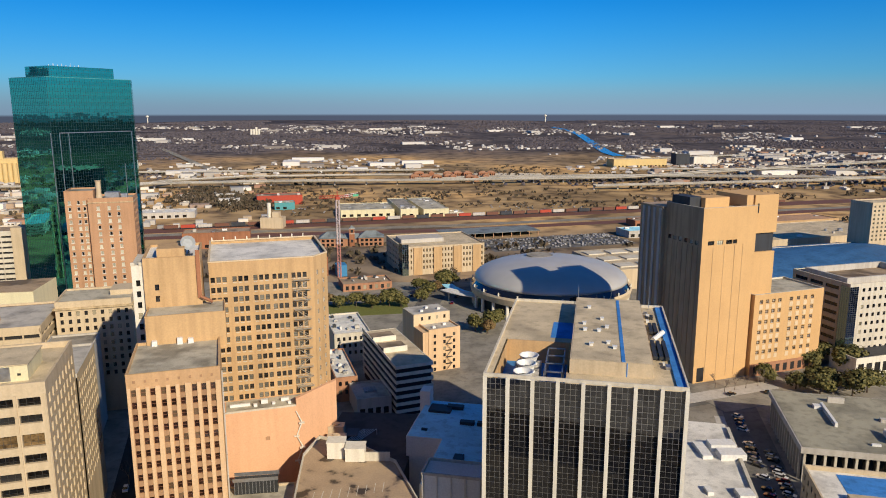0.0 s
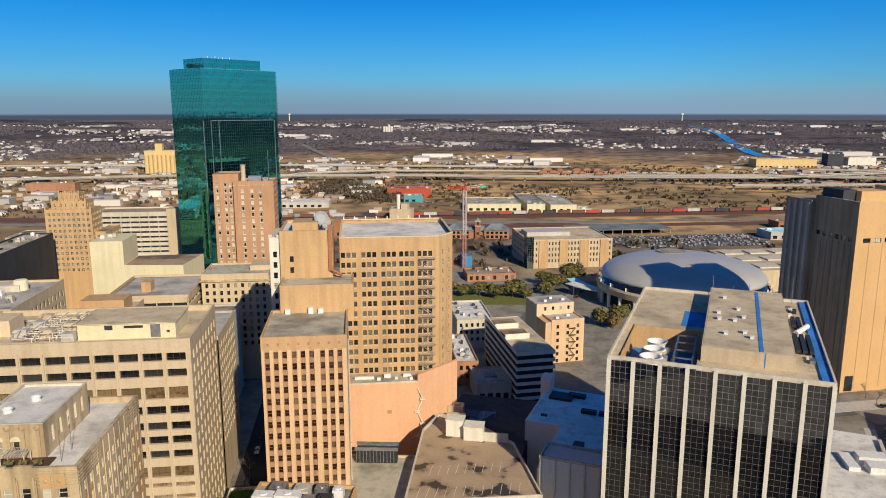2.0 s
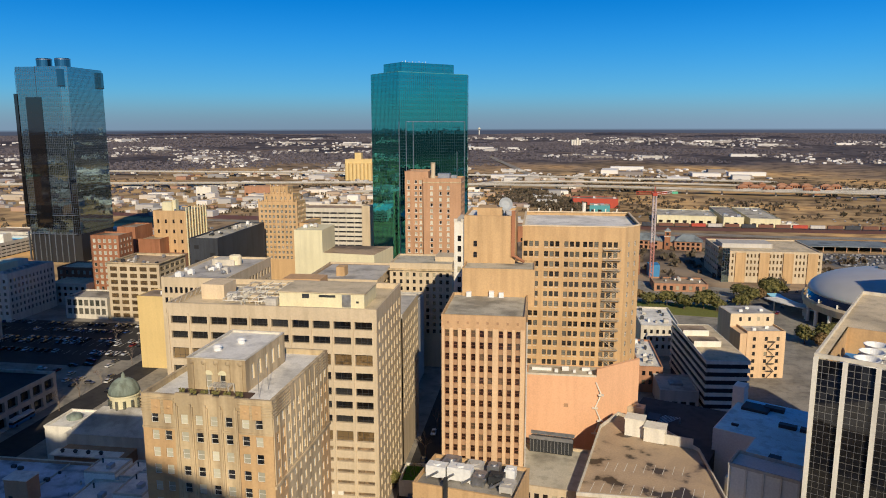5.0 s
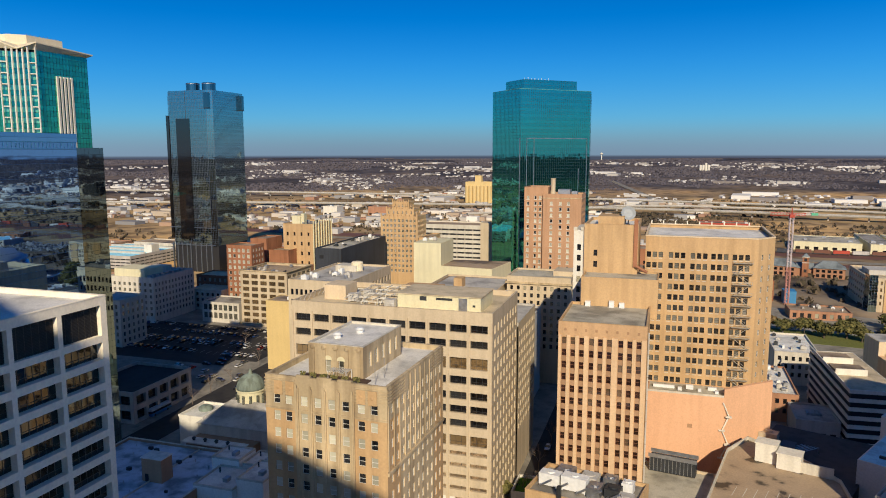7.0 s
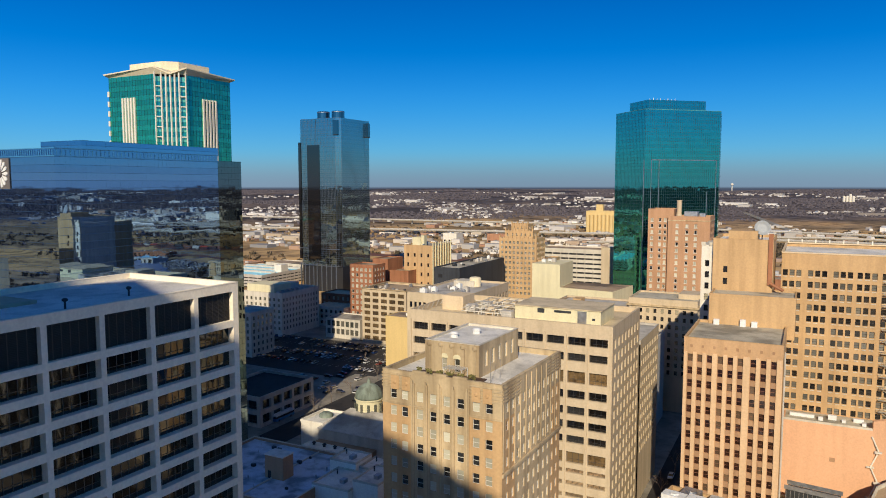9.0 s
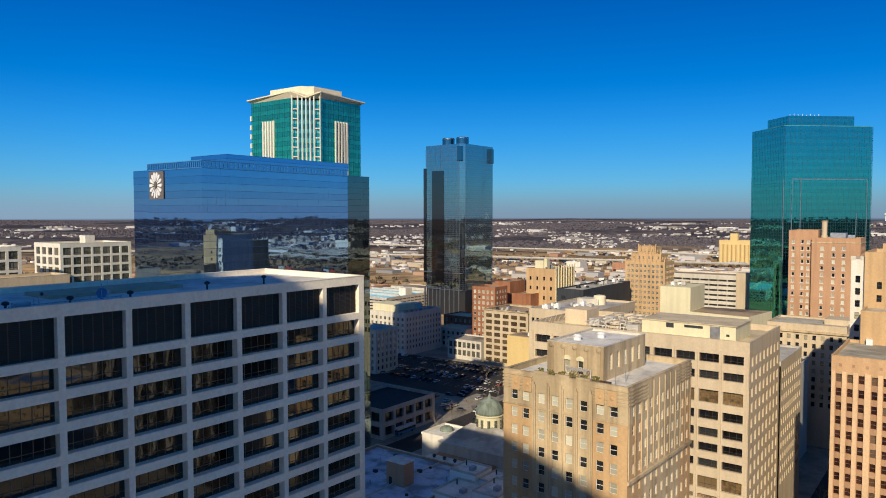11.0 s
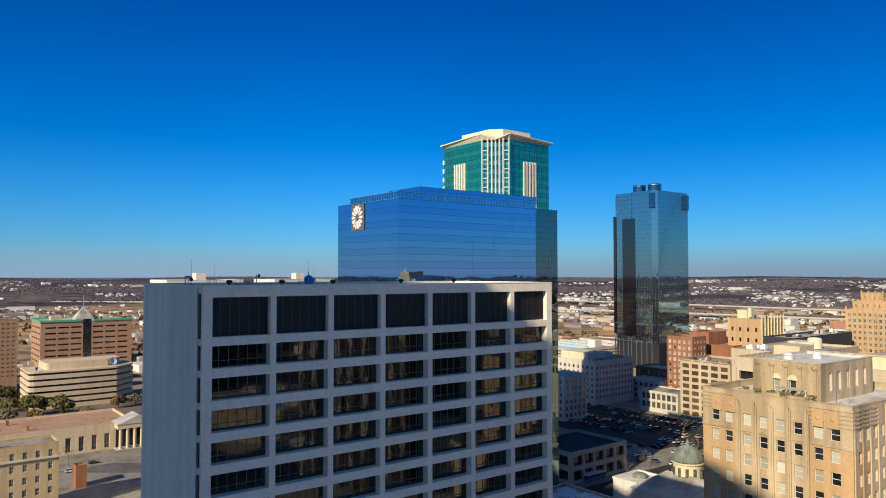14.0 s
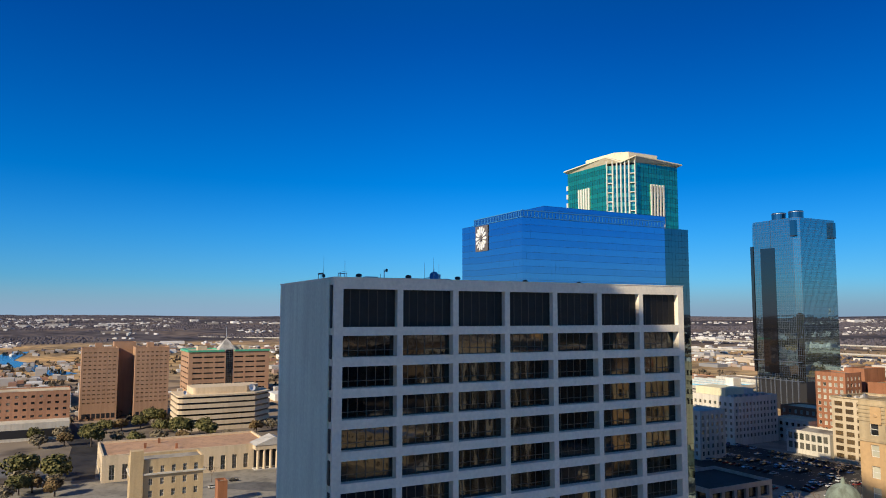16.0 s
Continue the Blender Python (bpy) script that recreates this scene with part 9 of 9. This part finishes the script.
for x, y, a in ((-298, 231, 20), (-294, 226, 20), (-286, 235, 100), (-283, 229, 100), (-284, 207, 100), (-280, 211, 100), (-276, 204, 100), (-272, 209, 15), (-266, 214, 110), (-292, 199, 17), (-299, 222, 20), (-305, 202, 17), (-309, 213, 17), (-290, 214, 105), (-294, 240, 17), (-302, 238, 17), (-270, 219, 100)):
    spots.append(pose(x, y, 0.09, 0, 0, a))
seen = set()
for v in spots:
    i = rnd.choice((0, 0, 0, 0, 1, 1, 2, 2, 2, 3, 4, 5, 5))
    if i in seen:
        copy_thing(kinds[i], v)
    else:
        kinds[i].matrix_basis = v
        seen.add(i)
bus = thing("bus", "blue and white city bus in the shade", "bus", -259, 168, 107, 0.1)
g = Geo()
g.box(-6, -1.3, 0.4, 6, 1.3, 1.5)
part("lower_body", g, M["blue_paint"], bus)
g = Geo()
g.box(-6, -1.25, 1.5, 6, 1.25, 2.4)
part("window_band", g, M["win_black"], bus)
g = Geo()
g.box(-6, -1.3, 2.4, 6, 1.3, 3.1)
part("top", g, M["white_metal"], bus)
for x in (-4, 3.6):
    g = Geo()
    g.tube((x, -1.32, 0.5), (x, 1.32, 0.5), 0.5, n=12)
    part("wheel_pair", g, M["dark_gap"], bus)


# ---- railway, highways and sheds
strip("railway_bed", "brown gravel railway bed", [(-900, 640), (-322, 766), (0, 854), (264, 932), (700, 1060), (1500, 1290)], 34, M["rail_rust"], 0.1, category="railway")
strip("railway_bed", "pale railway yard road", [(-700, 650), (-174, 770), (0, 800), (246, 872), (700, 1000)], 16, M["highway_deck"], 0.12, category="railway")
strip("railway_bed", "brown gravel railway sidings", [(-500, 690), (-174, 745), (0, 770), (246, 842), (600, 960)], 20, M["rail_rust"], 0.11, category="railway")
wagon_m = {}
for i in range(46):
    x, y = -300 + i * 17.2, 778 + i * 4.92
    c = ("rail_rust", "rust_paint", "pale_concrete", "rail_rust", "charcoal", "rail_rust")[(i * 7) % 6]
    if c not in wagon_m:
        w = thing("freight_wagon", "boxy freight wagon on a long train", "wagon", group="freight train")
        g = Geo()
        g.box(-7.6, -1.5, 1.2, 7.6, 1.5, 4.6)
        part("body", g, M[c], w)
        g = Geo()
        g.box(-7.8, -1.2, 0.5, 7.8, 1.2, 1.2)
        part("underframe", g, M["dark_metal"], w)
        wagon_m[c] = w
        w.matrix_basis = pose(x, y, 0.2, 0, 0, 16)
    else:
        copy_thing(wagon_m[c], pose(x, y, 0.2, 0, 0, 16))


def highway(label, pts, width, step=55.0):
    b = thing("elevated_highway", label, "highway", kind="structure")
    o = strip("deck", "", pts, width, M["highway_deck"], 0, 1.8, parent=b)
    o.name = "deck"
    for s in (-1, 1):
        q = []
        for i, p in enumerate(pts):
            a, c = Vector(pts[max(i - 1, 0)][:2]), Vector(pts[min(i + 1, len(pts) - 1)][:2])
            d = (c - a).normalized()
            q.append((p[0] - d.y * s * width / 2, p[1] + d.x * s * width / 2, p[2] + 1.0))
        o = strip("barrier", "", q, 0.5, M["pale_concrete"], 0, 1.2, parent=b)
    g = Geo()
    for a, c in zip(pts, pts[1:]):
        L = math.hypot(c[0] - a[0], c[1] - a[1])
        for i in range(int(L / step)):
            t = i * step / L
            x, y, z = (a[k] + (c[k] - a[k]) * t for k in range(3))
            if z > 4:
                g.box(x - 1.2, y - 1.2, land_height(x, y) - 0.5, x + 1.2, y + 1.2, z - 1.7)
    if g.f:
        part("piers", g, M["pale_concrete"], b, kind="stuff")


highway("long pale elevated highway across the plain", [(-2300, -300, 8), (-2000, 250, 8), (-1650, 620, 9), (-1150, 930, 10), (-700, 1150, 10), (-300, 1245, 9), (0, 1275, 8), (330, 1312, 9), (570, 1420, 12), (900, 1585, 14), (1500, 1950, 12)], 19)
highway("second pale elevated highway", [(-60, 1345, 5), (330, 1360, 8), (640, 1300, 11), (780, 1245, 12), (1300, 1300, 12), (2200, 1500, 8)], 22)
highway("curving highway ramp", [(-640, 1000, 6), (-520, 1130, 9), (-480, 1260, 9), (-380, 1370, 6), (-150, 1440, 3), (200, 1450, 2)], 14)
highway("low pale flyover on tall piers", [(250, 1180, 7), (620, 1215, 12), (980, 1330, 13), (1500, 1460, 12), (2300, 1600, 8)], 15, 40)
highway("curved connector ramp on piers", [(420, 1540, 5), (640, 1500, 9), (900, 1420, 13), (1080, 1340, 13), (1300, 1180, 9), (1500, 1000, 5)], 12, 40)
highway("distant pale highway", [(480, 1840, 6), (760, 1950, 9), (1216, 1990, 10), (2000, 2100, 8)], 24)
highway("left flyover across the plain", [(-2100, 900, 12), (-1500, 1150, 12), (-1000, 1330, 11), (-560, 1480, 6), (0, 1560, 3)], 20)
strip("road", "pale country road", [(-500, 1560), (-900, 2300), (-1200, 3100), (-1500, 4600)], 18, M["highway_deck"], 0.6)
strip("river", "blue river bending through the plain", [(485, 1986), (483, 2114), (503, 2324), (543, 2706), (575, 3050), (591, 3370), (560, 3700)], 34, M["water"], 1.6, category="river")
strip("pond", "blue river reach beyond the lower quarter", [(-1010, -300), (-1080, -345), (-1180, -400), (-1320, -490), (-1600, -560)], 40, M["water"], 0.4, category="river")

SHEDS = [("red_shed", "long red brick warehouse", -256, 977, 17, 62, 30, 13, "rust_paint", "roof_brown"), ("white_shed", "cream flat-roofed warehouse by the railway", -125, 864, 11, 66, 66, 9, "ivory_paint", "roof_green"),
         ("white_shed", "cream warehouse with a grey roof beside the railway", -52, 868, 13, 22, 110, 10, "ivory_paint", "roof_grey"), ("white_shed", "long cream warehouse with a greenish roof", -24, 873, 13, 32, 118, 9, "ivory_paint", "roof_green"), ("white_shed", "low pale annexe at the warehouse end", 8, 880, 13, 18, 20, 4, "white_stone", "roof_pale"), ("white_shed", "low white shed with pale roof", -372, 850, 14, 70, 36, 7, "pale_concrete", "roof_white"),
         ("teal_shed", "teal painted metal shed by warehouses", -222, 935, 14, 26, 22, 9, "teal_paint", "roof_pale"), ("brick_depot", "red brick depot with arched openings", -245, 660, 14, 62, 26, 15, "red_brick", "roof_brown"),
         
         ("white_shed", "low pale shed by the railway", 190, 720, 16, 44, 26, 7, "pale_concrete", "roof_shade_blue"), ("brown_shed", "low brown brick shed by the railway", 215, 790, 16, 90, 20, 7, "red_brick", "roof_brown"),
         ("grain_elevator", "tall cream grain elevator", -830, 1290, 17, 58, 26, 44, "yellow_stucco", "roof_pale"), ("white_far_garage", "white parking garage far across town", -868, 896, 17, 26, 26, 15, "white_pier", "roof_pale"),
         ("orange_lofts", "orange brick lofts by the highway", -800, 935, 17, 70, 22, 15, "rose_brick", "roof_brown"), ("yellow_apartments", "yellow stucco apartments by the river", 390, 1640, 10, 130, 40, 18, "yellow_stucco", "roof_pale"),
         ("white_far_block", "white block by the highway", 590, 1690, 10, 60, 30, 20, "white_pier", "roof_pale"), ("grey_far_block", "dark glass block by the highway", 545, 1680, 10, 34, 26, 28, "charcoal", "roof_grey"),
         ("tan_low_shops", "low tan commercial block", -330, 640, 17, 50, 30, 11, "tan_brick", "roof_pale"), ("brick_store", "low red brick store with silver roof", -310, 560, 17, 44, 34, 16, "red_brick", "roof_silver"),
         ("brick_store", "low brick store block", -250, 520, 17, 40, 40, 14, "rose_brick", "roof_grey"), ("pale_store", "pale stone store block with flat roof", -170, 540, 17, 46, 40, 13, "white_stone", "roof_pale"),
         ("pale_store", "low tan brick block with brown roof", -180, 600, 17, 50, 36, 12, "tan_brick", "roof_brown"), ("pale_hall", "pale low hall past the convention hall", 300, 640, 17, 150, 80, 12, "cream_concrete", "roof_pale"),
         ("brown_far_store", "brown far commercial block", 330, 760, 17, 120, 40, 9, "tan_brick", "roof_tile"), ("white_far_store", "broad white shop hall with flat roof", 430, 560, 17, 80, 60, 10, "white_pier", "roof_white"),
         ("lower_store", "pale store in the lower quarter", -460, 60, 107, 40, 30, 12, "cream_concrete", "roof_pale"), ("lower_store", "brick store in the lower quarter", -640, 20, 107, 50, 30, 14, "rose_brick", "roof_grey"),
         ("lower_store", "white store in the lower quarter", -700, 100, 107, 60, 40, 12, "white_stone", "roof_white"), ("west_store", "brick store west of the towers", -520, 420, 17, 50, 30, 14, "red_brick", "roof_brown"),
         ("west_store", "pale store west of the towers", -640, 430, 17, 70, 40, 12, "white_stone", "roof_pale"), ("west_store", "tan lofts west of the towers", -700, 300, 17, 80, 30, 16, "tan_brick", "roof_tile"),
         ("west_store", "orange townhouses west of the towers", -780, 380, 17, 90, 30, 14, "rose_brick", "roof_tile"), ("west_store", "tan ramp west of the towers", -420, 440, 17, 60, 40, 20, "tan_brick", "roof_brown"), ("west_store", "brown ramp west of the towers", -470, 520, 17, 90, 40, 16, "cream_concrete", "roof_brown")]
for name, label, x, y, a, w, d, h, wall, deck in SHEDS:
    t = thing(name, label, "warehouse" if "shed" in name else "building", x, y, a, land_height(x, y) - 0.2)
    g = Geo()
    g.box(0, 0, 0, w, d, h)
    part("wall", g, M[wall], t)
    g = Geo()
    g.box(0.4, 0.4, h, w - 0.4, d - 0.4, h + 0.12)
    part("roof", g, M[deck], t)
    g = Geo()
    g.ring(-0.1, -0.1, w + 0.1, d + 0.1, 0.5, h, h + 0.7)
    part("parapet", g, M[wall], t)
    if "elevator" in name:
        for i in range(7):
            g = Geo()
            g.tube((4 + i * 8.2, -2, 0), (4 + i * 8.2, -2, 36), 4.0, n=14)
            part("silo", g, M["yellow_stucco"], t)
        g = Geo()
        g.box(20, 4, h, 34, 16, h + 14)
        part("head_house", g, M["yellow_stucco"], t)
    else:
        rr = random.Random(int(x))
        for i in range(4):
            g = Geo()
            px, py = 2 + rr.random() * (w - 8), 2 + rr.random() * (d - 7)
            g.box(px, py, h + 0.12, px + rr.uniform(1.5, 5), py + rr.uniform(1.5, 4), h + rr.uniform(1, 2.6))
            part("roof_unit", g, M[rr.choice(("white_metal", "steel", "pale_concrete"))], t)
        for i in range(max(2, int(w / 9))):
            g = Geo()
            g.box(2 + i * 9, -0.12, 1.2, 6.5 + i * 9, 0, min(h - 1.2, 4.2))
            part("bay_door", g, M["win_black"], t)
g = Geo()
t = thing("water_tower_silo", "white lattice silo tower by the railway", "silo", -194, 790, 0)
g.tube((0, 0, 0), (0, 0, 28), 2.2, n=12)
part("shaft", g, M["white_pier"], t)
g = Geo()
g.box(-9, -6, 0, 16, 10, 12)
g.box(4, -4, 12, 12, 4, 18)
part("plant", g, M["cream_concrete"], t)
SILO = (-811.0, 3060.0)
t = thing("far_silos", "distant white grain silos", "silo", SILO[0], SILO[1], 0, land_height(*SILO))
for i in range(4):
    g = Geo()
    g.tube((i * 11, 0, 0), (i * 11, 0, 24 if i != 2 else 32), 5, n=12)
    part("silo", g, M["white_pier"], t)
for x, y in ((-1770, 4350), (620, 4400), (-3300, 2500)):
    t = thing("water_tower", "distant white water tower", "water tower", x, y, 0, land_height(x, y), group="water towers")
    g = Geo()
    g.tube((0, 0, 0), (0, 0, 34), 3, n=8)
    part("stem", g, M["white_pier"], t)
    g = Geo()
    g.lathe([(1, 30), (9, 36), (9, 42), (2, 46)], 14)
    part("tank", g, M["white_pier"], t)

# red brick apartments beyond the highway
first = None
rnd = random.Random(61)
for i in range(16):
    x, y = -60 + (i % 8) * 21 + rnd.uniform(-4, 4), 1330 + (i // 8) * 70 + rnd.uniform(-14, 14)
    m = pose(x, y, land_height(x, y), 0, 0, rnd.choice((8, 17, 98)))
    if first:
        copy_thing(first, m)
        continue
    first = thing("brick_apartment", "low red brick apartment house with hipped roof", "apartment house", group="red brick apartments")
    g = Geo()
    g.box(0, 0, -1, 17, 11, 9)
    part("wall", g, M["red_brick"], first)
    g = Geo()
    g.v = [(-0.6, -0.6, 9), (17.6, -0.6, 9), (17.6, 11.6, 9), (-0.6, 11.6, 9), (5, 5.5, 12.5), (12, 5.5, 12.5)]
    g.f = [(0, 1, 5, 4), (1, 2, 5), (2, 3, 4, 5), (3, 0, 4), (3, 2, 1, 0)]
    g.k = [0] * 5
    part("roof", g, M["rose_brick"], first)
    for k in range(4):
        g = Geo()
        g.box(1.5 + k * 4, -0.05, 1, 3.5 + k * 4, 0.0, 7.5)
        part("window_strip", g, M["win_dark"], first)
    first.matrix_basis = m
# bay lines of the parking lot
lot = pose(-395, 205, 0, 0, 0, 17)
for oy in (8, 22, 28, 44, 56):
    g = Geo()
    for i in range(27):
        g.box(3.85 + i * 4.2, oy - 2.6, 0.084, 3.99 + i * 4.2, oy + 2.6, 0.09)
    o = new("bay_lines", g.mesh("bay_lines", [M["line_paint"]]))
    o.matrix_basis = lot
    tagged(o, "white painted parking bay lines", "road marking", kind="structure")


def field_value(x, y, f):
    return noise.fractal(Vector((x * f, y * f, 3.1)), 1.0, 2.0, 4)


# far woods, scrub, houses and lot cars, too many to count
def far_stuff():
    rnd = random.Random(2024)
    g = Geo()
    made = 0
    while made < 84000:
        a = radians(rnd.uniform(40, 236) if rnd.random() < 0.85 else rnd.uniform(-80, 40))
        r = 1250 + 3650 * rnd.random() ** 0.72
        x, y = r * math.cos(a), r * math.sin(a)
        f = field_value(x, y, 0.0018)
        if f < (0.25 if r < 2000 else -0.02):
            continue
        made += 1
        s, hh, z = rnd.uniform(1.8, 4.2) * (1 + r / 7000), rnd.uniform(2.2, 5.0), land_height(x, y)
        b, n = len(g.v), 5
        t0 = rnd.uniform(0, 6.28)
        for k in range(n):
            t = t0 + 2 * math.pi * k / n
            q = s * rnd.uniform(0.7, 1.2)
            g.v.append((x + q * math.cos(t), y + q * math.sin(t), z - 0.5))
        for k in range(n):
            t = t0 + 2 * math.pi * (k + 0.5) / n
            q = s * rnd.uniform(0.5, 0.95)
            g.v.append((x + q * math.cos(t), y + q * math.sin(t), z + hh * rnd.uniform(0.5, 0.85)))
        g.v.append((x + rnd.uniform(-2, 2), y + rnd.uniform(-2, 2), z + hh))
        for k in range(n):
            j = (k + 1) % n
            g.f += [(b + k, b + j, b + n + k), (b + j, b + n + j, b + n + k), (b + n + k, b + n + j, b + 2 * n)]
    g.k = [0] * len(g.f)
    tagged(new("far_woods", g.mesh("far_woods", [M["far_wood"]])), "bare winter woods over the far plain, tinted for haze", "woods", kind="stuff")
    g = Geo()
    made = 0
    while made < 5200:
        a = radians(rnd.uniform(40, 236))
        r = 1500 + 2500 * rnd.random() ** 0.85
        x, y = r * math.cos(a), r * math.sin(a)
        if field_value(x + 900, y - 400, 0.0022) < 0.13:
            continue
        made += 1
        big = rnd.random() < 0.035
        w, d, h, t = (rnd.uniform(30, 90), rnd.uniform(20, 45), rnd.uniform(6, 10), radians(rnd.choice((10, 17, 100)))) if big else (rnd.uniform(7, 14), rnd.uniform(6, 9), rnd.uniform(2.4, 3.6), rnd.uniform(0, 3.14))
        c, s, z = math.cos(t), math.sin(t), land_height(x, y)
        P = [(x + c * u - s * v, y + s * u + c * v) for u, v in ((-w / 2, -d / 2), (w / 2, -d / 2), (w / 2, d / 2), (-w / 2, d / 2))]
        b = len(g.v)
        g.v += [(px, py, z - 0.5) for px, py in P] + [(px, py, z + h) for px, py in P]
        top = 0.2 if big else 1.6
        g.v += [((P[0][0] + P[3][0]) / 2, (P[0][1] + P[3][1]) / 2, z + h + top), ((P[1][0] + P[2][0]) / 2, (P[1][1] + P[2][1]) / 2, z + h + top)]
        g.f += [(b, b + 1, b + 5, b + 4), (b + 1, b + 2, b + 6, b + 5), (b + 2, b + 3, b + 7, b + 6), (b + 3, b, b + 4, b + 7), (b + 4, b + 5, b + 9, b + 8), (b + 6, b + 7, b + 8, b + 9), (b + 5, b + 6, b + 9), (b + 7, b + 4, b + 8)]
    g.k = [0] * len(g.f)
    tagged(new("far_houses", g.mesh("far_houses", [M["far_house"]])), "pale far houses and sheds over the plain", "houses", kind="stuff")
    g = Geo()
    for i in range(11000):
        a = radians(rnd.uniform(35, 240))
        r = rnd.uniform(560, 1700)
        x, y = r * math.cos(a), r * math.sin(a)
        if field_value(x - 300, y + 700, 0.004) < -0.03 or (y > 560 and abs(y - 800 - 0.28 * x) < 90):
            continue
        s, hh, z = rnd.uniform(1.4, 3.6), rnd.uniform(2.0, 5.5), land_height(x, y)
        for k in range(9):
            v = Vector((rnd.gauss(0, 1), rnd.gauss(0, 1), rnd.uniform(0.2, 1.6)))
            p = Vector((x, y, z)) + Vector((v.x * s * 0.6, v.y * s * 0.6, v.z * hh * 0.55))
            u, w = Vector((rnd.uniform(-1, 1), rnd.uniform(-1, 1), rnd.uniform(-0.4, 0.4))).normalized() * s * 0.55, Vector((rnd.uniform(-0.5, 0.5), rnd.uniform(-0.5, 0.5), 1)).normalized() * s * 0.5
            g.quad(p - u - w, p + u - w * 0.7, p + u * 0.6 + w, p - u * 0.8 + w)
    # brown thicket by the warehouses
    for i in range(900):
        u, v = rnd.random(), rnd.random()
        x, y = -395 + 160 * u, 925 + 60 * v + 130 * v * (1 - u) + 80 * (1 - u)
        z, s, hh = land_height(x, y), rnd.uniform(1.6, 3.2), rnd.uniform(5, 10)
        for k in range(7):
            p = Vector((x + rnd.gauss(0, 1.6), y + rnd.gauss(0, 1.6), z + hh * rnd.uniform(0.15, 0.95)))
            e, w = Vector((rnd.uniform(-1, 1), rnd.uniform(-1, 1), rnd.uniform(-0.4, 0.4))).normalized() * s * 0.6, Vector((rnd.uniform(-0.5, 0.5), rnd.uniform(-0.5, 0.5), 1)).normalized() * s * 0.5
            g.quad(p - e - w, p + e - w * 0.7, p + e * 0.6 + w, p - e * 0.8 + w)
    tn = Geo()
    for i in range(8200):
        a = radians(rnd.uniform(104, 215) if i % 7 < 4 else rnd.uniform(-75, 54) if i % 7 < 6 else rnd.uniform(54, 74))
        r = 620 + 1250 * rnd.random() ** 0.9
        x, y = r * math.cos(a), r * math.sin(a)
        if field_value(x - 1200, y + 300, 0.0045) < (-0.05 if r < 1300 else 0.12) or any(abs(x - q[2] - q[5] / 2) < q[5] and abs(y - q[3] - q[6] / 2) < q[6] + 12 for q in SHEDS):
            continue
        if 54 < math.degrees(a) < 74:
            r += 700
            x, y = r * math.cos(a), r * math.sin(a)
        if math.hypot(x + 545, y - 415) < 75 or abs(y - 800 - 0.26 * x) < 60:
            continue
        big = rnd.random() < 0.12
        w, d, h = (rnd.uniform(16, 38), rnd.uniform(11, 22), rnd.uniform(4, 9)) if big else (rnd.uniform(6, 13), rnd.uniform(5, 10), rnd.uniform(3.0, 5.5))
        c, s, z = math.cos(radians(17)), math.sin(radians(17)), land_height(x, y)
        tn.prism([(x + c * u - s * v, y + s * u + c * v) for u, v in ((-w / 2, -d / 2), (w / 2, -d / 2), (w / 2, d / 2), (-w / 2, d / 2))], z - 0.5, z + h)
    tagged(new("town_roofs", tn.mesh("town_roofs", [M["town_mix"]])), "many small far houses, shops and sheds of the town", "houses", kind="stuff")
    tagged(new("scrub_trees", g.mesh("scrub_trees", [M["scrub"]])), "olive and brown scrub trees round the town", "scrub", kind="stuff")
    g = Geo()
    for i in range(500):
        u, v = rnd.uniform(3, 147), rnd.choice((5, 14, 21, 31, 38, 48, 56)) + rnd.uniform(-1, 1)
        c, s = math.cos(radians(17)), math.sin(radians(17))
        if i < 330:
            x, y = 48 + c * u - s * v, 648 + s * u + c * v
        else:
            x, y = rnd.choice(((-250, 900), (60, 920), (-500, 860), (-620, 560), (-880, 700), (300, 1000), (-1000, 1000)))
            x, y = x + rnd.uniform(0, 130), y + rnd.uniform(0, 60)
        z = land_height(x, y) + 0.1
        g.box(x - 0.9, y - 2.1, z + 0.3, x + 0.9, y + 2.1, z + 0.9)
        g.box(x - 0.75, y - 1.1, z + 0.9, x + 0.75, y + 0.9, z + 1.45)
    tagged(new("lot_cars", g.mesh("lot_cars", [M["lot_paint"]])), "many small parked cars in far car parks", "cars", kind="stuff")


far_stuff()
